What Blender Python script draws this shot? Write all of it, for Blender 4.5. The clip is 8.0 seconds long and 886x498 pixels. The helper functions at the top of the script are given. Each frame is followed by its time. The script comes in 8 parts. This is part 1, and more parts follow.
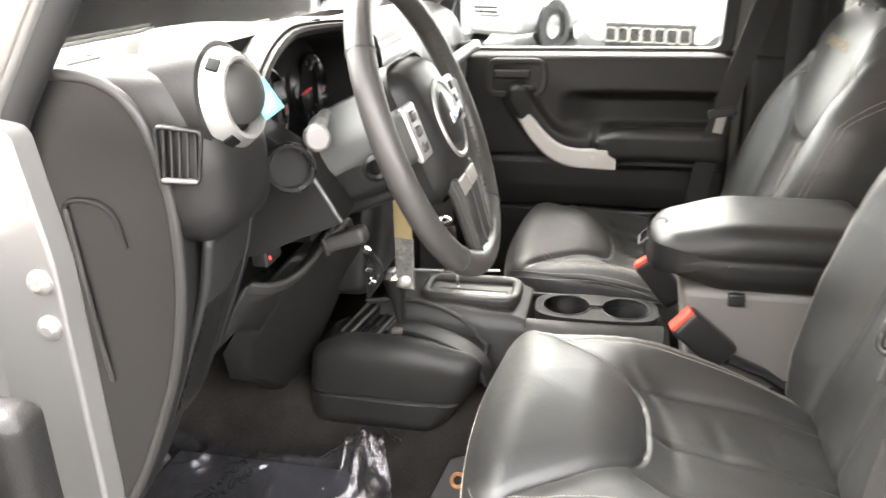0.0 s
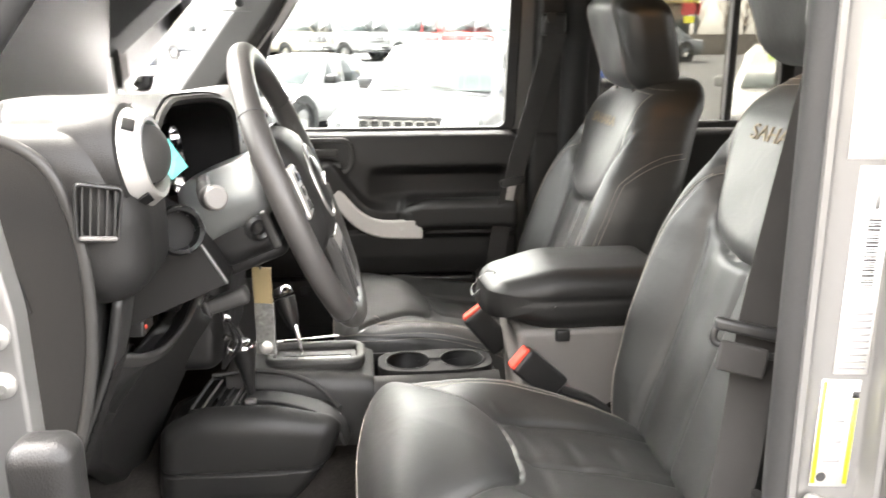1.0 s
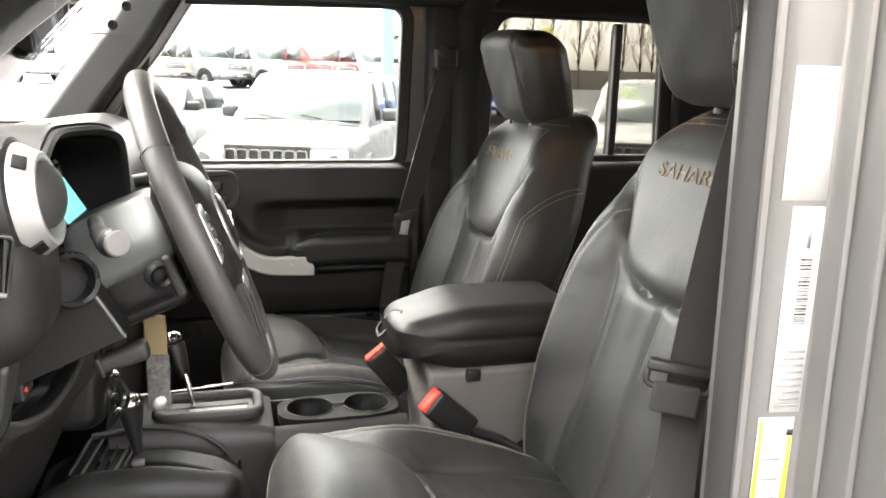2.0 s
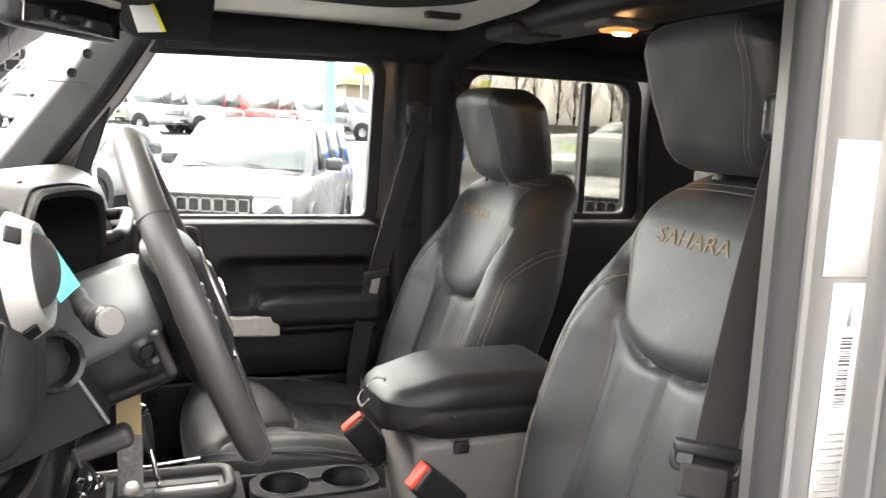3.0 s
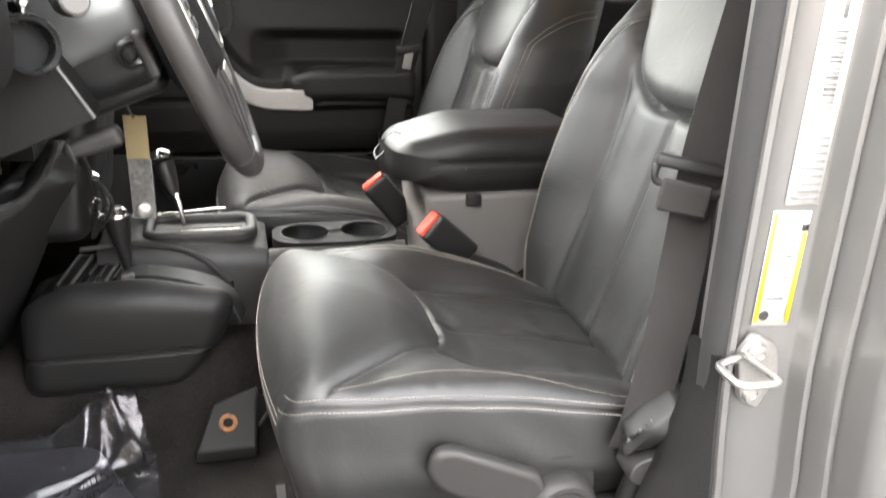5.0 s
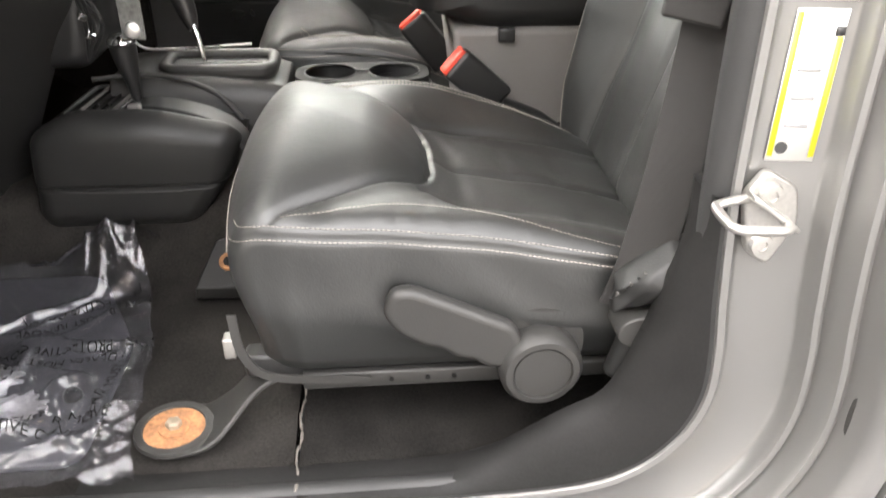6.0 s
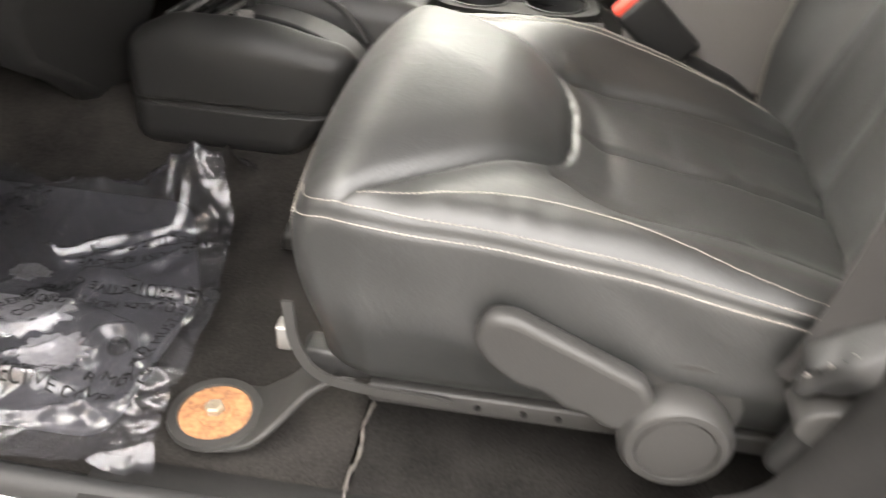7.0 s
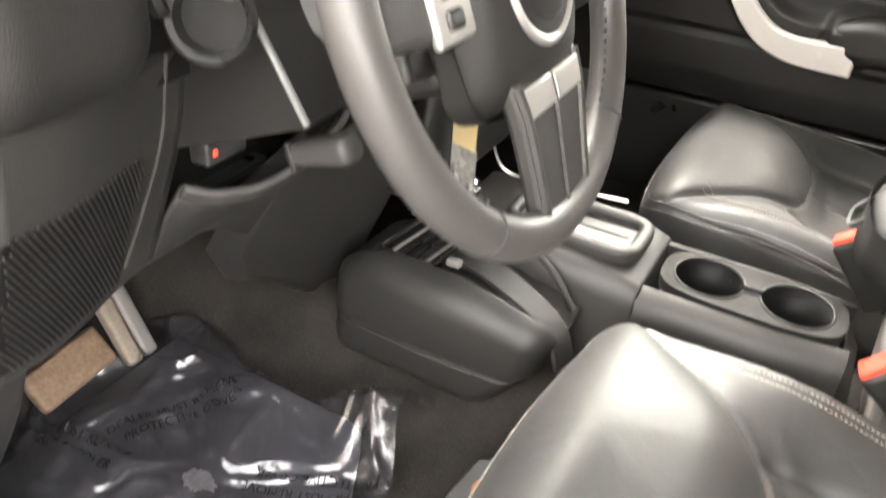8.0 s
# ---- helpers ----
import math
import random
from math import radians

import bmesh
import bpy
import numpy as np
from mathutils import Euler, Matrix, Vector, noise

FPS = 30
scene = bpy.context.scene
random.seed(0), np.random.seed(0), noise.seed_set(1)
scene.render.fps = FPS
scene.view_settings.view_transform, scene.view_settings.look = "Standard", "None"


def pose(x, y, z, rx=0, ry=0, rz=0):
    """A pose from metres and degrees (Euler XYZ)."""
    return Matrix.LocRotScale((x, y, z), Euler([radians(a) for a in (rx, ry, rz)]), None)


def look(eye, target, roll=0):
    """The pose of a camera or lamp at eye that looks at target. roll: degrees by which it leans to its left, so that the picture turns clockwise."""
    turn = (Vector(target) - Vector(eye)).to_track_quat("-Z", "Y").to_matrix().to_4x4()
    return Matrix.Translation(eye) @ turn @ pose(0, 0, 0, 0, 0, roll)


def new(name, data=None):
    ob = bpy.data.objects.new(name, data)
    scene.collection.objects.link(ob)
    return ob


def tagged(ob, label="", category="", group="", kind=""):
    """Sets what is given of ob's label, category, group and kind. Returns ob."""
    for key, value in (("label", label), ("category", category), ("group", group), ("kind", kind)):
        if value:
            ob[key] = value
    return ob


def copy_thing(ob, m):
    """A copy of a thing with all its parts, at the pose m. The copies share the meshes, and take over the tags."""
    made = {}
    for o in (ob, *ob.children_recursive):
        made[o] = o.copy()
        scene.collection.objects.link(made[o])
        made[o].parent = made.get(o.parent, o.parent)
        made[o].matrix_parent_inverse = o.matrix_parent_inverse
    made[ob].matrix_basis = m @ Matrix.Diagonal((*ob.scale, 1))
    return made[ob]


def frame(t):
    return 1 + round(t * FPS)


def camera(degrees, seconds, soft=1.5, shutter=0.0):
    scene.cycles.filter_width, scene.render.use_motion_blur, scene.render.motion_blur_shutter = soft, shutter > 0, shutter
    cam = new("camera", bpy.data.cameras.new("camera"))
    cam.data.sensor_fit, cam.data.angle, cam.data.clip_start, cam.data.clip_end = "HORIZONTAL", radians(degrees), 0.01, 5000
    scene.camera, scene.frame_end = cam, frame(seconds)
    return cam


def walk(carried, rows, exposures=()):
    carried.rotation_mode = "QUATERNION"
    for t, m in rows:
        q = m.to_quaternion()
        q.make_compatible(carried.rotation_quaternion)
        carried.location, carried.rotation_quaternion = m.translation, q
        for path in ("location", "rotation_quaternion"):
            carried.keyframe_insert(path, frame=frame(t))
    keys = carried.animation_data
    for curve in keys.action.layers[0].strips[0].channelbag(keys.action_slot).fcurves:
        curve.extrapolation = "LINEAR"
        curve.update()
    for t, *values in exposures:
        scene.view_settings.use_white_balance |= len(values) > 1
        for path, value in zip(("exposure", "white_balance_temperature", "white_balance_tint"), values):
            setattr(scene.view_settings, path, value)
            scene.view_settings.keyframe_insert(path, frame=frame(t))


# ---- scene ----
cam = camera(58.7, 8.0, shutter=0.4)
PATH = [
    (0, (0.257, -1.241, 1.446), (-0.158, 0.576, 0.72), -1.4),
    (0.5, (0.199, -1.305, 1.403), (0.082, 0.599, 0.804), -0.8),
    (1, (0.115, -1.336, 1.423), (0.311, 0.588, 0.911), 0.0),
    (1.5, (0.075, -1.324, 1.422), (0.501, 0.571, 0.947), 0.8),
    (1.7, (0.068, -1.309, 1.425), (0.542, 0.577, 0.96), 0.9),
    (2.8, (0.009, -1.193, 1.427), (0.664, 0.668, 1.098), 2.9),
    (3, (-0.004, -1.193, 1.437), (0.681, 0.66, 1.126), 2.6),
    (3.5, (0.002, -1.192, 1.432), (0.712, 0.654, 1.135), 2.5),
    (4, (0.035, -1.221, 1.409), (0.704, 0.624, 1.023), 1.4),
    (4.5, (0.056, -1.243, 1.366), (0.637, 0.587, 0.807), 1.4),
    (5, (0.085, -1.248, 1.321), (0.576, 0.548, 0.591), 2.3),
    (5.2, (0.122, -1.238, 1.302), (0.535, 0.555, 0.518), 2.1),
    (6.3, (0.275, -1.177, 1.206), (0.382, 0.516, 0.145), 0.7),
    (6.5, (0.277, -1.12, 1.193), (0.353, 0.55, 0.096), 1.4),
    (7, (0.282, -1.012, 1.181), (0.085, 0.603, 0.018), 2.9),
    (7.5, (0.279, -0.897, 1.252), (-0.365, 0.644, 0.151), 2.8),
    (8, (0.257, -0.813, 1.375), (-0.503, 0.673, 0.271), 4.1),
]
EXPOSURES = [(t, stops, kelvin, 12) for t, stops, kelvin in ((0.0, 5.47, 7050), (0.5, 5.54, 7050), (1.5, 4.9, 7000), (3.5, 4.78, 6950), (5.0, 5.05, 6850), (6.5, 4.95, 7200), (7.2, 5.36, 7350), (8.0, 6.0, 7350))]
walk(cam, [(t, look(eye, target, roll)) for t, eye, target, roll in PATH], EXPOSURES)

# ---- daylight: white overcast sky, wide soft sun ----
world = bpy.data.worlds.new("overcast_sky")
scene.world = world
world.use_nodes = True
wn, wl = world.node_tree.nodes, world.node_tree.links
wn.clear()
sky = wn.new("ShaderNodeTexSky")
sky.sky_type = "NISHITA"
sky.sun_disc = False
sky.sun_elevation, sky.sun_rotation = radians(52), radians(338)
sky.dust_density, sky.air_density = 4.0, 1.0
pale = wn.new("ShaderNodeHueSaturation")
pale.inputs["Saturation"].default_value = 0.18
wbg = wn.new("ShaderNodeBackground")
wbg.inputs["Strength"].default_value = 0.15
wout = wn.new("ShaderNodeOutputWorld")
wl.new(sky.outputs["Color"], pale.inputs["Color"])
wl.new(pale.outputs["Color"], wbg.inputs["Color"])
wl.new(wbg.outputs["Background"], wout.inputs["Surface"])
sun_data = bpy.data.lights.new("sun", "SUN")
sun_data.energy, sun_data.angle, sun_data.color = 0.15, radians(70), (1.0, 0.97, 0.93)
sun = new("sun", sun_data)
sun.matrix_world = look((-4.0, -1.0, 9.0), (0.2, 0, 1.0))

# ---- building helpers ----
from mathutils.bvhtree import BVHTree


def smooth(a, b, x):
    t = np.clip((x - a) / (b - a), 0, 1)
    return t * t * (3 - 2 * t)


def gauss(x, c, w):
    return np.exp(-((x - c) / w) ** 2)


def thing(name, origin, label, category, group="", kind=""):
    ob = new(name)
    ob.empty_display_size = 0.05
    ob.location = origin
    return tagged(ob, label, category, group, kind)


def origin_of(ob):
    o = Vector((0, 0, 0))
    while ob:
        o = o + ob.location
        ob = ob.parent
    return o


def part(name, bm, material, parent=None, label="", angle=38, bevel=0.0, segs=3, solid=0.0):
    """Link a bmesh, given in world coordinates, as one mesh object under a thing or part."""
    if parent is not None:
        bmesh.ops.translate(bm, verts=bm.verts, vec=-origin_of(parent))
    me = bpy.data.meshes.new(name)
    bm.to_mesh(me)
    bm.free()
    me.shade_smooth()
    me.set_sharp_from_angle(angle=radians(angle))
    me.materials.append(material)
    ob = new(name, me)
    if solid:
        mod = ob.modifiers.new("thickness", "SOLIDIFY")
        mod.thickness = solid
    if bevel:
        mod = ob.modifiers.new("worn_edges", "BEVEL")
        mod.width, mod.segments, mod.limit_method, mod.angle_limit = bevel, segs, "ANGLE", radians(35)
    if parent is not None:
        ob.parent = parent
    if label:
        ob["label"] = label
    return ob


def bm_from(verts, faces):
    me = bpy.data.meshes.new("tmp")
    me.from_pydata([tuple(v) for v in verts], [], faces)
    bm = bmesh.new()
    bm.from_mesh(me)
    bpy.data.meshes.remove(me)
    return bm


def fix(bm):
    bmesh.ops.recalc_face_normals(bm, faces=bm.faces)
    return bm


def join(*bms):
    """One bmesh out of several."""
    out = bmesh.new()
    for b in bms:
        me = bpy.data.meshes.new("tmp")
        b.to_mesh(me)
        b.free()
        out.from_mesh(me)
        bpy.data.meshes.remove(me)
    return out


def moved(bm, m):
    bmesh.ops.transform(bm, matrix=m, verts=bm.verts)
    return bm


def box(x0, x1, y0, y1, z0, z1):
    bm = bmesh.new()
    bmesh.ops.create_cube(bm, size=1.0)
    for v in bm.verts:
        v.co = Vector(((x0 + x1) / 2 + v.co.x * (x1 - x0), (y0 + y1) / 2 + v.co.y * (y1 - y0), (z0 + z1) / 2 + v.co.z * (z1 - z0)))
    return bm


def soft_box(hx, hy, hz, r, n=(12, 12, 12), corner=4, deform=None):
    """A box with half sizes and rounded edges, finely divided, centred on the origin; deform takes and gives an N x 3 array."""
    def ticks(h, k):
        th = np.linspace(0, np.pi / 4, corner + 1)[1:]
        edge = (h - r) + r * np.tan(th)
        inner = np.linspace(-(h - r), h - r, k + 1)
        return np.concatenate([-edge[::-1], inner, edge])
    tx, ty, tz = ticks(hx, n[0]), ticks(hy, n[1]), ticks(hz, n[2])
    verts, faces, base = [], [], 0
    for axis, (ta, tb, h) in enumerate(((ty, tz, hx), (tz, tx, hy), (tx, ty, hz))):
        for sgn in (-1, 1):
            A, B = np.meshgrid(ta, tb, indexing="ij")
            P = np.zeros(A.shape + (3,))
            P[..., axis] = sgn * h
            P[..., (axis + 1) % 3], P[..., (axis + 2) % 3] = A, B
            verts.append(P.reshape(-1, 3))
            na, nb = A.shape
            for i in range(na - 1):
                for j in range(nb - 1):
                    q = [base + i * nb + j, base + (i + 1) * nb + j, base + (i + 1) * nb + j + 1, base + i * nb + j + 1]
                    faces.append(q if sgn > 0 else q[::-1])
            base += na * nb
    P = np.concatenate(verts)
    inner = np.array([hx - r, hy - r, hz - r])
    Q = np.clip(P, -inner, inner)
    D = P - Q
    L = np.linalg.norm(D, axis=1, keepdims=True)
    P = Q + D / np.maximum(L, 1e-9) * r
    bm = bm_from(P, faces)
    bmesh.ops.remove_doubles(bm, verts=bm.verts, dist=1e-5)
    if deform is not None:
        arr = deform(np.array([v.co[:] for v in bm.verts]))
        for v, c in zip(bm.verts, arr):
            v.co = c
    return bm


def rings(loops, closed=True, cap=True):
    """A skin over loops of equally many points."""
    n = len(loops[0])
    verts = [p for l in loops for p in l]
    faces = []
    for i in range(len(loops) - 1):
        for j in range(n if closed else n - 1):
            k = (j + 1) % n
            faces.append([i * n + j, i * n + k, (i + 1) * n + k, (i + 1) * n + j])
    if cap and closed:
        faces += [list(range(n))[::-1], list(range((len(loops) - 1) * n, len(loops) * n))]
    return fix(bm_from(verts, faces))


def spline(pts, n=8):
    """A smooth line through points."""
    P = [Vector(p) for p in pts]
    P = [2 * P[0] - P[1]] + P + [2 * P[-1] - P[-2]]
    out = []
    for i in range(1, len(P) - 2):
        a, b, c, d = P[i - 1:i + 3]
        for k in range(n):
            t = k / n
            out.append(0.5 * (2 * b + (c - a) * t + (2 * a - 5 * b + 4 * c - d) * t * t + (3 * b - a - 3 * c + d) * t ** 3))
    out.append(P[-2])
    return out


def tube(pts, r, n=12, flat=1.0, up=(0, 0, 1), loop=False):
    """A round (or flattened) bar along a line; r is a radius or a list of radii."""
    P = [Vector(p) for p in pts]
    loops = []
    for i, p in enumerate(P):
        if loop:
            t = P[(i + 1) % len(P)] - P[i - 1]
        else:
            t = P[min(i + 1, len(P) - 1)] - P[max(i - 1, 0)]
        t.normalize()
        u = Vector(up)
        a = t.cross(u)
        if a.length < 1e-3:
            a = t.cross(Vector((1, 0, 0)))
        a.normalize()
        b = a.cross(t)
        rr = r[i] if isinstance(r, (list, tuple)) else r
        loops.append([p + rr * (math.cos(2 * math.pi * k / n) * a + flat * math.sin(2 * math.pi * k / n) * b) for k in range(n)])
    if loop:
        loops.append(loops[0])
    bm = rings(loops, True, not loop)
    if loop:
        bmesh.ops.remove_doubles(bm, verts=bm.verts, dist=1e-6)
    return bm


def ribbon(pts, width, thick, side):
    """A flat band along a line; side gives the way of its width."""
    loops = []
    P = [Vector(p) for p in pts]
    for i, p in enumerate(P):
        t = (P[min(i + 1, len(P) - 1)] - P[max(i - 1, 0)]).normalized()
        s = side[i] if isinstance(side, list) else side
        s = Vector(s)
        s = (s - t * s.dot(t)).normalized()
        nn = t.cross(s)
        w = width[i] if isinstance(width, list) else width
        loops.append([p - s * w / 2 - nn * thick / 2, p + s * w / 2 - nn * thick / 2, p + s * w / 2 + nn * thick / 2, p - s * w / 2 + nn * thick / 2])
    return rings(loops)


def prism(outline, a, b, place):
    """A 2D outline pushed from depth a to b; place(u, v, d) gives the point in the world."""
    n = len(outline)
    verts = [place(u, v, a) for u, v in outline] + [place(u, v, b) for u, v in outline]
    faces = [list(range(n)), list(range(n, 2 * n))[::-1]] + [[i, (i + 1) % n, n + (i + 1) % n, n + i] for i in range(n)]
    return fix(bm_from(verts, faces))


def xz(u, v, d):
    return (u, d, v)


def xy(u, v, d):
    return (u, v, d)


def rounded(pts, r, n=5):
    """A polygon with its corners rounded; r is a number or one for each corner."""
    out = []
    k = len(pts)
    for i in range(k):
        p, a, b = Vector(pts[i]).to_2d(), Vector(pts[i - 1]).to_2d(), Vector(pts[(i + 1) % k]).to_2d()
        rr = r[i] if isinstance(r, (list, tuple)) else r
        u, w = (a - p), (b - p)
        rr = min(rr, 0.48 * u.length, 0.48 * w.length)
        s, e = p + u.normalized() * rr, p + w.normalized() * rr
        for j in range(n + 1):
            t = j / n
            out.append(tuple((1 - t) ** 2 * s + 2 * t * (1 - t) * p + t * t * e))
    return out


def frame_plate(inner, grow, a, b, place, outer=None):
    """A plate round an opening: inner outline and one grown outwards (or a given outer outline of the same length)."""
    c = sum((Vector(p) for p in inner), Vector((0, 0))) / len(inner)
    if outer is None:
        outer = []
        n = len(inner)
        for i, p in enumerate(inner):
            t = (Vector(inner[(i + 1) % n]) - Vector(inner[i - 1])).normalized()
            nn = Vector((t.y, -t.x))
            if nn.dot(Vector(p) - c) < 0:
                nn = -nn
            outer.append(tuple(Vector(p) + nn * grow))
    n = len(inner)
    loops = [[place(u, v, a) for u, v in outer], [place(u, v, b) for u, v in outer], [place(u, v, b) for u, v in inner], [place(u, v, a) for u, v in inner]]
    loops.append(loops[0])
    bm = rings(loops, True, False)
    bmesh.ops.remove_doubles(bm, verts=bm.verts, dist=1e-6)
    return fix(bm)


def disc(r, depth, n=28, hole=0.0):
    """A round plate along z from 0 to depth."""
    prof = [(r, 0), (r, depth)] if not hole else None
    if prof:
        return rings([[(q * math.cos(2 * math.pi * k / n), q * math.sin(2 * math.pi * k / n), z) for k in range(n)] for q, z in prof])
    return lathe([(hole, 0), (r, 0), (r, depth), (hole, depth), (hole, 0)], n)


def lathe(profile, n=32):
    """A body turned about z from (radius, height) pairs."""
    bm = rings([[(max(q, 1e-5) * math.cos(2 * math.pi * k / n), max(q, 1e-5) * math.sin(2 * math.pi * k / n), z) for k in range(n)] for q, z in profile], True, False)
    bmesh.ops.remove_doubles(bm, verts=bm.verts, dist=2e-5)
    return fix(bm)


def facing(at, way, roll=0.0):
    """Puts something made along z at a place, looking a given way."""
    return Matrix.Translation(at) @ Vector(way).to_track_quat("Z", "Y").to_matrix().to_4x4() @ Matrix.Rotation(radians(roll), 4, "Z")


def tree_of(bm):
    return BVHTree.FromBMesh(bm)


def drape(tree, pts, way, lift=0.0006):
    """Points dropped along a way onto a surface."""
    out = []
    w = Vector(way).normalized()
    for p in pts:
        hit, nrm, _, _ = tree.ray_cast(Vector(p) - w * 0.4, w)
        if hit is not None:
            if nrm.dot(w) > 0:
                nrm = -nrm
            out.append((hit + nrm * lift, nrm))
    return out


def resample(pts, step):
    P = [Vector(p) for p in pts]
    out, need = [P[0]], step
    for a, b in zip(P, P[1:]):
        L = (b - a).length
        pos = 0.0
        while L - pos >= need:
            pos += need
            out.append(a + (b - a) * (pos / L))
            need = step
        need -= L - pos
    return out


def stitches(lines, pitch=0.0046, length=0.0036, r=0.00055):
    """Thread: a row of short raised stitches along each line of (point, normal)."""
    verts, faces = [], []
    for line in lines:
        if len(line) < 3:
            continue
        pts = resample([p for p, _ in line], pitch)
        for i in range(len(pts) - 1):
            a, b = pts[i], pts[i + 1]
            t = (b - a).normalized()
            nrm = min(line, key=lambda q: (q[0] - a).length_squared)[1]
            s = t.cross(nrm).normalized()
            e = a + t * length
            k = len(verts)
            for p, q in ((a, 0.5), ((a + e) / 2 + nrm * r * 0.8, 1.0), (e, 0.5)):
                verts += [p + s * r * q, p + nrm * r * q * 1.3, p - s * r * q, p - nrm * r * q]
            for m in (0, 4):
                for j in range(4):
                    faces.append([k + m + j, k + m + (j + 1) % 4, k + m + 4 + (j + 1) % 4, k + m + 4 + j])
    return fix(bm_from(verts, faces))


def dist_line(P, line):
    """Distance of N x 2 points from a 2D polyline."""
    best = np.full(len(P), 9.0)
    L = np.array([(p[0], p[1]) for p in line])
    for a, b in zip(L, L[1:]):
        d = b - a
        t = np.clip(((P - a) @ d) / max(d @ d, 1e-12), 0, 1)
        best = np.minimum(best, np.hypot(*(P - a - t[:, None] * d).T))
    return best


def lettering(body, size, depth=0.0004):
    """Raised letters in the xy plane, centred."""
    cu = bpy.data.curves.new("letters", "FONT")
    cu.body, cu.size, cu.extrude = body, size, depth
    cu.align_x, cu.align_y = "CENTER", "CENTER"
    ob = new("letters", cu)
    me = bpy.data.meshes.new_from_object(ob.evaluated_get(bpy.context.evaluated_depsgraph_get()))
    bm = bmesh.new()
    bm.from_mesh(me)
    bpy.data.objects.remove(ob)
    bpy.data.curves.remove(cu)
    bpy.data.meshes.remove(me)
    return bm


# ---- materials ----
def material(name, colour, rough=0.5, metal=0.0, grain=400.0, bump=0.15, vary=0.12, patch=9.0, rough_vary=0.12, spec=0.5, coat=0.0, coat_rough=0.08, pebble=0.0, weave=0.0, creases=0.0):
    """A surface with two scales of variation (grain and patches), wear in its gloss and a fine relief."""
    m = bpy.data.materials.new(name)
    m.use_nodes = True
    nt = m.node_tree
    N, L = nt.nodes, nt.links
    bsdf = N["Principled BSDF"]
    bsdf.inputs["Metallic"].default_value = metal
    bsdf.inputs["Specular IOR Level"].default_value = spec
    bsdf.inputs["Coat Weight"].default_value = coat
    bsdf.inputs["Coat Roughness"].default_value = coat_rough
    tc = N.new("ShaderNodeTexCoord")
    fine = N.new("ShaderNodeTexNoise")
    fine.inputs["Scale"].default_value, fine.inputs["Detail"].default_value = grain, 3.0
    big = N.new("ShaderNodeTexNoise")
    big.inputs["Scale"].default_value, big.inputs["Detail"].default_value = patch, 5.0
    for q in (fine, big):
        L.new(tc.outputs["Object"], q.inputs["Vector"])
    mix = N.new("ShaderNodeMath")
    mix.operation = "MULTIPLY_ADD"
    mix.inputs[1].default_value = 0.45
    L.new(fine.outputs["Fac"], mix.inputs[0])
    half = N.new("ShaderNodeMath")
    half.operation = "MULTIPLY"
    half.inputs[1].default_value = 0.55
    L.new(big.outputs["Fac"], half.inputs[0])
    L.new(half.outputs[0], mix.inputs[2])
    ramp = N.new("ShaderNodeMapRange")
    ramp.inputs["From Min"].default_value, ramp.inputs["From Max"].default_value = 0.3, 0.7
    ramp.inputs["To Min"].default_value, ramp.inputs["To Max"].default_value = 1 - vary, 1 + vary
    L.new(mix.outputs[0], ramp.inputs["Value"])
    tint = N.new("ShaderNodeVectorMath")
    tint.operation = "SCALE"
    tint.inputs[0].default_value = colour
    L.new(ramp.outputs["Result"], tint.inputs["Scale"])
    L.new(tint.outputs["Vector"], bsdf.inputs["Base Color"])
    rr = N.new("ShaderNodeMapRange")
    rr.inputs["From Min"].default_value, rr.inputs["From Max"].default_value = 0.3, 0.7
    rr.inputs["To Min"].default_value, rr.inputs["To Max"].default_value = max(rough - rough_vary, 0.02), min(rough + rough_vary, 1)
    L.new(big.outputs["Fac"], rr.inputs["Value"])
    L.new(rr.outputs["Result"], bsdf.inputs["Roughness"])
    height = fine.outputs["Fac"]
    if pebble:
        vor = N.new("ShaderNodeTexVoronoi")
        vor.feature = "SMOOTH_F1"
        vor.inputs["Scale"].default_value = pebble
        L.new(tc.outputs["Object"], vor.inputs["Vector"])
        height = vor.outputs["Distance"]
    if weave:
        wv = N.new("ShaderNodeTexWave")
        wv.inputs["Scale"].default_value, wv.inputs["Distortion"].default_value = weave, 0.6
        L.new(tc.outputs["Object"], wv.inputs["Vector"])
        height = wv.outputs["Fac"]
    bp = N.new("ShaderNodeBump")
    bp.inputs["Strength"].default_value, bp.inputs["Distance"].default_value = bump, 0.0006
    L.new(height, bp.inputs["Height"])
    last = bp
    if creases:
        cr = N.new("ShaderNodeTexNoise")
        cr.inputs["Scale"].default_value, cr.inputs["Detail"].default_value, cr.inputs["Distortion"].default_value = 26.0, 4.0, 1.4
        L.new(tc.outputs["Object"], cr.inputs["Vector"])
        b2 = N.new("ShaderNodeBump")
        b2.inputs["Strength"].default_value, b2.inputs["Distance"].default_value = creases, 0.004
        L.new(cr.outputs["Fac"], b2.inputs["Height"])
        L.new(bp.outputs["Normal"], b2.inputs["Normal"])
        last = b2
    L.new(last.outputs["Normal"], bsdf.inputs["Normal"])
    return m


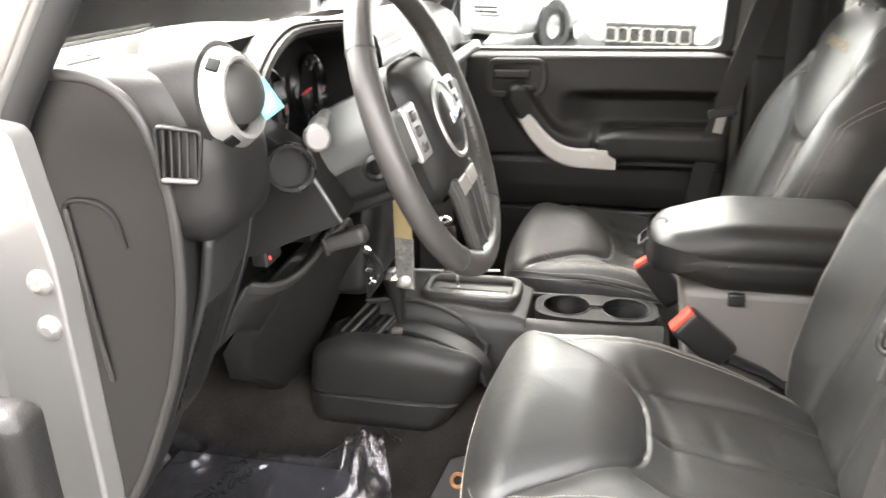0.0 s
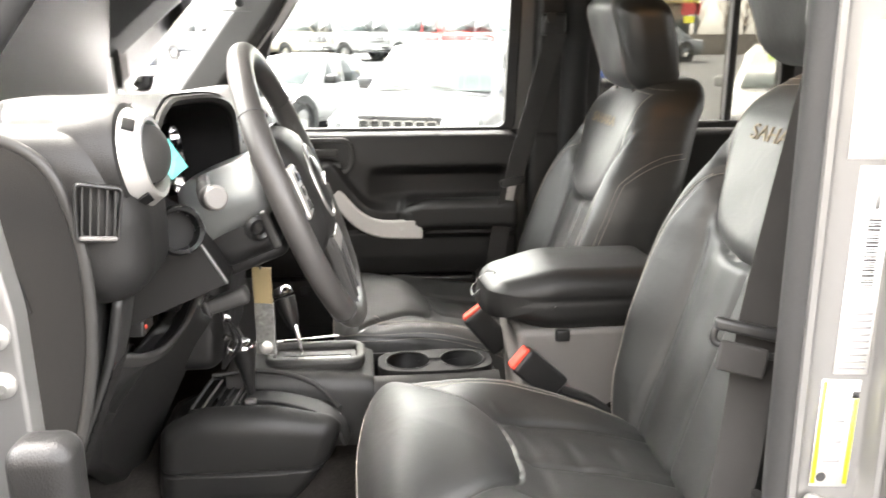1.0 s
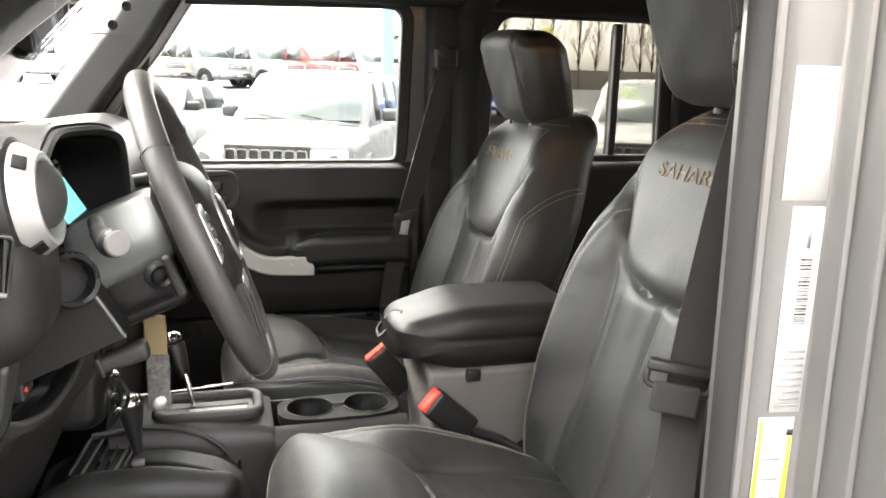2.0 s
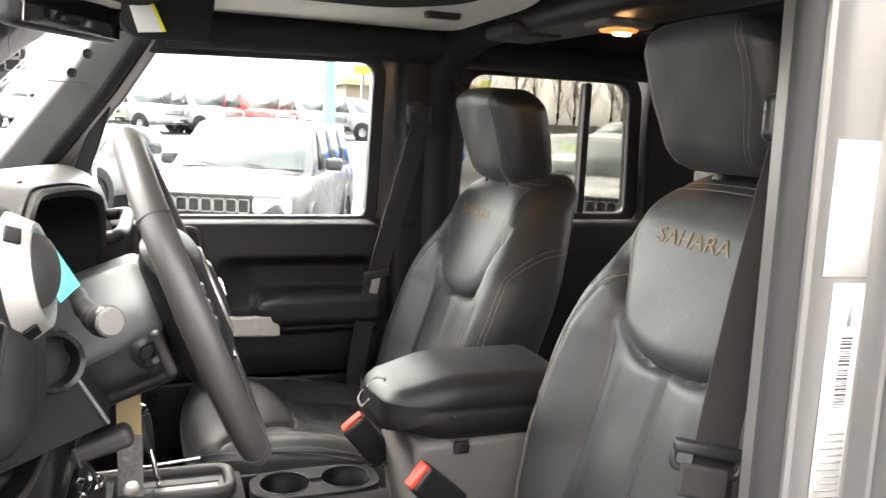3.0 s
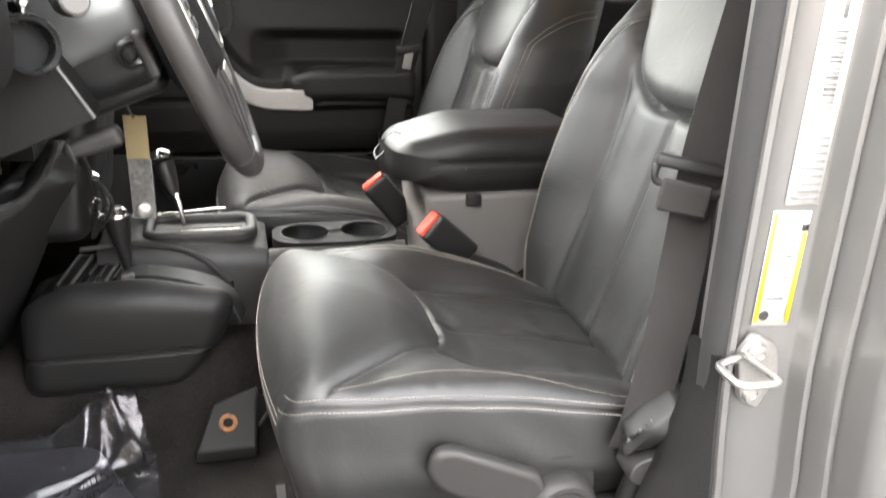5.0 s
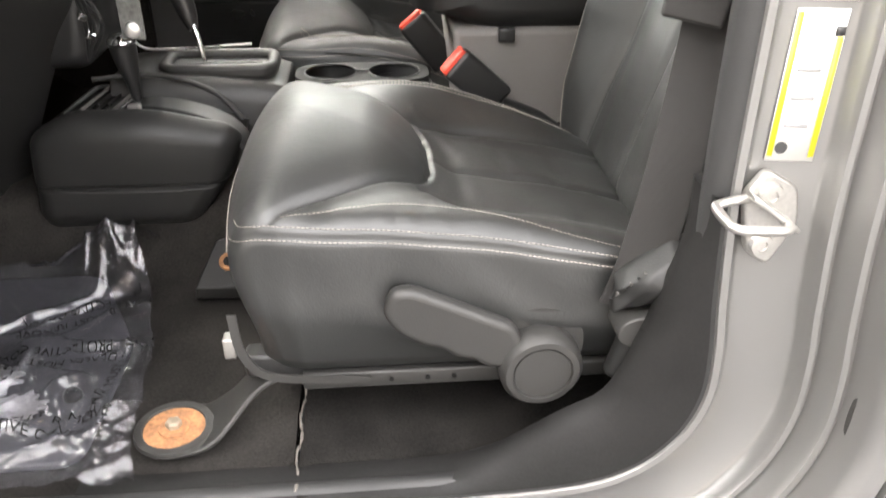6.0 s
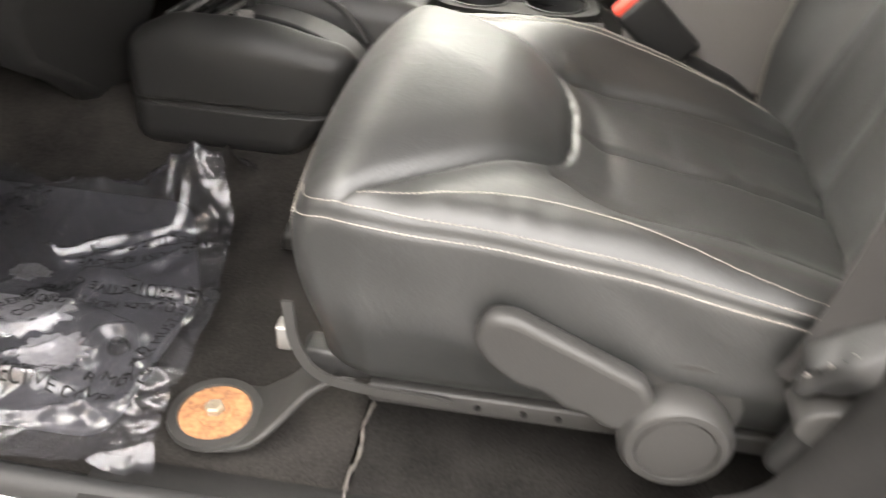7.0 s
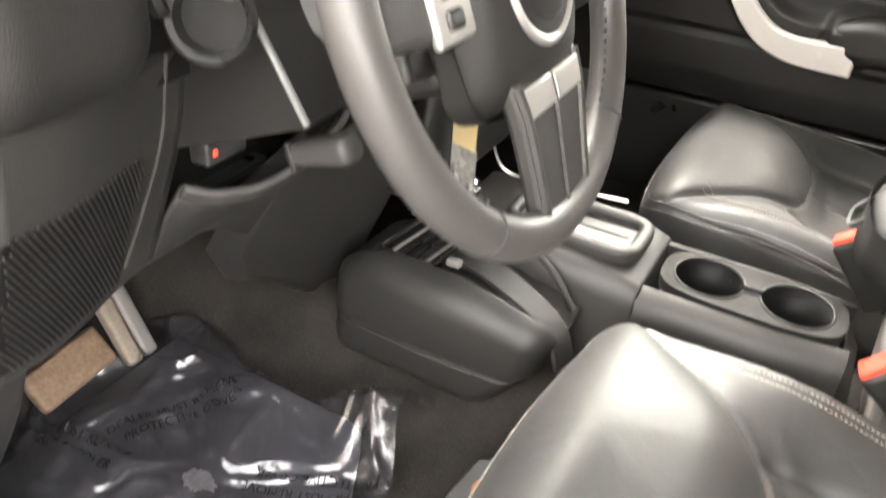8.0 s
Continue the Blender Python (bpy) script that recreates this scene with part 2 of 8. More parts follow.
def glass(name, tint, rough=0.0):
    """Thin window glass: see-through with a mirror gloss by the angle."""
    m = bpy.data.materials.new(name)
    m.use_nodes = True
    N, L = m.node_tree.nodes, m.node_tree.links
    N.clear()
    tr = N.new("ShaderNodeBsdfTransparent")
    tr.inputs["Color"].default_value = (*tint, 1)
    gl = N.new("ShaderNodeBsdfGlossy")
    gl.inputs["Roughness"].default_value = rough
    fr = N.new("ShaderNodeFresnel")
    fr.inputs["IOR"].default_value = 1.45
    mx = N.new("ShaderNodeMixShader")
    out = N.new("ShaderNodeOutputMaterial")
    L.new(fr.outputs["Fac"], mx.inputs["Fac"])
    L.new(tr.outputs["BSDF"], mx.inputs[1])
    L.new(gl.outputs["BSDF"], mx.inputs[2])
    L.new(mx.outputs["Shader"], out.inputs["Surface"])
    return m


def glow(name, colour, power):
    m = bpy.data.materials.new(name)
    m.use_nodes = True
    b = m.node_tree.nodes["Principled BSDF"]
    b.inputs["Base Color"].default_value = (*colour, 1)
    b.inputs["Emission Color"].default_value = (*colour, 1)
    b.inputs["Emission Strength"].default_value = power
    return m


LEATHER = material("black_leather", (0.0085, 0.0091, 0.0086), 0.52, grain=900, bump=0.22, vary=0.15, patch=7, rough_vary=0.05, pebble=560, creases=0.17, spec=0.85, coat=0.15, coat_rough=0.46)
LEATHER_SIDE = material("black_vinyl", (0.010, 0.010, 0.0098), 0.46, grain=900, bump=0.2, vary=0.12, patch=6, rough_vary=0.07, pebble=600, creases=0.06, spec=0.38)
THREAD = material("pale_thread", (0.30, 0.275, 0.24), 0.8, grain=2000, bump=0.3, vary=0.2)
EMBROIDERY = material("bronze_thread", (0.208, 0.16, 0.104), 0.7, grain=2500, bump=0.5, vary=0.2)
PLASTIC = material("grained_black_plastic", (0.0112, 0.0109, 0.0106), 0.45, grain=1200, bump=0.35, vary=0.12, patch=5, rough_vary=0.06, pebble=900, spec=0.30)
PLASTIC_LOW = material("charcoal_moulding", (0.0155, 0.0153, 0.0148), 0.5, grain=1200, bump=0.35, vary=0.12, patch=5, rough_vary=0.06, pebble=900, spec=0.38)
PLASTIC_GREY = material("grained_dark_grey_plastic", (0.026, 0.0253, 0.024), 0.46, grain=1200, bump=0.3, vary=0.1, patch=5, rough_vary=0.06, pebble=800, spec=0.4)
PLASTIC_SHROUD = material("satin_grey_shroud_plastic", (0.115, 0.120, 0.117), 0.36, grain=1000, bump=0.08, vary=0.08, patch=6, rough_vary=0.03, spec=0.6)
PLASTIC_BOX = material("mid_grey_plastic", (0.1275, 0.1207, 0.1139), 0.6, grain=1000, bump=0.3, vary=0.08, patch=6, pebble=700)
PLASTIC_DARK = material("smooth_black_plastic", (0.0133, 0.0133, 0.0133), 0.35, grain=800, bump=0.05, vary=0.1)
RUBBER = material("black_rubber", (0.0171, 0.0171, 0.0171), 0.6, grain=500, bump=0.2, vary=0.15)
SILVER = material("satin_silver_trim", (0.44, 0.43, 0.41), 0.34, metal=0.75, grain=900, bump=0.04, vary=0.05)
SILVER_PAINT = material("light_grey_handle_paint", (0.408, 0.391, 0.3655), 0.45, grain=900, bump=0.06, vary=0.06)
CHROME = material("chrome", (0.85, 0.85, 0.85), 0.08, metal=1.0, grain=300, bump=0.0, vary=0.03, rough_vary=0.04)
STEEL = material("galvanised_steel", (0.42, 0.41, 0.39), 0.42, metal=0.9, grain=300, bump=0.15, vary=0.15)
RUST = material("orange_rust", (0.27, 0.125, 0.055), 0.88, grain=260, bump=0.9, vary=0.65, patch=70)
PAINT = material("grey_metallic_paint", (0.205, 0.201, 0.195), 0.30, metal=0.60, grain=1800, bump=0.03, vary=0.03, patch=2, rough_vary=0.02, coat=0.5)
CARPET = material("charcoal_carpet", (0.020, 0.0183, 0.0168), 0.95, grain=340, bump=1.6, vary=0.65, patch=14, spec=0.1)
# dusty carpet, its base darkened to stand for shade under the seats
CARPET_SHADED = material("dusty_shaded_carpet", (0.0115, 0.0106, 0.0098), 0.95, grain=320, bump=1.6, vary=0.75, patch=22, spec=0.1)
SCUFF = material("scuffed_sill_plastic", (0.0078, 0.0076, 0.0073), 0.72, grain=300, bump=0.35, vary=0.35, patch=18, spec=0.25)
WEBBING = material("woven_grey_webbing", (0.017, 0.0158, 0.015), 0.75, grain=900, bump=0.5, vary=0.12, weave=420)
RED = material("red_release_button", (0.65, 0.0585, 0.0325), 0.4, grain=500, bump=0.05, vary=0.06)
WHITE_LABEL = material("white_paper_label", (0.62, 0.62, 0.60), 0.5, grain=700, bump=0.03, vary=0.04)
YELLOW_LABEL = material("yellow_label_ink", (0.72, 0.68, 0.03), 0.5, grain=700, bump=0.02, vary=0.05)
# near-black for print, and for shade painted into recesses and gaps
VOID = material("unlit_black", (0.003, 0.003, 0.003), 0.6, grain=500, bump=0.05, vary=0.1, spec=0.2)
INK = material("black_ink", (0.03, 0.03, 0.03), 0.5, grain=700, bump=0.0, vary=0.05)
GREY_INK = material("grey_ink", (0.22, 0.22, 0.22), 0.5, grain=700, bump=0.0, vary=0.05)
TAN = material("tan_card", (0.36, 0.285, 0.15), 0.6, grain=500, bump=0.1, vary=0.1)
CYAN = material("cyan_film", (0.10, 0.42, 0.38), 0.3, grain=400, bump=0.05, vary=0.08)
HEADLINER = material("black_headliner", (0.017, 0.017, 0.017), 0.85, grain=900, bump=0.5, vary=0.2, spec=0.2)
CREAM = material("pale_hardtop_lining", (0.74, 0.71, 0.66), 0.6, grain=600, bump=0.3, vary=0.05, pebble=300)
GLASS_CLEAR = glass("window_glass", (0.72, 0.74, 0.73))
GLASS_SCREEN = glass("windscreen_glass", (0.86, 0.88, 0.87))
GLASS_TINT = glass("privacy_glass", (0.34, 0.34, 0.32))
LAMP_GLOW = glow("lit_lamp_lens", (1.0, 0.36, 0.09), 0.035)
BULB_GLOW = glow("lit_bulb", (1.0, 0.55, 0.22), 4.5)
GAUGE_GLOW = glow("gauge_light", (0.15, 0.7, 0.5), 0.6)

# ---- ground: one sheet of lot asphalt, rising gently away from the car ----
LOT_Z, LOT_SLOPE = -0.36, 0.048


def lot(y):
    return LOT_Z + LOT_SLOPE * (min(max(y, 14), 33) - 14)


ASPHALT = material("lot_asphalt", (0.05, 0.05, 0.051), 0.85, grain=60, bump=0.6, vary=0.3, patch=0.5)
gv, gf = [], []
gy = [-800, 2.5, 6.0, 14, 33, 800]
gx = [-800, -60, 0, 60, 800]
for yy in gy:
    for xx in gx:
        gv.append((xx, yy, 0.0 if yy < 3 else lot(yy)))
for i in range(5):
    for j in range(4):
        gf.append([i * 5 + j, i * 5 + j + 1, i * 5 + j + 6, i * 5 + j + 5])
tagged(part("ground", bm_from(gv, gf), ASPHALT), "dark grey asphalt of a car sales lot", "ground", kind="structure")

# ---- car body: floor, sill, pillars, roof ----
FLOOR_Z = 0.632


def carpet_height(x, y):
    """Flat footwell, toe board rising forwards, hump towards the middle tunnel."""
    z = FLOOR_Z + 0.62 * np.maximum(0, -0.42 - x) + 0.0 * y
    z = z + 0.10 * smooth(-0.24, -0.10, y) * (1 - smooth(0.10, 0.24, y))
    return z


def sheet(x0, x1, y0, y1, fn, nx, ny, thick=0.012):
    xs, ys = np.linspace(x0, x1, nx), np.linspace(y0, y1, ny)
    X, Y = np.meshgrid(xs, ys, indexing="ij")
    Z = fn(X, Y)
    top = np.stack([X, Y, Z], -1).reshape(-1, 3)
    low = top - np.array([0, 0, thick])
    n = nx * ny
    f = []
    for i in range(nx - 1):
        for j in range(ny - 1):
            a, b, c, d = i * ny + j, (i + 1) * ny + j, (i + 1) * ny + j + 1, i * ny + j + 1
            f += [[a, b, c, d], [n + d, n + c, n + b, n + a]]
    for i in range(nx - 1):
        for j in (0, ny - 1):
            a, b = i * ny + j, (i + 1) * ny + j
            f.append([a, b, n + b, n + a])
    for j in range(ny - 1):
        for i in (0, nx - 1):
            a, b = i * ny + j, i * ny + j + 1
            f.append([a, b, n + b, n + a])
    return fix(bm_from(np.concatenate([top, low]), f))


def rough_carpet(X, Y):
    base = carpet_height(X, Y)
    h = np.zeros_like(X)
    for i in range(X.shape[0]):
        for j in range(X.shape[1]):
            h[i, j] = 0.004 * noise.noise(Vector((X[i, j] * 9, Y[i, j] * 9, 0)))
    return base + h


floor = tagged(part("floor", box(-0.95, 2.3, -0.70, 0.70, 0.575, 0.60), RUBBER), "black floor pan under the carpet", "floor", kind="structure")
tagged(part("carpet_front", sheet(-0.90, 0.158, -0.655, 0.655, rough_carpet, 60, 70), CARPET), "charcoal carpet of the front footwell", "carpet", kind="structure")
tagged(part("carpet_rear", sheet(0.165, 2.28, -0.655, 0.655, lambda x, y: rough_carpet(x, y) + 0.006 * np.exp(-((x - 0.175) / 0.02) ** 2), 60, 60), CARPET_SHADED), "dusty charcoal carpet with a frayed edge, darkened for the under-seat shade", "carpet", kind="structure")
edge = [(0.163 + 0.002 * math.sin(40 * k / 60), -0.65 + 0.4 * k / 60, FLOOR_Z + 0.006 + 0.002 * math.sin(k * 1.7)) for k in range(61)]
tagged(part("carpet_binding", tube(edge, [0.0015 + 0.0007 * math.sin(k * 2.3) for k in range(61)], 6), material("frayed_backing", (0.10, 0.09, 0.08), 0.9, vary=0.4, patch=60)), "frayed pale edge of the carpet", "carpet edge", kind="structure")
tagged(part("bulkhead", box(-0.97, -0.90, -0.72, 0.72, 0.58, 1.30), CARPET), "black carpeted bulkhead", "wall", kind="structure")

# door opening: section pushed along the outline of the opening
REAR_LINE = [(0.515, 1.66), (0.520, 1.50), (0.524, 1.30), (0.527, 1.10), (0.530, 0.95), (0.538, 0.85), (0.545, 0.79), (0.545, 0.74), (0.528, 0.695), (0.490, 0.658), (0.43, 0.640), (0.30, 0.634), (0.10, 0.632), (-0.05, 0.632)]
FRONT_LINE = [(-0.05, 0.632), (-0.16, 0.640), (-0.235, 0.69), (-0.275, 0.78), (-0.288, 0.95), (-0.288, 1.15), (-0.275, 1.275), (-0.225, 1.36), (-0.12, 1.50), (-0.03, 1.615), (0.02, 1.66)]


def jamb(line, section, n=10, side=-1):
    """Sweeps (outward, across) pairs along an outline in the xz plane."""
    P = spline([(u, 0, v) for u, v in line], n)
    loops = []
    for i, p in enumerate(P):
        t = (P[min(i + 1, len(P) - 1)] - P[max(i - 1, 0)]).normalized()
        out = Vector((-t.z, 0, t.x))
        loops.append([(p.x + out.x * q, w * -side, p.z + out.z * q) for q, w in section])
    return rings(loops)


PAINT_SECTION = [(0.016, -0.60), (0.010, -0.645), (0.007, -0.655), (0.010, -0.662), (0.016, -0.663), (0.019, -0.659), (0.023, -0.6572), (0.076, -0.6652), (0.079, -0.668), (0.0805, -0.681), (0.083, -0.687), (0.088, -0.688), (0.090, -0.684), (0.093, -0.684), (0.0955, -0.690), (0.097, -0.704), (0.100, -0.711), (0.105, -0.712), (0.107, -0.708), (0.111, -0.708), (0.114, -0.716), (0.1155, -0.738), (0.119, -0.748), (0.126, -0.753), (0.140, -0.755), (0.1415, -0.728), (0.1455, -0.728), (0.147, -0.756), (0.30, -0.758), (0.30, -0.60)]
FRONT_SECTION = [(q, w) for q, w in PAINT_SECTION if q < 0.15] + [(0.15, -0.742), (0.15, -0.60)]
SEAL_SECTION = [(0.006, -0.630), (-0.002, -0.633), (-0.008, -0.640), (-0.006, -0.650), (0.000, -0.656), (0.010, -0.6595), (0.016, -0.656), (0.010, -0.635)]
tagged(part("pillar_b_driver", jamb(REAR_LINE, PAINT_SECTION), PAINT, angle=50), "grey metallic painted door jamb and sill", "door jamb", kind="structure")
tagged(part("pillar_a_driver", jamb(FRONT_LINE, FRONT_SECTION), PAINT, angle=60), "grey metallic painted windscreen pillar and hinge post", "pillar", kind="structure")
tagged(part("door_seal", jamb(REAR_LINE + FRONT_LINE[1:], SEAL_SECTION), RUBBER, angle=60), "black rubber door seal round the opening", "door seal", kind="structure")
# grained sill cover: flat along the sill, swelling up into the rear corner
P_ = spline([(u, 0, v) for u, v in REAR_LINE[4:]], 10)
cover = []
for i, p in enumerate(P_):
    t = (P_[min(i + 1, len(P_) - 1)] - P_[max(i - 1, 0)]).normalized()
    o = Vector((-t.z, 0, t.x))
    k = float(smooth(0.30, 0.47, np.array(p.x))) * (1 - float(smooth(0.72, 0.94, np.array(p.z))))
    rise = 0.006 + 0.060 * k
    sec = [(0.004, -0.660), (-rise * 0.35, -0.657), (-rise * 0.8, -0.648), (-rise, -0.636), (-rise, -0.622), (-rise * 0.6, -0.612), (0.004, -0.612)]
    cover.append([(p.x + o.x * q, w, p.z + o.z * q) for q, w in sec])
tagged(part("sill_plate", rings(cover), SCUFF, angle=60), "scuffed dark grey plastic sill cover", "sill cover", kind="structure")
# inner trim of the driver's B-pillar
trim_line = [(0.535, 1.66), (0.54, 1.3), (0.545, 1.05), (0.55, 0.93), (0.56, 0.80), (0.56, 0.64)]
trim_loops = []
for p in spline([(u, 0, v) for u, v in trim_line], 8):
    trim_loops.append([(p.x + 0.016, -0.640, p.z), (p.x + 0.030, -0.618, p.z), (p.x + 0.12, -0.600, p.z), (p.x + 0.13, -0.640, p.z)])
tagged(part("pillar_trim_driver", rings(trim_loops), PLASTIC, bevel=0.006), "dark grey plastic pillar trim", "pillar trim", kind="structure")

# passenger side shell, mirrored simple plates
WIN1 = rounded([(-0.165, 1.212), (0.470, 1.212), (0.484, 1.572), (-0.050, 1.560)], [0.012, 0.02, 0.035, 0.05], 6)
WIN2 = rounded([(0.712, 1.222), (1.195, 1.222), (1.185, 1.565), (0.728, 1.565)], [0.02, 0.02, 0.05, 0.05], 6)


door = tagged(new("door_1"), "closed front passenger door with black trim and a silver pull handle", "car door", kind="structure")
part("window_frame", frame_plate(WIN1, 0.03, 0.642, 0.672, xz), RUBBER, door, "black rubber-lined window frame", bevel=0.004)
part("outer_panel", box(-0.25, 0.515, 0.66, 0.70, 0.55, 1.205), PAINT, door, bevel=0.004)
part("window_pane", prism(WIN1, 0.657, 0.661, xz), GLASS_CLEAR, door, "clear side window glass").visible_shadow = False
# trim panel: one moulded relief with a sunk upper tray and a swelling armrest
def round_box(x, z, cx, cz, hx, hz, r):
    """Distance from a rounded rectangle, negative inside."""
    dx, dz = np.abs(x - cx) - hx + r, np.abs(z - cz) - hz + r
    return np.hypot(np.maximum(dx, 0), np.maximum(dz, 0)) + np.minimum(np.maximum(dx, dz), 0) - r


SWEEP = spline([(0.030, 1.105, 0), (0.060, 1.058, 0), (0.098, 1.015, 0), (0.15, 0.992, 0), (0.25, 0.990, 0)], 6)


def trim_relief(x, z):
    y = np.full(x.shape, 0.603) - 0.006 * smooth(1.20, 1.12, z)
    tray = round_box(x, z, 0.300, 1.075, 0.185, 0.047, 0.030)
    y = y + 0.026 * (1 - smooth(-0.026, 0.004, tray)) * smooth(0.10, 0.22, x)
    arm = round_box(x, z, 0.355, 0.995, 0.150, 0.046, 0.022)
    y = y - 0.026 * (1 - smooth(-0.010, 0.010, arm))
    sw = dist_line(np.stack([x.ravel(), z.ravel()], 1), SWEEP).reshape(x.shape)
    y = y - 0.018 * (1 - smooth(0.020, 0.040, sw))
    y = y + 0.007 * gauss(z, 0.962, 0.006) * smooth(-0.2, -0.1, x)
    y = y + 0.012 * smooth(0.90, 0.835, z) + 0.0
    edge = round_box(x, z, 0.1375, 1.020, 0.3725, 0.186, 0.035)
    return y + 0.040 * smooth(-0.012, 0.0, edge) ** 2


TX, TZ = np.meshgrid(np.linspace(-0.235, 0.510, 150), np.linspace(0.834, 1.206, 100), indexing="ij")
TY = trim_relief(TX, TZ)
front_ = np.stack([TX, TY, TZ], -1).reshape(-1, 3)
rear_ = np.stack([TX, np.full(TX.shape, 0.656), TZ], -1).reshape(-1, 3)
nt_ = len(front_)
tf = []
for i in range(149):
    for k in range(99):
        a = i * 100 + k
        tf.append([a, a + 1, a + 101, a + 100])
rim_ = [i * 100 for i in range(150)] + [149 * 100 + k for k in range(1, 100)] + [i * 100 + 99 for i in range(148, -1, -1)] + [k for k in range(98, 0, -1)]
for a, b in zip(rim_, rim_[1:] + rim_[:1]):
    tf.append([a, b, nt_ + b, nt_ + a])
part("trim_panel", fix(bm_from(np.concatenate([front_, rear_]), tf)), PLASTIC, door, "black grained plastic trim panel", angle=70)
part("armrest_pad", soft_box(0.146, 0.030, 0.038, 0.022, (16, 4, 6), 5, lambda P: np.stack([P[:, 0] + 0.352, P[:, 1] + 0.574 + 0.012 * smooth(-0.06, -0.146, P[:, 0]), P[:, 2] * (1 - 0.25 * smooth(-0.08, -0.146, P[:, 0])) + 1.007 - 0.008 * smooth(-0.05, -0.146, P[:, 0])], 1)), LEATHER_SIDE, door, "padded black armrest", angle=70)
# pull handle: a bent silver strap
hp = spline([(0.020, 0.600, 1.094), (0.045, 0.588, 1.060), (0.078, 0.574, 1.018), (0.115, 0.566, 0.988), (0.155, 0.562, 0.974), (0.205, 0.560, 0.972), (0.258, 0.562, 0.972)], 6)
strap = ribbon(hp, [0.032] * 8 + [0.034 + 0.0006 * k for k in range(len(hp) - 8)], 0.018, [Vector((0.75, 0, 0.66))] * 12 + [Vector((0.35, 0, 1.0))] * 12 + [Vector((0, 0, 1))] * (len(hp) - 24))
handle = part("pull_handle", strap, SILVER_PAINT, door, "pale silver-grey pull handle", bevel=0.005)
for p in ((0.030, 0.588, 1.083), (0.205, 0.5495, 0.975)):
    part("screw_cap", moved(lathe([(0, 0.0), (0.006, 0.0), (0.0065, 0.002), (0.004, 0.0025), (0.0035, 0.0015), (0, 0.0015)], 16), facing(p, (0, -1, 0.1))), STEEL, handle)
# latch bezel with the inside handle
bez = rounded([(-0.05, 1.108), (0.085, 1.108), (0.098, 1.150), (0.085, 1.192), (-0.05, 1.192)], 0.02)
latch = part("latch_bezel", frame_plate(rounded([(-0.036, 1.118), (0.076, 1.118), (0.084, 1.150), (0.076, 1.182), (-0.036, 1.182)], 0.014), 0.012, 0.592, 0.612, xz), PLASTIC_GREY, door, "black oval latch surround", bevel=0.003)
part("latch_bowl", prism(rounded([(-0.04, 1.114), (0.08, 1.114), (0.09, 1.150), (0.08, 1.186), (-0.04, 1.186)], 0.014), 0.606, 0.612, xz), PLASTIC_DARK, door)
part("latch_lever", soft_box(0.042, 0.006, 0.010, 0.005, (4, 1, 1), 3, lambda P: P + np.array([0.012, 0.592, 1.158])), PLASTIC_GREY, latch, "inside door latch lever")
part("lock_slider", soft_box(0.014, 0.006, 0.007, 0.004, (2, 1, 1), 3, lambda P: P + np.array([0.05, 0.594, 1.128])), PLASTIC_GREY, latch)
switch = part("lock_switch", frame_plate(rounded([(-0.035, 1.050), (0.012, 1.046), (0.012, 1.066), (-0.035, 1.070)], 0.006), 0.006, 0.600, 0.626, xz), PLASTIC_GREY, door, "power lock switch", bevel=0.002)
part("rocker", box(-0.033, 0.010, 0.604, 0.620, 1.049, 1.067), PLASTIC_DARK, switch, bevel=0.002)

post = tagged(new("pillar_b_passenger"), "grey painted door post with black plastic trim", "door post", kind="structure")
part("painted_edge", prism(rounded([(0.487, 0.60), (0.487, 1.60), (0.610, 1.60), (0.610, 0.60)], 0.004), 0.657, 0.700, xz), PAINT, post, bevel=0.006)
part("pillar_trim", jamb([(0.545, 1.66), (0.54, 1.3), (0.535, 1.0), (0.53, 0.6)], [(0.0, -0.655), (0.0, -0.625), (0.01, -0.610), (0.11, -0.605), (0.13, -0.655)], 6, side=1), PLASTIC, post, "black pillar trim", bevel=0.006)
door2 = tagged(new("door_2"), "rear passenger door with a dark privacy window", "car door", kind="structure")
part("window_frame", frame_plate(WIN2, 0.04, 0.645, 0.676, xz), RUBBER, door2, "black window frame", bevel=0.005)
part("window_divider", box(1.048, 1.068, 0.640, 0.672, 1.222, 1.56), RUBBER, door2, "upright black window divider", bevel=0.004)
part("window_pane", prism(WIN2, 0.655, 0.659, xz), GLASS_TINT, door2, "dark privacy glass").visible_shadow = False
part("outer_panel", box(0.53, 1.24, 0.66, 0.70, 0.55, 1.18), PAINT, door2)
part("trim_panel", soft_box(0.36, 0.03, 0.31, 0.02, (6, 2, 6), 3, lambda P: P + np.array([0.89, 0.632, 0.895])), PLASTIC, door2, "black grained plastic trim panel")
tagged(part("sill_passenger", box(-0.14, 0.54, 0.612, 0.655, 0.58, 0.832), PLASTIC_DARK, bevel=0.006), "black passenger door sill cover", "sill cover", kind="structure")
tagged(part("kick_wall_passenger", box(-0.97, -0.24, 0.640, 0.70, 0.55, 1.30), CARPET), "black lined side of the passenger footwell", "wall", kind="structure")
tagged(part("kick_wall_driver", box(-0.97, -0.42, -0.70, -0.640, 0.55, 1.30), CARPET), "black lined side of the driver footwell", "wall", kind="structure")
shell = tagged(new("wall_passenger"), "black lined passenger side wall of the car body", "car body wall", kind="structure")
part("roof_rail", box(-0.12, 2.3, 0.60, 0.70, 1.598, 1.70), HEADLINER, shell, bevel=0.015)
part("pillar_c", box(1.235, 1.40, 0.62, 0.70, 0.58, 1.60), HEADLINER, shell, bevel=0.01)
part("quarter_panel", box(1.40, 2.3, 0.64, 0.70, 0.58, 1.22), PLASTIC, shell)
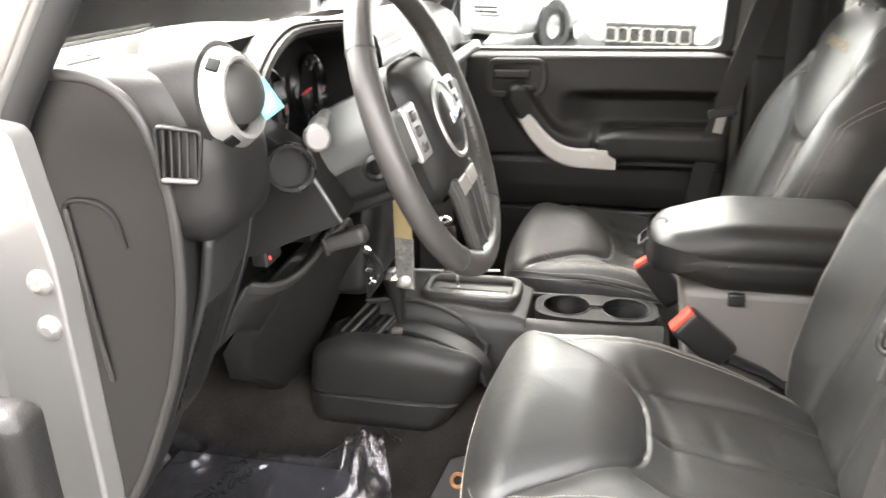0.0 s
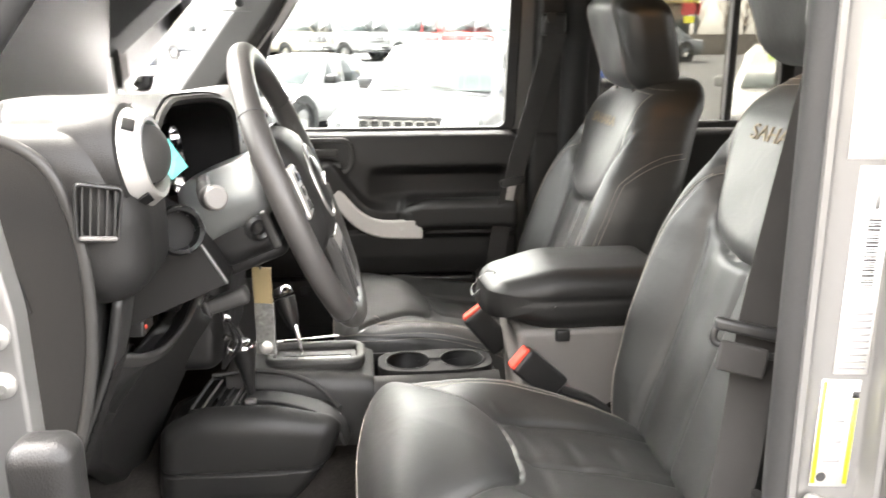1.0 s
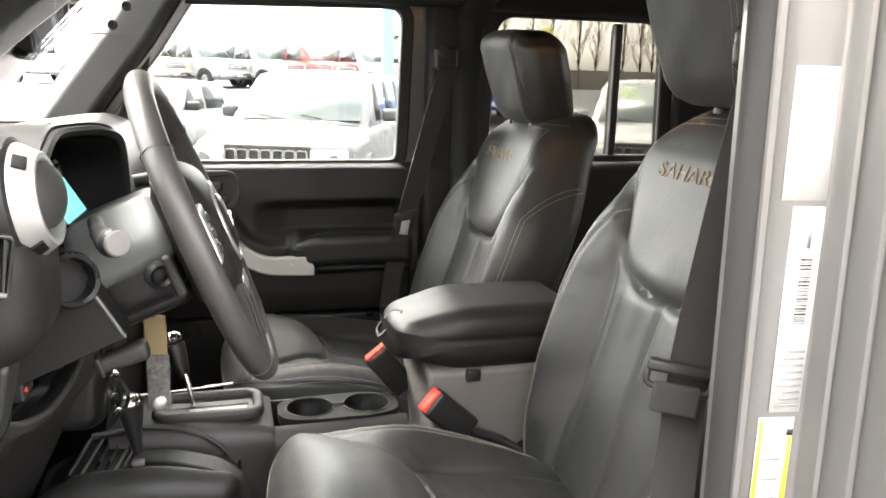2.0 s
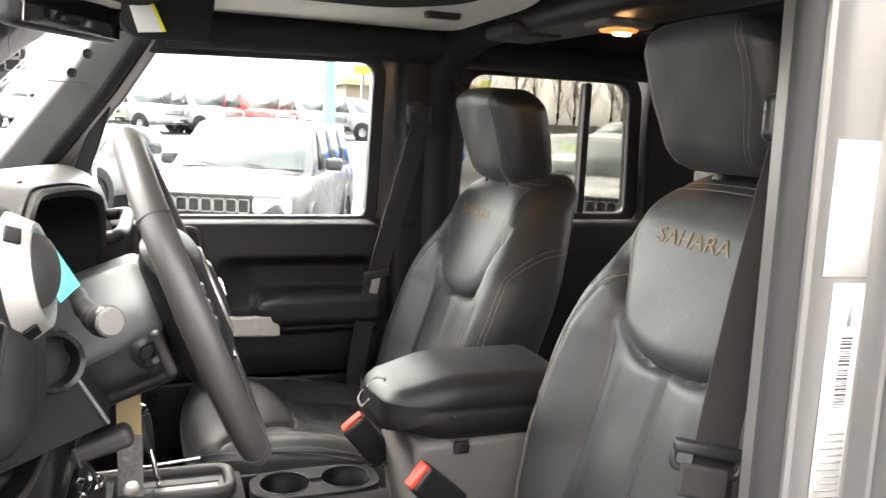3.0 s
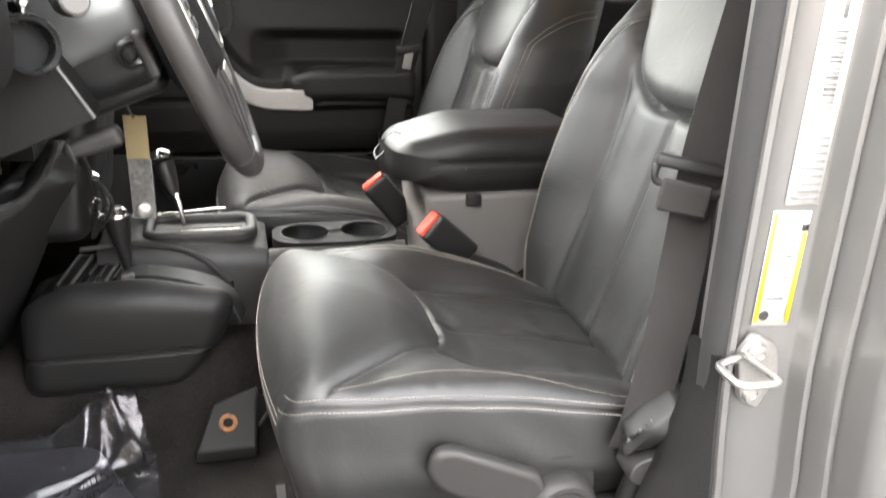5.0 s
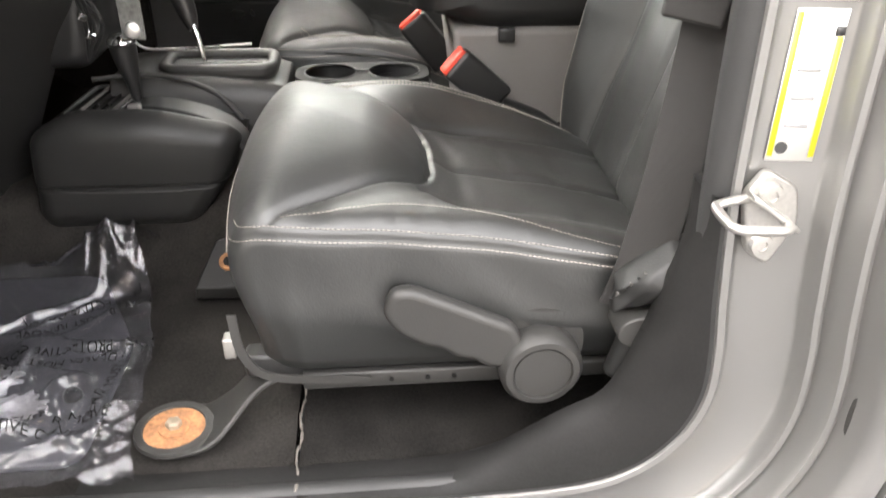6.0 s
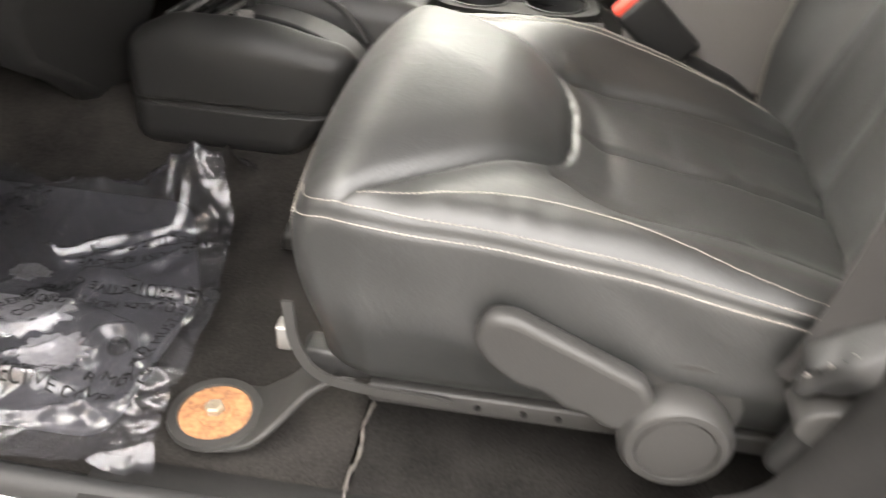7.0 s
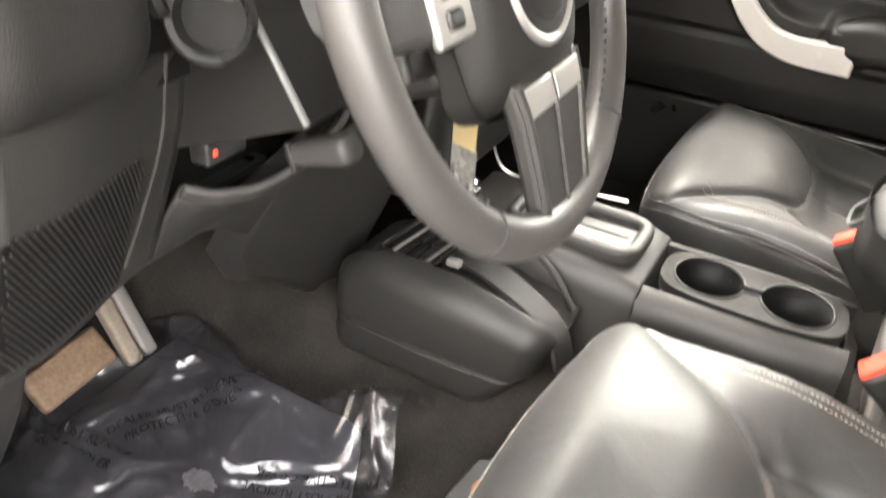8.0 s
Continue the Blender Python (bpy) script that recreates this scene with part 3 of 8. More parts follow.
part("quarter_pillar", box(2.16, 2.3, 0.64, 0.70, 1.22, 1.60), HEADLINER, shell)
part("quarter_glass", box(1.40, 2.16, 0.662, 0.667, 1.22, 1.60), GLASS_TINT, shell, "dark privacy glass").visible_shadow = False
shell2 = tagged(new("wall_driver_rear"), "black lined rear wall on the driver's side", "car body wall", kind="structure")
part("roof_rail", box(0.0, 2.3, -0.72, -0.60, 1.615, 1.70), HEADLINER, shell2, bevel=0.012)
part("rear_door_lower", box(0.80, 1.40, -0.72, -0.62, 0.55, 1.22), PLASTIC, shell2)
part("rear_door_post", box(0.66, 0.80, -0.72, -0.575, 0.58, 1.62), PLASTIC_GREY, shell2)
part("pillar_c", box(1.235, 1.40, -0.72, -0.62, 1.22, 1.62), HEADLINER, shell2)
part("rear_glass", box(0.80, 1.235, -0.668, -0.663, 1.22, 1.62), GLASS_TINT, shell2, "dark privacy glass").visible_shadow = False
part("quarter_panel", box(1.40, 2.3, -0.72, -0.64, 0.58, 1.22), PLASTIC, shell2)
part("quarter_glass", box(1.40, 2.16, -0.668, -0.663, 1.22, 1.62), GLASS_TINT, shell2, "dark privacy glass").visible_shadow = False
part("quarter_pillar", box(2.16, 2.3, -0.72, -0.64, 1.22, 1.62), HEADLINER, shell2)
gate = tagged(new("tailgate"), "tailgate with a dark rear window", "tailgate", kind="structure")
part("gate_panel", box(2.26, 2.32, -0.72, 0.70, 0.58, 1.18), PLASTIC, gate)
part("gate_glass", box(2.285, 2.290, -0.64, 0.64, 1.18, 1.62), GLASS_TINT, gate, "dark privacy glass").visible_shadow = False

# roof: black frame, pale removable panels, padded cross bars
tagged(part("ceiling", box(-0.13, 2.32, -0.72, 0.70, 1.70, 1.735), HEADLINER), "black underside of the hard top", "ceiling", kind="structure")
for sgn in (1, -1):
    edge_ = [(u, sgn * v) for u, v in rounded([(0.085, 0.004), (0.600, 0.004), (0.640, 0.16), (0.655, 0.56), (0.60, 0.592), (0.085, 0.592)], [0.004, 0.03, 0.12, 0.08, 0.05, 0.02], 6)]
    tagged(part("roof_panel", prism(edge_, 1.652, 1.69, xy), CREAM, bevel=0.008, segs=4), "pale cream lining of a removable roof panel", "roof panel", kind="structure")
tagged(part("roof_inset", prism(rounded([(0.080, -0.23), (0.40, -0.23), (0.50, -0.10), (0.50, 0.10), (0.40, 0.23), (0.080, 0.23)], [0.01, 0.05, 0.06, 0.06, 0.05, 0.01], 5), 1.640, 1.6505, xy), HEADLINER, bevel=0.004), "black fabric inset between the pale roof panels", "roof panel", kind="structure")
header = tagged(new("windscreen_header"), "black padded windscreen header", "header", kind="structure")
part("padding", tube([(-0.03, -0.60 + 1.2 * k / 12, 1.650 + 0.012 * math.sin(math.pi * k / 12)) for k in range(13)], 0.052, 16, flat=0.7), HEADLINER, header)
bar_line = spline([(0.64, -0.60, 1.55), (0.67, -0.585, 1.62), (0.72, -0.50, 1.662), (0.745, -0.25, 1.676), (0.745, 0, 1.68), (0.745, 0.25, 1.676), (0.72, 0.50, 1.662), (0.67, 0.585, 1.62), (0.64, 0.60, 1.55)], 6)
bar = thing("roll_bar", (0.745, 0, 1.60), "black padded roll bar with loudspeaker pods behind the front seats", "roll bar")
part("cross_bar", tube(bar_line, 0.042, 16, up=(1, 0, 0)), HEADLINER, bar)
part("sound_pod", soft_box(0.085, 0.40, 0.034, 0.03, (4, 16, 2), 5, lambda P: P * np.stack([1 - 0.3 * np.abs(P[:, 1] / 0.4) ** 2, np.ones(len(P)), np.ones(len(P))], 1) + np.array([0.735, 0.0, 1.655])), PLASTIC, bar, "moulded black loudspeaker housing")
for yy in (-0.30, 0.30):
    part("loudspeaker_grille", soft_box(0.055, 0.075, 0.014, 0.012, (4, 4, 1), 4, lambda P, c=yy: P + np.array([0.70, c, 1.628])), RUBBER, bar, "round black loudspeaker grille")
for sgn in (1, -1):
    part("side_bar", tube(spline([(0.02, 0.595 * sgn, 1.606), (0.3, 0.60 * sgn, 1.612), (0.6, 0.60 * sgn, 1.610), (0.9, 0.60 * sgn, 1.606), (2.2, 0.60 * sgn, 1.60)], 6), 0.036, 14), HEADLINER, bar)
    part("hoop_leg", tube([(0.64, 0.600 * sgn, 1.62), (0.635, 0.605 * sgn, 1.2), (0.635, 0.61 * sgn, 0.62)], 0.034, 14), HEADLINER, bar)
lamp = thing("dome_lamp", (0.735, 0, 1.622), "small lit dome lamp with a warm lens under the roll bar", "lamp")
part("housing", soft_box(0.05, 0.038, 0.012, 0.01, (3, 3, 1), 4, lambda P: P + np.array([0.735, 0, 1.622])), PLASTIC_BOX, lamp, "tan lamp housing")
part("lens", soft_box(0.030, 0.020, 0.008, 0.007, (3, 3, 1), 4, lambda P: P + np.array([0.738, 0.004, 1.612])), LAMP_GLOW, lamp, "glowing warm lens")
part("bulb", soft_box(0.014, 0.008, 0.004, 0.0035, (3, 2, 1), 4, lambda P: P + np.array([0.742, 0.000, 1.6035])), BULB_GLOW, lamp, "bright warm bulb behind the lens")
grab = thing("roof_latch", (0.53, 0.30, 1.66), "black swivel latch on the roof panel", "latch")
part("latch_plate", soft_box(0.045, 0.030, 0.010, 0.008, (3, 3, 1), 4, lambda P: P + np.array([0.53, 0.30, 1.664])), PLASTIC_DARK, grab)
part("latch_grip", soft_box(0.035, 0.014, 0.008, 0.006, (3, 2, 1), 4, lambda P: P + np.array([0.525, 0.30, 1.648])), PLASTIC_DARK, grab)

# passenger windscreen pillar with trim screws
pil = tagged(new("pillar_a_passenger"), "slanted dark grey windscreen pillar trim with two screw holes", "pillar", kind="structure")
seg = [(-0.405, 1.24), (-0.315, 1.36), (-0.21, 1.50), (-0.145, 1.60), (-0.11, 1.66)]
ploops = []
for u, v in seg:
    ploops.append([(u, 0.66, v), (u + 0.035, 0.62, v - 0.01), (u + 0.105, 0.605, v - 0.025), (u + 0.125, 0.62, v - 0.03), (u + 0.125, 0.66, v - 0.03)])
part("pillar_trim", rings(ploops), PLASTIC_GREY, pil, "dark grey grained pillar trim", bevel=0.006)
part("trim_joint", box(-0.218, -0.135, 0.598, 0.602, 1.488, 1.490), INK, pil)
for p in ((-0.160, 0.602, 1.508), (-0.130, 0.602, 1.548)):
    part("screw_hole", moved(lathe([(0, 0.0005), (0.005, 0.0005), (0.006, 0.002), (0.010, 0.003), (0.011, 0.0), (0, 0)], 20), facing(p, (0.25, -1, 0.1))), PLASTIC_DARK, pil)
part("painted_edge", rings([[(u + 0.125, 0.64, v - 0.03), (u + 0.146, 0.645, v - 0.040), (u + 0.146, 0.70, v - 0.040), (u + 0.125, 0.70, v - 0.03)] for u, v in seg]), PAINT, pil, bevel=0.004)
pane = tagged(part("windscreen", rings([[(-0.450, -0.62, 1.30), (-0.450, 0.64, 1.30), (-0.445, 0.64, 1.30), (-0.445, -0.62, 1.30)], [(-0.110, -0.62, 1.66), (-0.110, 0.64, 1.66), (-0.105, 0.64, 1.66), (-0.105, -0.62, 1.66)]]), GLASS_SCREEN), "clear raked windscreen glass", "windscreen", kind="structure")
pane.visible_shadow = False
tagged(part("cowl", box(-0.80, -0.36, -0.70, 0.70, 1.20, 1.285), PAINT), "grey painted cowl below the windscreen", "cowl", kind="structure")
tagged(part("bonnet", soft_box(0.62, 0.62, 0.10, 0.06, (8, 8, 2), 5, lambda P: P + np.array([-1.35, 0, 1.12])), PAINT), "grey metallic bonnet seen through the windscreen", "bonnet", kind="structure")

# road wheels under the car
TYRE_BLACK = material("car_tyre", (0.02, 0.02, 0.02), 0.85, grain=80, bump=0.4, vary=0.2)
for xw in (-1.25, 1.72):
    for sgn in (-1, 1):
        wheel_ = thing("road_wheel", (xw, sgn * 0.80, 0.0), "black off-road tyre on a silver rim", "wheel", "road wheels")
        part("tyre", moved(lathe([(0.23, -0.12), (0.37, -0.12), (0.40, -0.08), (0.40, 0.08), (0.37, 0.12), (0.23, 0.12), (0.23, -0.12)], 32), pose(xw, sgn * 0.80, 0.40, 90, 0, 0)), TYRE_BLACK, wheel_)
        part("rim", moved(lathe([(0, 0.06), (0.06, 0.08), (0.08, 0.05), (0.21, 0.06), (0.24, 0.10), (0.24, -0.10), (0, -0.10)], 28), pose(xw, sgn * 0.80, 0.40, -90 * sgn, 0, 0)), SILVER, wheel_, "silver rim")
    tagged(part("axle", moved(lathe([(0, -0.70), (0.045, -0.70), (0.045, 0.70), (0, 0.70)], 16), pose(xw, 0, 0.40, 90, 0, 0)), RUBBER), "black axle under the car", "axle", kind="structure")
tagged(part("chassis", join(box(-1.75, 2.3, -0.45, -0.33, 0.44, 0.60), box(-1.75, 2.3, 0.33, 0.45, 0.44, 0.60)), RUBBER), "black chassis rails under the car", "chassis", kind="structure")

# ---- front seats ----
SEAT_Y = -0.342
CUSH_Y = -0.368
INNER = 1
HX, HY, HZ = 0.235, 0.208, 0.092
SEAM_X = [0.095, 0.118, 0.149, 0.204, 0.268, 0.339, 0.412, 0.488, 0.565]
SEAM_Z = [0.866, 0.886, 0.896, 0.894, 0.890, 0.882, 0.869, 0.853, 0.834]
_seam = spline([(u, 0, v) for u, v in zip(SEAM_X, SEAM_Z)], 10)
SEAM_X, SEAM_Z = [p.x for p in _seam], [p.z for p in _seam]
TONGUE = spline([(0.110, 0.208, 0), (0.148, 0.194, 0), (0.20, 0.160, 0), (0.245, 0.128, 0), (0.283, 0.097, 0), (0.305, 0.070, 0), (0.313, 0.035, 0), (0.314, 0.0, 0), (0.313, -0.035, 0), (0.305, -0.070, 0), (0.283, -0.097, 0), (0.245, -0.128, 0), (0.20, -0.160, 0), (0.148, -0.194, 0), (0.110, -0.208, 0)], 6)
BOLSTER_IN = [spline([(0.30, s * 0.098, 0), (0.36, s * 0.112, 0), (0.46, s * 0.118, 0), (0.56, s * 0.118, 0)], 6) for s in (1, -1)]
CROSS = [[(0.400, -0.10, 0), (0.412, 0.0, 0), (0.400, 0.10, 0)], [(0.470, -0.10, 0), (0.482, 0.0, 0), (0.470, 0.10, 0)]]


def arch_of(x):
    """Rise and fall of the bolster beside the console."""
    return 0.010 * gauss(x, 0.30, 0.08) - 0.034 * smooth(0.38, 0.56, x)


def cushion_top(x, y):
    """Height of the cushion over its plan; y from its middle."""
    v = np.abs(y) / HY
    z = np.interp(x, SEAM_X, SEAM_Z)
    front = 1 - smooth(0.24, 0.36, x)
    z = z + 0.010 * (1 - np.clip(v, 0, 1) ** 2.4) * front * smooth(0.09, 0.17, x)
    z = z + (0.004 * gauss(v, 0.86, 0.12) - 0.030 * (1 - smooth(0.42, 0.85, v))) * (1 - front)
    XY = np.stack([x, y], 1)
    d = dist_line(XY, TONGUE)
    inside = (v < 0.95) & (x < 0.314) & (np.abs(y) < np.interp(x, [0.11, 0.148, 0.20, 0.245, 0.283, 0.305, 0.313, 0.3145], [0.208, 0.194, 0.160, 0.128, 0.097, 0.070, 0.035, 0.0]))
    z = z + np.where(inside, (0.007 * (1 - (1 - np.clip(d / 0.045, 0, 1)) ** 2) + 0.026 * (1 - (1 - np.clip(d / 0.15, 0, 1)) ** 1.6)) * smooth(0.06, 0.20, x), -0.0025 * gauss(d, 0.018, 0.016) * smooth(0.0, 0.012, d))
    z = z - 0.0075 * gauss(d, 0, 0.0042) * smooth(0.12, 0.18, x)
    z = z + 0.0012 * np.sin(150 * d + 20 * y) * gauss(d, 0.03, 0.02) * (x > 0.30)
    for q in BOLSTER_IN:
        z = z - 0.005 * gauss(dist_line(XY, q), 0, 0.006)
    for q in CROSS:
        z = z - 0.0035 * gauss(dist_line(XY, q), 0, 0.012) * (0.5 + 0.5 * np.sin(40 * y))
    z = z - 0.006 * gauss(y, 0.0, 0.006) * smooth(0.30, 0.36, x)
    # the bolster beside the console arches up and then falls to the backrest
    inner = smooth(0.50, 0.95, y * INNER / HY)
    z = z + inner * arch_of(x) - 0.002 * gauss(y * INNER, 0.1765, 0.0035) * smooth(0.17, 0.22, x)
    z = z + 0.0022 * np.sin(31 * x + 3 * np.sin(14 * y)) * np.sin(23 * y + 1.0) * smooth(0.28, 0.4, x)
    return z


def cushion_shape(P):
    x, y, z = P.T.copy()
    w = (z + HZ) / (2 * HZ)
    u, v = (x + HX) / (2 * HX), y / HY
    X = x + 0.330
    # plan: rounded front corners, a soft front face that draws back below
    y = y * (1 - 0.05 * (1 - smooth(0, 0.16, u)))
    low = 0.712
    z = low + w * (cushion_top(X, y) - low)
    X = X + 0.022 * (1 - smooth(0.1, 0.8, w)) * (1 - smooth(0, 0.25, u)) + 0.018 * (1 - smooth(0, 0.2, u)) * v * v
    side = smooth(0.86, 0.99, np.abs(v))
    zs = np.interp(X, SEAM_X, SEAM_Z) - 0.017
    y = y - np.sign(y) * side * (0.0018 * gauss(z, zs, 0.0035) - 0.004 * gauss(w, 0.45, 0.3) + 0.012 * (1 - smooth(0.0, 0.45, w)))
    y = y + 0.0012 * np.sin(60 * X + 20 * z) * side * gauss(w, 0.7, 0.25)
    # creases of worn leather above and below the edge seam
    ripple = np.sin(95 * X + 7 * np.sin(23 * X) + 40 * y) + 0.6 * np.sin(171 * X - 5 * np.sin(37 * X) - 60 * y + 1.3)
    z = z + 0.00045 * ripple * gauss(np.abs(v), 0.90, 0.07) * smooth(0.7, 0.95, w)
    y = y + 0.0009 * np.sin(48 * X + 90 * z + 3 * np.sin(19 * X)) * side * gauss(w, 0.45, 0.25)
    return np.stack([X, y + CUSH_Y, z], 1)


LEAN_BACK = 0.0
BACK = (0.655, SEAT_Y, 1.085)
PAD = spline([(-0.164, 0.275, 0), (-0.166, 0.21, 0), (-0.160, 0.165, 0), (-0.146, 0.118, 0), (-0.128, 0.080, 0), (-0.100, 0.054, 0), (-0.055, 0.040, 0), (0, 0.036, 0), (0.055, 0.040, 0), (0.100, 0.054, 0), (0.128, 0.080, 0), (0.146, 0.118, 0), (0.160, 0.165, 0), (0.166, 0.21, 0), (0.164, 0.275, 0)], 5)
PAD_Z, PAD_W = [0.036, 0.040, 0.054, 0.080, 0.118, 0.165, 0.21, 0.30], [0.0, 0.055, 0.100, 0.128, 0.146, 0.160, 0.166, 0.168]
BACK_SIDE = [spline([(s * 0.140, 0.085, 0), (s * 0.130, 0.03, 0), (s * 0.124, -0.05, 0), (s * 0.124, -0.16, 0), (s * 0.128, -0.29, 0)], 6) for s in (1, -1)]
BACK_MID = [(0.0, 0.04, 0), (0.0, -0.29, 0)]
WING_Z, WING_W = [-0.305, -0.23, -0.12, 0.035, 0.10, 0.15, 0.19, 0.24, 0.305], [0.206, 0.222, 0.236, 0.238, 0.228, 0.208, 0.190, 0.176, 0.158]
BULGE_Z, BULGE = [-0.305, -0.2, -0.1, 0.0, 0.06, 0.12, 0.165, 0.22, 0.305], [0.022, 0.046, 0.054, 0.054, 0.050, 0.040, 0.024, 0.014, 0.010]
# seam along the front edge of each bolster, turning in to the side of the upper pad
WING_SEAM = spline([(0.176, -0.285, 0), (0.191, -0.22, 0), (0.204, -0.12, 0), (0.205, -0.02, 0), (0.196, 0.05, 0), (0.180, 0.100, 0), (0.165, 0.130, 0), (0.152, 0.144, 0)], 12)


def back_shape(P):
    x, y, z = P.T.copy()
    f = smooth(-0.1, 0.9, -x / 0.062)
    v = y / 0.225
    y = y * np.interp(z, WING_Z, WING_W) / 0.225
    z = z - 0.034 * smooth(0.35, 1.0, np.abs(v)) ** 1.5 * smooth(0.17, 0.29, z)
    YZ = np.stack([np.abs(y), z], 1)
    rise = np.interp(z, BULGE_Z, BULGE)
    a = np.abs(v)
    out = rise * smooth(0.42, 0.86, a) * (1 - 0.30 * smooth(0.90, 1.0, a))
    d = dist_line(YZ, PAD)
    inpad = (np.abs(y) < np.interp(z, PAD_Z, PAD_W)) & (z > 0.036)
    puff = 0.019 * (1 - (1 - np.clip(d / 0.040, 0, 1)) ** 2)
    edge_on = smooth(-0.02, 0.0, z)
    out = np.where(inpad, np.maximum(puff, out * smooth(0.10, 0.22, z) * 0.9 + puff * 0.25), out)
    out = out - 0.009 * gauss(d, 0, 0.0055) * edge_on * (1 - 0.6 * smooth(0.16, 0.20, z))
    out = out - 0.007 * gauss(dist_line(YZ, BACK_SIDE[0]), 0, 0.007) * (1 - smooth(0.07, 0.10, z))
    out = out - 0.0055 * gauss(dist_line(YZ, BACK_MID), 0, 0.0055) * (1 - smooth(0.02, 0.05, z))
    out = out + 0.007 * gauss(np.abs(y), 0.060, 0.045) * (1 - smooth(0.02, 0.05, z)) * smooth(-0.29, -0.15, z)
    # gathered leather: soft creases fanning out below the pad and over the bolsters
    out = out + 0.0010 * np.sin(45 * z + 9 * y) * np.sin(30 * y) * (a < 0.9)
    out = out + 0.0006 * np.sin(160 * y + 14 * z) * gauss(z, -0.01, 0.035) * (np.abs(y) < 0.12)
    ds = dist_line(YZ, WING_SEAM)
    out = out - 0.0035 * gauss(ds, 0.0, 0.0035) + 0.0015 * gauss(ds, 0.009, 0.006)
    x = x - f * out
    x = x + (0.30 + LEAN_BACK) * z + 0.035 + 0.018 * smooth(0.22, 0.30, z)
    return np.stack([x + BACK[0], y + BACK[1], z + BACK[2]], 1)


def edge_x(z):
    """How far the front edge of a bolster stands from the middle of the backrest, by height."""
    return (0.30 + LEAN_BACK) * z - 0.027 - 0.70 * float(np.interp(z, BULGE_Z, BULGE))


HEAD = (0.702, SEAT_Y, 1.487)


def head_shape(P):
    x, y, z = P.T.copy()
    h = (z + 0.098) / 0.196
    y = y * (1 - 0.20 * (1 - smooth(0.0, 0.60, h)) - 0.12 * smooth(0.72, 1, h) ** 2)
    z = z - 0.007 * (np.abs(y) / 0.13) ** 2.2 * smooth(0.5, 1.0, h)
    front = 1 - smooth(-0.03, 0.03, x)
    x = x + 0.014 * (y / 0.13) ** 2 * front - 0.012 * (1 - h) * (1 - front)
    x = x + 0.0035 * gauss(np.abs(y), 0.098, 0.004) * front
    x = x + 0.0012 * np.sin(60 * y + 30 * z) * np.sin(40 * z) * front
    x = x - 0.32 * z
    return np.stack([x + HEAD[0], y + HEAD[1], z + HEAD[2]], 1)


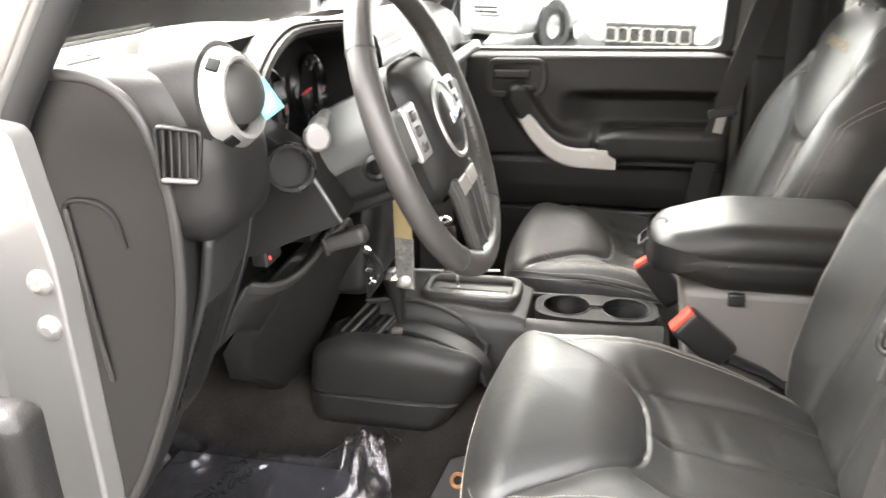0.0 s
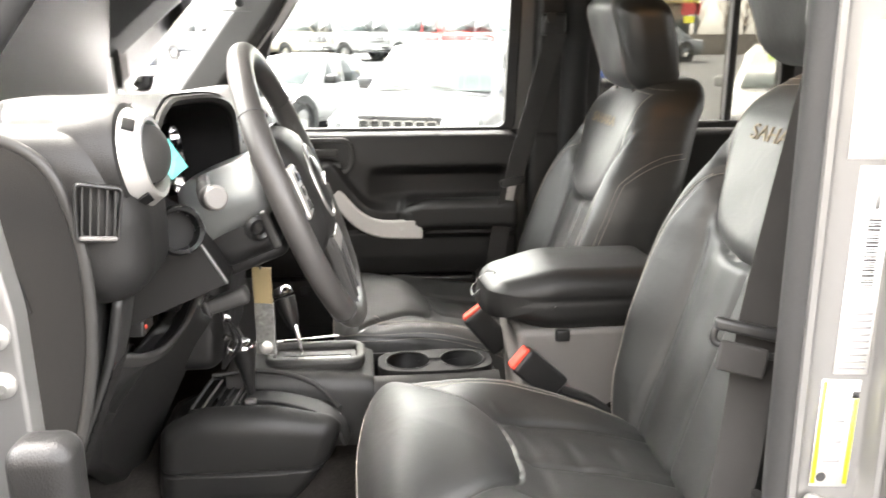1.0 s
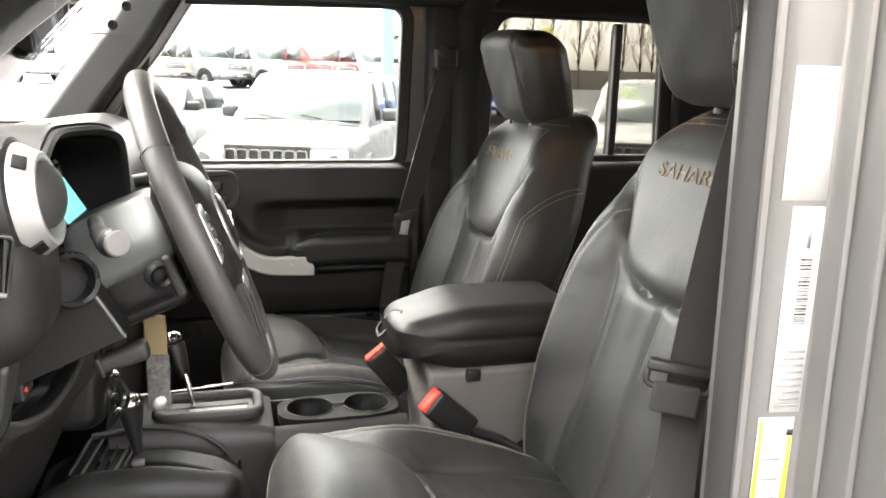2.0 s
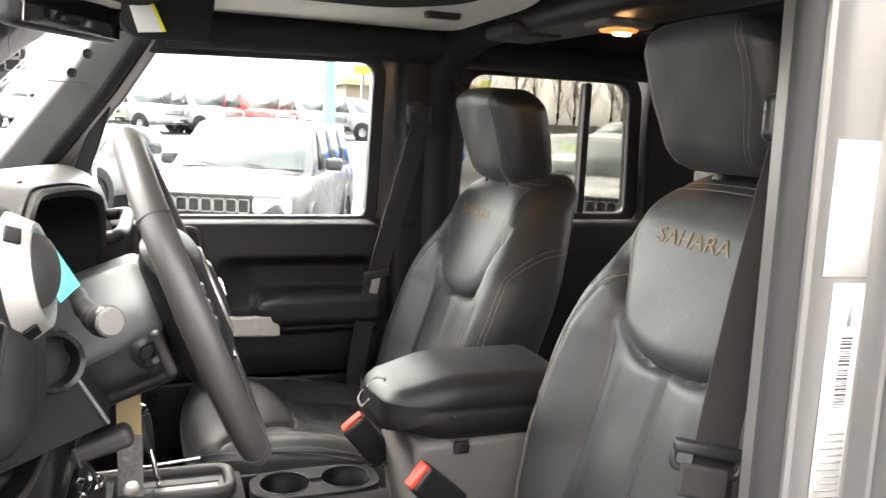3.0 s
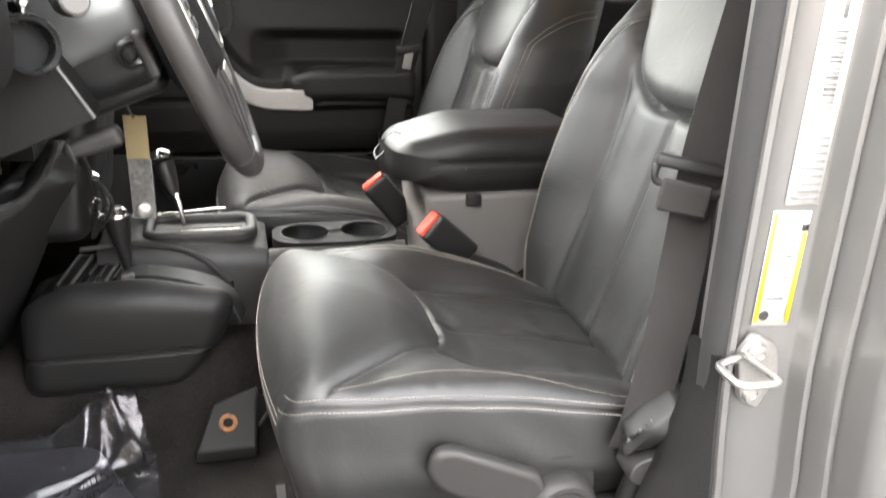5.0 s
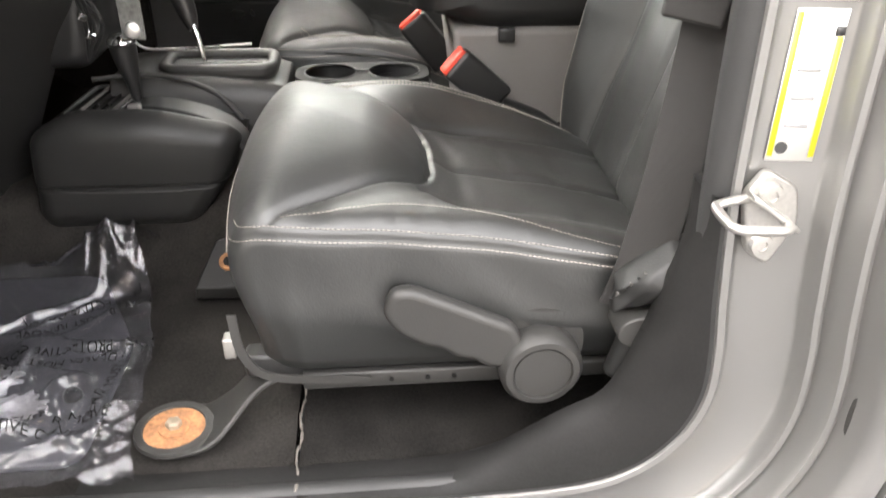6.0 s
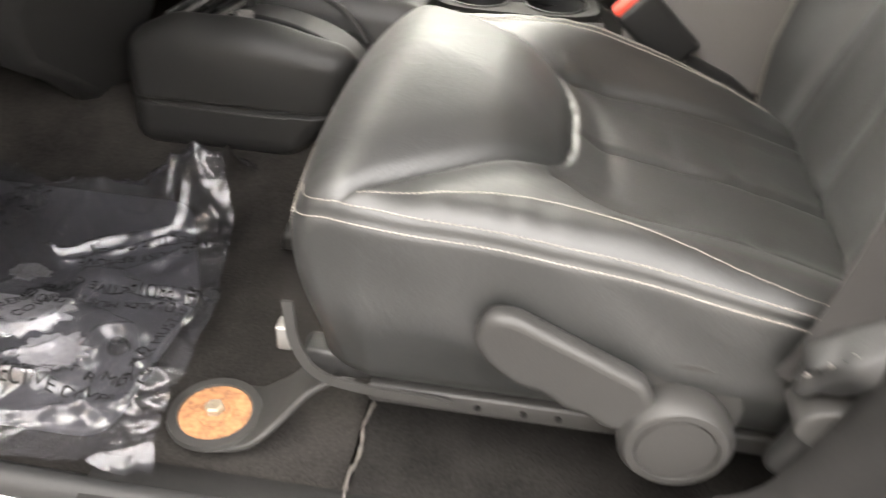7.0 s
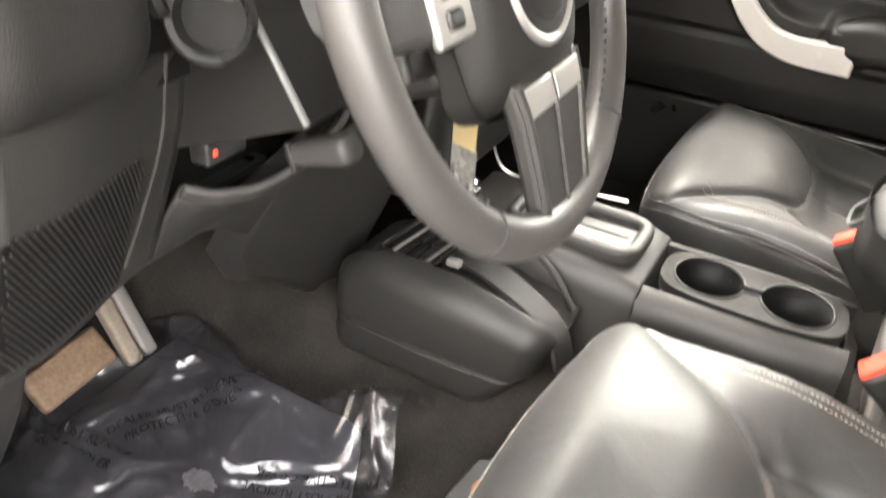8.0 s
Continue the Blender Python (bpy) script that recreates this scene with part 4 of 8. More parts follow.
def build_seat(label):
    seat = thing("front_seat", (0.33, SEAT_Y, FLOOR_Z + 0.005), label, "car seat", "front seats")
    cb = soft_box(HX, HY, HZ, 0.026, (108, 100, 24), 8, cushion_shape)
    tc = tree_of(cb)
    cushion = part("cushion", cb, LEATHER, seat, "shiny black leather seat cushion, creased", angle=80)
    bb = soft_box(0.062, 0.225, 0.305, 0.046, (10, 110, 130), 8, back_shape)
    tb = tree_of(bb)
    back = part("backrest", bb, LEATHER, seat, "bolstered black leather backrest", angle=80)
    hb = soft_box(0.066, 0.130, 0.098, 0.042, (8, 48, 30), 8, head_shape)
    th = tree_of(hb)
    head = part("headrest", hb, LEATHER, seat, "black leather headrest", angle=80)
    for s in (-0.055, 0.055):
        part("headrest_post", tube([(0.745, SEAT_Y + s, 1.33), (0.738, SEAT_Y + s, 1.42)], 0.0065, 12), CHROME, seat, "steel headrest post")
        part("post_collar", moved(lathe([(0, 0), (0.013, 0), (0.012, 0.010), (0.008, 0.012), (0, 0.012)], 18), facing((0.742, SEAT_Y + s, 1.378), (0.1, 0, 1))), PLASTIC_DARK, seat)
    # thread along the edge seams, both sides and front
    for s in (1, -1):
        lines = []
        for dz in (-0.0085, -0.0195):
            zs = [(x, CUSH_Y - s * 0.4, float(np.interp(x, SEAM_X, SEAM_Z)) + dz + (float(arch_of(np.array(x))) - 0.004 if s == -INNER else 0.0)) for x in np.linspace(0.104, 0.545, 130)]
            lines.append([q for q in drape(tc, zs, (0, s, 0)) if (q[0].y - CUSH_Y) * s < -0.15])
        tagged(part("stitching", stitches(lines), THREAD, cushion, "pale double stitching"), kind="stuff")
        inner = drape(tc, [(x, CUSH_Y - s * (HY - 0.008 - 0.030 * float(gauss(x, 0.30, 0.12))), 1.2) for x in np.linspace(0.165, 0.55, 120)], (0, 0, -1))
        if s == -INNER:
            rim = [drape(tc, [(x, CUSH_Y + INNER * (off - 0.02 * float(gauss(x, 0.17, 0.05))), 1.2) for x in np.linspace(0.185, 0.53, 120)], (0, 0, -1)) for off in (0.172, 0.181)]
            tagged(part("stitching", stitches(rim, 0.0048, 0.0036, 0.0007), THREAD, cushion, "pale double stitching"), kind="stuff")
            continue
        tagged(part("stitching", stitches([inner], 0.0042, 0.0031, 0.00042), THREAD, cushion, "pale single stitching"), kind="stuff")
    lines = []
    for dz in (-0.0118, -0.0208):
        lines.append(drape(tc, [(-0.2, CUSH_Y + yy, 0.868 + dz) for yy in np.linspace(-0.17, 0.17, 90)], (1, 0, 0)))
    tagged(part("stitching", stitches(lines), THREAD, cushion, "pale double stitching"), kind="stuff")
    lines = []
    for s in (1, -1):
        for off in (-0.0045, 0.0045):
            pts = [(0, BACK[1] + s * (p.x + off), BACK[2] + p.y - off * 0.6 * float(smooth(0.08, 0.13, np.array(p.y)))) for p in WING_SEAM]
            lines.append(drape(tb, pts, (1, 0, 0)))
            if s == INNER:
                continue
            rear = [(BACK[0] + 0.012 + 0.013 * k, BACK[1] + s * 0.5, BACK[2] + 0.150 + off + 0.0030 * k) for k in range(10)]
            lines.append(drape(tb, rear, (0, -s, 0)))
        if s == INNER:
            # on the console side the seam runs on, down behind the front edge of the bolster
            for off in (0.0, 0.009):
                run = [(BACK[0] + edge_x(zz) + 0.012 + off, BACK[1] + s * 0.5, BACK[2] + zz) for zz in np.linspace(-0.27, 0.105, 60)]
                run += [(BACK[0] + edge_x(0.105) + 0.012 + off + 0.012 * k, BACK[1] + s * 0.5, BACK[2] + 0.105 + (0.058 - off) * (1 - (1 - k / 11) ** 2)) for k in range(1, 12)]
                lines.append(drape(tb, run, (0, -s, 0)))
        lines.append(drape(tb, [(0, BACK[1] + s * (0.128 + 0.020 * math.sin(3.0 * k / 24)), BACK[2] + 0.272 - 0.128 * k / 24) for k in range(25)], (1, 0, 0)))
    for dz in (0.0, 0.008):
        lines.append(drape(tb, [(0, BACK[1] + yy, BACK[2] + 0.280 + dz - 1.0 * abs(yy) ** 2.4) for yy in np.linspace(-0.128, 0.128, 60)], (1, 0, 0)))
    tagged(part("stitching", stitches(lines, 0.0052, 0.0041, 0.00066), THREAD, back, "pale double stitching"), kind="stuff")
    lines = []
    for s in (1, -1):
        for off in (0.0, 0.006):
            pts = [(0, HEAD[1] + s * (0.092 + off) * (0.80 + 0.20 * float(smooth(0, 0.6, np.array(h))) - 0.10 * float(smooth(0.72, 1, np.array(h)))), HEAD[2] - 0.098 + 0.196 * h) for h in np.linspace(0.05, 0.93, 60)]
            lines.append(drape(th, pts, (1, 0, 0)))
    tagged(part("stitching", stitches(lines, 0.0046, 0.0035, 0.0005), THREAD, head, "pale double stitching"), kind="stuff")
    # embroidered word, laid on the upper pad
    word = lettering("SAHARA", 0.030, 0.0006)
    stretch = 0.152 / (max(v.co.x for v in word.verts) - min(v.co.x for v in word.verts))
    for v in word.verts:
        v.co.x *= stretch
        v.co.x += 0.10 * v.co.y
        up, wide, lift = v.co.y, v.co.x, v.co.z
        p = Vector((0.2, BACK[1] - wide + 0.016, BACK[2] + 0.212 + up))
        hit, nrm, _, _ = tb.ray_cast(p, Vector((1, 0, 0)))
        if hit is not None:
            v.co = hit + Vector((-1, 0, 0.2)) * (0.0008 + lift)
    tagged(part("embroidered_word", word, EMBROIDERY, back, "bronze embroidered lettering"), kind="stuff")
    # lower frame, front rail and feet
    for s in (-1, 1):
        yy = CUSH_Y + s * 0.165
        part("seat_rail", soft_box(0.235, 0.014, 0.014, 0.006, (6, 2, 2), 3, lambda P, c=yy: P + np.array([0.345, c, 0.712])), PLASTIC_DARK, seat, "black steel seat rail")
    part("seat_riser", soft_box(0.18, 0.17, 0.02, 0.01, (3, 3, 2), 3, lambda P: P + np.array([0.36, CUSH_Y, 0.690])), PLASTIC_DARK, seat)
    for s in (-1, 1):
        yy = CUSH_Y + s * 0.160
        leg = spline([(0.250, yy, 0.702), (0.170, yy, 0.700), (0.125, yy - 0.003, 0.690), (0.090, yy - 0.016, 0.660), (0.062, yy - 0.028, 0.645), (0.025, yy - 0.034, 0.643)], 5)
        part("front_leg", ribbon(leg, [0.03] * 5 + [0.03 + 0.046 * min(1, k / 15) for k in range(len(leg) - 5)], 0.006, (0, 1, 0)), PLASTIC_GREY, seat, "black painted steel leg", bevel=0.002)
        part("rear_leg", ribbon(spline([(0.42, yy, 0.700), (0.50, yy, 0.698), (0.545, yy, 0.668), (0.585, yy, 0.646)], 5), 0.036, 0.006, (0, 1, 0)), PLASTIC_GREY, seat, bevel=0.002)
        if s > 0:
            continue
        pad = part("foot_pad", moved(lathe([(0, 0), (0.039, 0), (0.042, 0.004), (0.041, 0.009), (0.033, 0.0095), (0.032, 0.007), (0, 0.007)], 30), pose(0.032, yy - 0.034, 0.643)), PLASTIC_GREY, seat, "round steel foot with a rusty face")
        part("rust_face", moved(lathe([(0, 0.0075), (0.010, 0.0076), (0.0318, 0.0074), (0.0316, 0.0070), (0, 0.0070)], 30), pose(0.032, yy - 0.034, 0.643)), RUST, pad, "orange rust")
        part("washer", moved(lathe([(0, 0.0078), (0.0165, 0.0078), (0.0160, 0.0096), (0.0105, 0.0105), (0, 0.0105)], 24), pose(0.032, yy - 0.034, 0.643)), RUST, pad, "raised rusty washer")
        part("bolt", moved(lathe([(0, 0.010), (0.0085, 0.010), (0.0085, 0.0160), (0.0066, 0.0175), (0, 0.0175)], 6), pose(0.032, yy - 0.034, 0.643, 0, 0, 12)), material("dull_bolt_steel", (0.30, 0.25, 0.19), 0.5, metal=0.6, grain=300, bump=0.4, vary=0.3, patch=90), pad, "dull steel bolt head")
    return seat, tc, tb


driver_seat, t_cushion, t_back = build_seat("black leather driver's seat with pale stitching on a steel frame")
# the passenger seat is the mirror twin, a little lower and further forward
SEAT_Y, CUSH_Y, INNER = 0.352, 0.376, -1
LEAN_BACK = 0.04
BACK, HEAD = (0.674, SEAT_Y, 1.084), (0.750, SEAT_Y, 1.459)
passenger_seat, _, _ = build_seat("black leather passenger seat with pale stitching beside the console")
passenger_seat.location = (0.33 - 0.056, SEAT_Y, FLOOR_Z + 0.005 - 0.040)
SEAT_Y, CUSH_Y = -0.342, -0.368

# height lever and recliner on the driver's seat: parts of that seat
OUT_Y = CUSH_Y - HY - 0.004


lev = rounded([(0.263, 0.832), (0.283, 0.835), (0.382, 0.788), (0.396, 0.756), (0.378, 0.738), (0.357, 0.738), (0.342, 0.750), (0.326, 0.752), (0.310, 0.766), (0.293, 0.768), (0.268, 0.785), (0.254, 0.808)], 0.010, 4)
part("height_lever", prism(lev, OUT_Y - 0.022, OUT_Y - 0.002, xz), PLASTIC_GREY, driver_seat, "dark grey plastic lever with finger grips", bevel=0.008, segs=5)
part("recliner_hub", moved(lathe([(0, 0), (0.046, 0), (0.048, 0.004), (0.045, 0.012), (0, 0.012)], 36), facing((0.412, OUT_Y + 0.012, 0.750), (0, -1, 0))), PLASTIC_GREY, driver_seat)
part("recliner_knob", moved(lathe([(0, 0), (0.040, 0), (0.0425, 0.008), (0.042, 0.024), (0.037, 0.030), (0.031, 0.0305), (0.0305, 0.027), (0.0285, 0.027), (0.028, 0.0285), (0, 0.0295)], 44), facing((0.410, OUT_Y + 0.002, 0.735), (0.03, -1, 0.0))), PLASTIC_GREY, driver_seat, "round dark grey recliner knob")
# plastic edge strip round the cover's lower front corner, greyed to draw a highlight
part("cover_edge", ribbon(spline([(0.108, OUT_Y + 0.018, 0.79), (0.112, OUT_Y + 0.016, 0.750), (0.128, OUT_Y + 0.014, 0.722), (0.160, OUT_Y + 0.013, 0.712), (0.225, OUT_Y + 0.013, 0.708), (0.240, OUT_Y + 0.014, 0.704)], 6), 0.009, 0.003, (0.7, 0, 0.7)), PLASTIC_GREY, driver_seat, "edge strip of the cover, greyed to draw its highlight line")
part("rail_clip", soft_box(0.006, 0.008, 0.012, 0.002, (1, 1, 1), 2, lambda P: P + np.array([0.100, OUT_Y + 0.03, 0.745])), STEEL, driver_seat, "small steel clip")
part("rail_bar", soft_box(0.17, 0.006, 0.010, 0.003, (2, 1, 1), 2, lambda P: P + np.array([0.34, OUT_Y + 0.026, 0.700])), PLASTIC_GREY, driver_seat)
# near-black discs paint the shade inside the rail holes
for xx in (0.262, 0.300, 0.328):
    part("rail_hole", moved(disc(0.0028, 0.002, 12), facing((xx, OUT_Y + 0.0205, 0.7005), (0, -1, 0))), VOID, driver_seat)
# folded leather flap over a plastic hinge channel
def flap_shape(P):
    x, y, z = P.T.copy()
    u, w = x / 0.044, z / 0.030
    top = np.interp(u, [-1, -0.55, 0.0, 0.35, 1], [0.838, 0.858, 0.878, 0.880, 0.868])
    low = np.interp(u, [-1, -0.4, 1], [0.806, 0.812, 0.828])
    zz = low + (top - low) * (w + 1) / 2
    y = y - 0.016 * (1 - w * w) * smooth(-1.1, -0.2, u) + 0.010 * smooth(0.5, 1.0, w)
    y = y + 0.0022 * np.sin(5.5 * u + 3.0 * w) * (1 - np.abs(w)) + 0.0018 * np.sin(13 * u - 4 * w) * (1 - smooth(-0.9, 0.1, u))
    return np.stack([x + 0.518 + 0.10 * (zz - 0.84), y - 0.604, zz], 1)


part("side_flap", soft_box(0.044, 0.006, 0.030, 0.005, (34, 2, 26), 3, flap_shape), LEATHER_SIDE, driver_seat, "folded black leather flap", angle=80)
part("hinge_cover", prism(rounded([(0.474, 0.786), (0.482, 0.803), (0.566, 0.823), (0.566, 0.792), (0.488, 0.772)], [0.012, 0.014, 0.004, 0.004, 0.014], 5), -0.622, -0.585, xz), PLASTIC_GREY, driver_seat, "black plastic hinge channel", bevel=0.005, segs=4)
part("lower_flap", soft_box(0.046, 0.012, 0.030, 0.011, (14, 3, 10), 4, lambda P: np.stack([P[:, 0] + 0.25 * P[:, 2] + 0.526, P[:, 1] + 0.003 * np.sin(90 * P[:, 0]) - 0.602, P[:, 2] + 0.20 * P[:, 0] + 0.762], 1)), LEATHER_SIDE, driver_seat, "black leather skirt below the hinge")
for k in range(6):
    part("torn_thread", tube(spline([(0.466 + 0.006 * k, -0.612, 0.822 + 0.005 * k), (0.468 + 0.006 * k, -0.615, 0.826 + 0.005 * k), (0.465 + 0.006 * k, -0.615, 0.828 + 0.005 * k)], 4), 0.0007, 5), PLASTIC_BOX if k % 2 else PLASTIC_DARK, driver_seat, "frayed torn edge of the cover")

# ---- seat belts ----
def belt(name, pts, side, label):
    b = thing(name, pts[-1], label, "seat belt", "front seat belts")
    line = spline(pts, 8)
    part("webbing", ribbon(line, 0.047, 0.0022, side), WEBBING, b, "grey woven belt webbing")
    return b


dbelt = belt("seat_belt", [(0.590, -0.575, 1.452), (0.576, -0.569, 1.36), (0.560, -0.563, 1.24), (0.545, -0.560, 1.125), (0.537, -0.564, 1.03), (0.522, -0.582, 0.958), (0.510, -0.590, 0.898), (0.498, -0.596, 0.841), (0.486, -0.596, 0.80)], (0.93, -0.25, 0.26), "grey webbing seat belt with a black tongue")
ring = part("belt_guide", soft_box(0.030, 0.012, 0.024, 0.010, (4, 2, 4), 4, lambda P: P + np.array([0.580, -0.576, 1.458])), PLASTIC_DARK, dbelt, "black belt guide loop")
part("guide_bolt", moved(lathe([(0, 0), (0.012, 0), (0.012, 0.006), (0, 0.008)], 18), facing((0.585, -0.59, 1.475), (0, -1, 0))), PLASTIC_DARK, ring)
TM = Matrix.Translation((0.529, -0.566, 1.106)) @ Matrix(((0.93, -0.30, 0.20, 0), (-0.30, -0.93, 0.10, 0), (-0.16, 0.08, 0.97, 0), (0, 0, 0, 1)))
part("belt_tongue", moved(tube([(u, 0.0, v) for u, v in rounded([(-0.038, -0.011), (0.036, -0.013), (0.038, 0.012), (-0.036, 0.013)], 0.010, 5)], 0.0042, 10, up=(0, 1, 0), loop=True), TM), PLASTIC_DARK, dbelt, "black plastic loop of the belt tongue")
part("tongue_rim", moved(soft_box(0.040, 0.007, 0.007, 0.005, (6, 1, 1), 4, lambda P: P + np.array([0, 0.002, 0.012])), TM), PLASTIC_DARK, dbelt, "black plastic belt tongue")
part("webbing_fold", moved(soft_box(0.0265, 0.0045, 0.017, 0.004, (4, 1, 4), 3), TM @ pose(-0.002, 0.003, -0.022)), WEBBING, dbelt, "doubled webbing stop")
pbelt = belt("seat_belt", [(0.585, 0.570, 1.448), (0.555, 0.560, 1.36), (0.520, 0.552, 1.24), (0.480, 0.548, 1.090), (0.455, 0.552, 0.98), (0.440, 0.562, 0.86), (0.445, 0.575, 0.72)], (0.93, 0.10, 0.3), "dark webbing seat belt hanging beside the passenger seat")
ring = part("belt_guide", soft_box(0.030, 0.012, 0.026, 0.010, (4, 2, 4), 4, lambda P: P + np.array([0.575, 0.578, 1.460])), PLASTIC_DARK, pbelt, "black belt guide loop")
part("guide_bolt", moved(lathe([(0, 0), (0.013, 0), (0.013, 0.006), (0, 0.008)], 18), facing((0.565, 0.565, 1.475), (0, -1, 0))), PLASTIC_GREY, ring)
part("belt_tongue", moved(soft_box(0.030, 0.006, 0.010, 0.005, (4, 1, 2), 4), pose(0.478, 0.546, 1.088, 0, -10, 0)), PLASTIC_DARK, pbelt, "black plastic belt tongue")
part("tongue_blade", moved(soft_box(0.010, 0.0015, 0.020, 0.0012, (1, 1, 1), 2), pose(0.474, 0.545, 1.062, 0, 10, 0)), STEEL, pbelt, "steel tongue blade")


def buckle(at, lean, yaw, label):
    b = thing("belt_buckle", at, label, "belt buckle", "belt buckles")
    m = Matrix.Translation(at) @ pose(0, 0, 0, 0, lean, yaw)
    part("housing", moved(soft_box(0.025, 0.015, 0.048, 0.008, (4, 3, 6), 4, lambda P: P + np.array([0, 0, -0.051])), m), PLASTIC_DARK, b, "black buckle housing")
    part("release_button", moved(soft_box(0.0215, 0.0115, 0.006, 0.003, (3, 2, 1), 3, lambda P: P + np.array([0, 0, -0.004])), m), RED, b, "red release button")
    part("stalk", tube([m @ Vector((0, 0, -0.10)), m @ Vector((0.02, 0, -0.16)), m @ Vector((0.03, 0, -0.24))], 0.016, 10, flat=0.5), PLASTIC_DARK, b)
    return b


buckle((0.366, -0.118, 0.908), -48, 8, "black buckle with a red button beside the driver's seat")
buckle((0.318, 0.108, 0.912), -40, -6, "black buckle with a red button beside the passenger seat")

# ---- dashboard ----
dash = thing("dashboard", (-0.25, 0, 1.30), "dark grey moulded dashboard with silver ringed air vents", "dashboard")
DASH_PROF = [(-0.46, 1.285), (-0.36, 1.300), (-0.25, 1.318), (-0.185, 1.325), (-0.150, 1.318), (-0.118, 1.298), (-0.100, 1.265), (-0.090, 1.220), (-0.088, 1.170), (-0.105, 1.120), (-0.150, 1.085), (-0.25, 1.060), (-0.46, 1.05)]


def dash_loop(y, dx=0.0, dz=0.0):
    P = spline([(u, 0, v) for u, v in DASH_PROF], 4)
    back = -0.09 * float(1 - smooth(-0.50, -0.47, np.array(y)))
    return [(p.x + dx * smooth(-0.4, -0.1, np.array(p.x)) + back * (1 - smooth(1.17, 1.24, np.array(p.z))) * smooth(-0.4, -0.1, np.array(p.x)), y, p.z + dz) for p in P]


loops = []
for y in np.linspace(-0.600, 0.600, 110):
    e = max(0.0, (abs(y) - 0.545) / 0.055)
    bulge = 0.23 * float(np.exp(-((y + 0.345) / 0.142) ** 10)) + 0.018 * float(smooth(0.16, 0.22, np.array(y)) * (1 - smooth(0.5, 0.58, np.array(y))))
    loops.append(dash_loop(y, -0.012 * e * e - bulge * 0.6, -0.012 * e * e + 0.030 * float(np.exp(-((y + 0.315) / 0.17) ** 4))))
part("dash_body", rings(loops), PLASTIC, dash, "black grained dashboard moulding", angle=60)
# fuse cover / end panel with its raised lip
ENDP = [(-0.290, 1.345), (-0.225, 1.345), (-0.185, 1.338), (-0.155, 1.312), (-0.139, 1.262), (-0.134, 1.200), (-0.140, 1.130), (-0.158, 1.055), (-0.188, 0.980), (-0.225, 0.905), (-0.290, 0.80)]
endo = [(p.x, p.z) for p in spline([(u, 0, v) for u, v in ENDP], 6)]
part("end_panel", prism(endo, -0.632, -0.575, xz), PLASTIC, dash, "dark grey end panel of the dashboard", bevel=0.010, segs=5)
part("end_panel_lip", tube([(u, -0.630, v) for u, v in endo], 0.0055, 10, up=(0, 1, 0)), PLASTIC_GREY, dash, "raised rounded lip")
part("panel_groove", tube(spline([(-0.246, -0.6325, 1.215), (-0.240, -0.6335, 1.228), (-0.215, -0.634, 1.230), (-0.195, -0.6335, 1.218), (-0.187, -0.6325, 1.185)], 5), 0.0026, 8), PLASTIC, dash)
part("panel_rib", tube(spline([(-0.243, -0.634, 1.222), (-0.238, -0.635, 1.16), (-0.233, -0.635, 1.09), (-0.229, -0.633, 1.038)], 5), 0.0026, 8), PLASTIC_GREY, dash)
# corner block between end panel and instrument panel, with the side vent
block = soft_box(0.075, 0.070, 0.085, 0.045, (10, 10, 10), 6, lambda P: np.stack([P[:, 0] - 0.160 + 0.02 * (P[:, 2] > 0) * P[:, 2] / 0.085 * -1, P[:, 1] - 0.560, P[:, 2] * (1 + 0.0 * P[:, 0]) + 1.265], 1))
part("corner_block", block, PLASTIC, dash, "rounded black corner of the dashboard", angle=70)
vent = part("side_vent", frame_plate(rounded([(-0.023, -0.027), (0.021, -0.027), (0.024, 0.024), (-0.026, 0.027)], 0.004, 3), 0.004, -0.006, 0.005, lambda u, v, d: Vector((-0.117, -0.632, 1.277)) + Vector((0.655, 0.252, -0.084)) * u + Vector((0.103, 0, 0.85)) * v + Vector((0.36, -0.93, 0)) * d), PLASTIC_DARK, dash, "small upright window vent", bevel=0.002)
VM = Matrix(((0.655, 0.103, 0.36, -0.117), (0.252, 0, -0.93, -0.632), (-0.084, 0.85, 0, 1.277), (0, 0, 0, 1)))
# floor behind the slats is near-black, painted as the vent's shade
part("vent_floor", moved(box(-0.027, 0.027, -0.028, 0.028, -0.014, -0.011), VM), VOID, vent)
for k in range(5):
    part("slat", moved(box(-0.0205 + 0.0095 * k, -0.0180 + 0.0095 * k, -0.026, 0.026, -0.011, 0.002), VM), PLASTIC_GREY, vent)
part("vent_sill", moved(soft_box(0.022, 0.0022, 0.003, 0.0015, (2, 1, 1), 2, lambda P: P + np.array([0, -0.027, 0.003])), VM), PLASTIC_BOX, vent, "worn pale lower edge")
# round vent: silver ring with dark windows, turning barrel, film tab
RV = facing((-0.090, -0.566, 1.315), (0.985, -0.05, 0.14)) @ Matrix.Scale(0.96, 4)
part("vent_pod", moved(lathe([(0.052, -0.008), (0.056, -0.010), (0.060, -0.020), (0.060, -0.060), (0.050, -0.060), (0.050, -0.010), (0.052, -0.008)], 48), RV), PLASTIC, dash, "black moulded surround of the air vent")
ringv = part("round_vent", moved(lathe([(0.033, 0.004), (0.036, 0.010), (0.040, 0.010), (0.051, -0.008), (0.0515, -0.014), (0.033, -0.014), (0.033, 0.004)], 48), RV), SILVER, dash, "silver ring of the round air vent")
# barrel colour carries the shade inside the vent
part("vent_barrel", moved(lathe([(0, -0.012), (0.020, -0.011), (0.032, -0.002), (0.0325, -0.012), (0, -0.022)], 36), RV), VOID, ringv, "vent barrel, blackened for the shade inside")
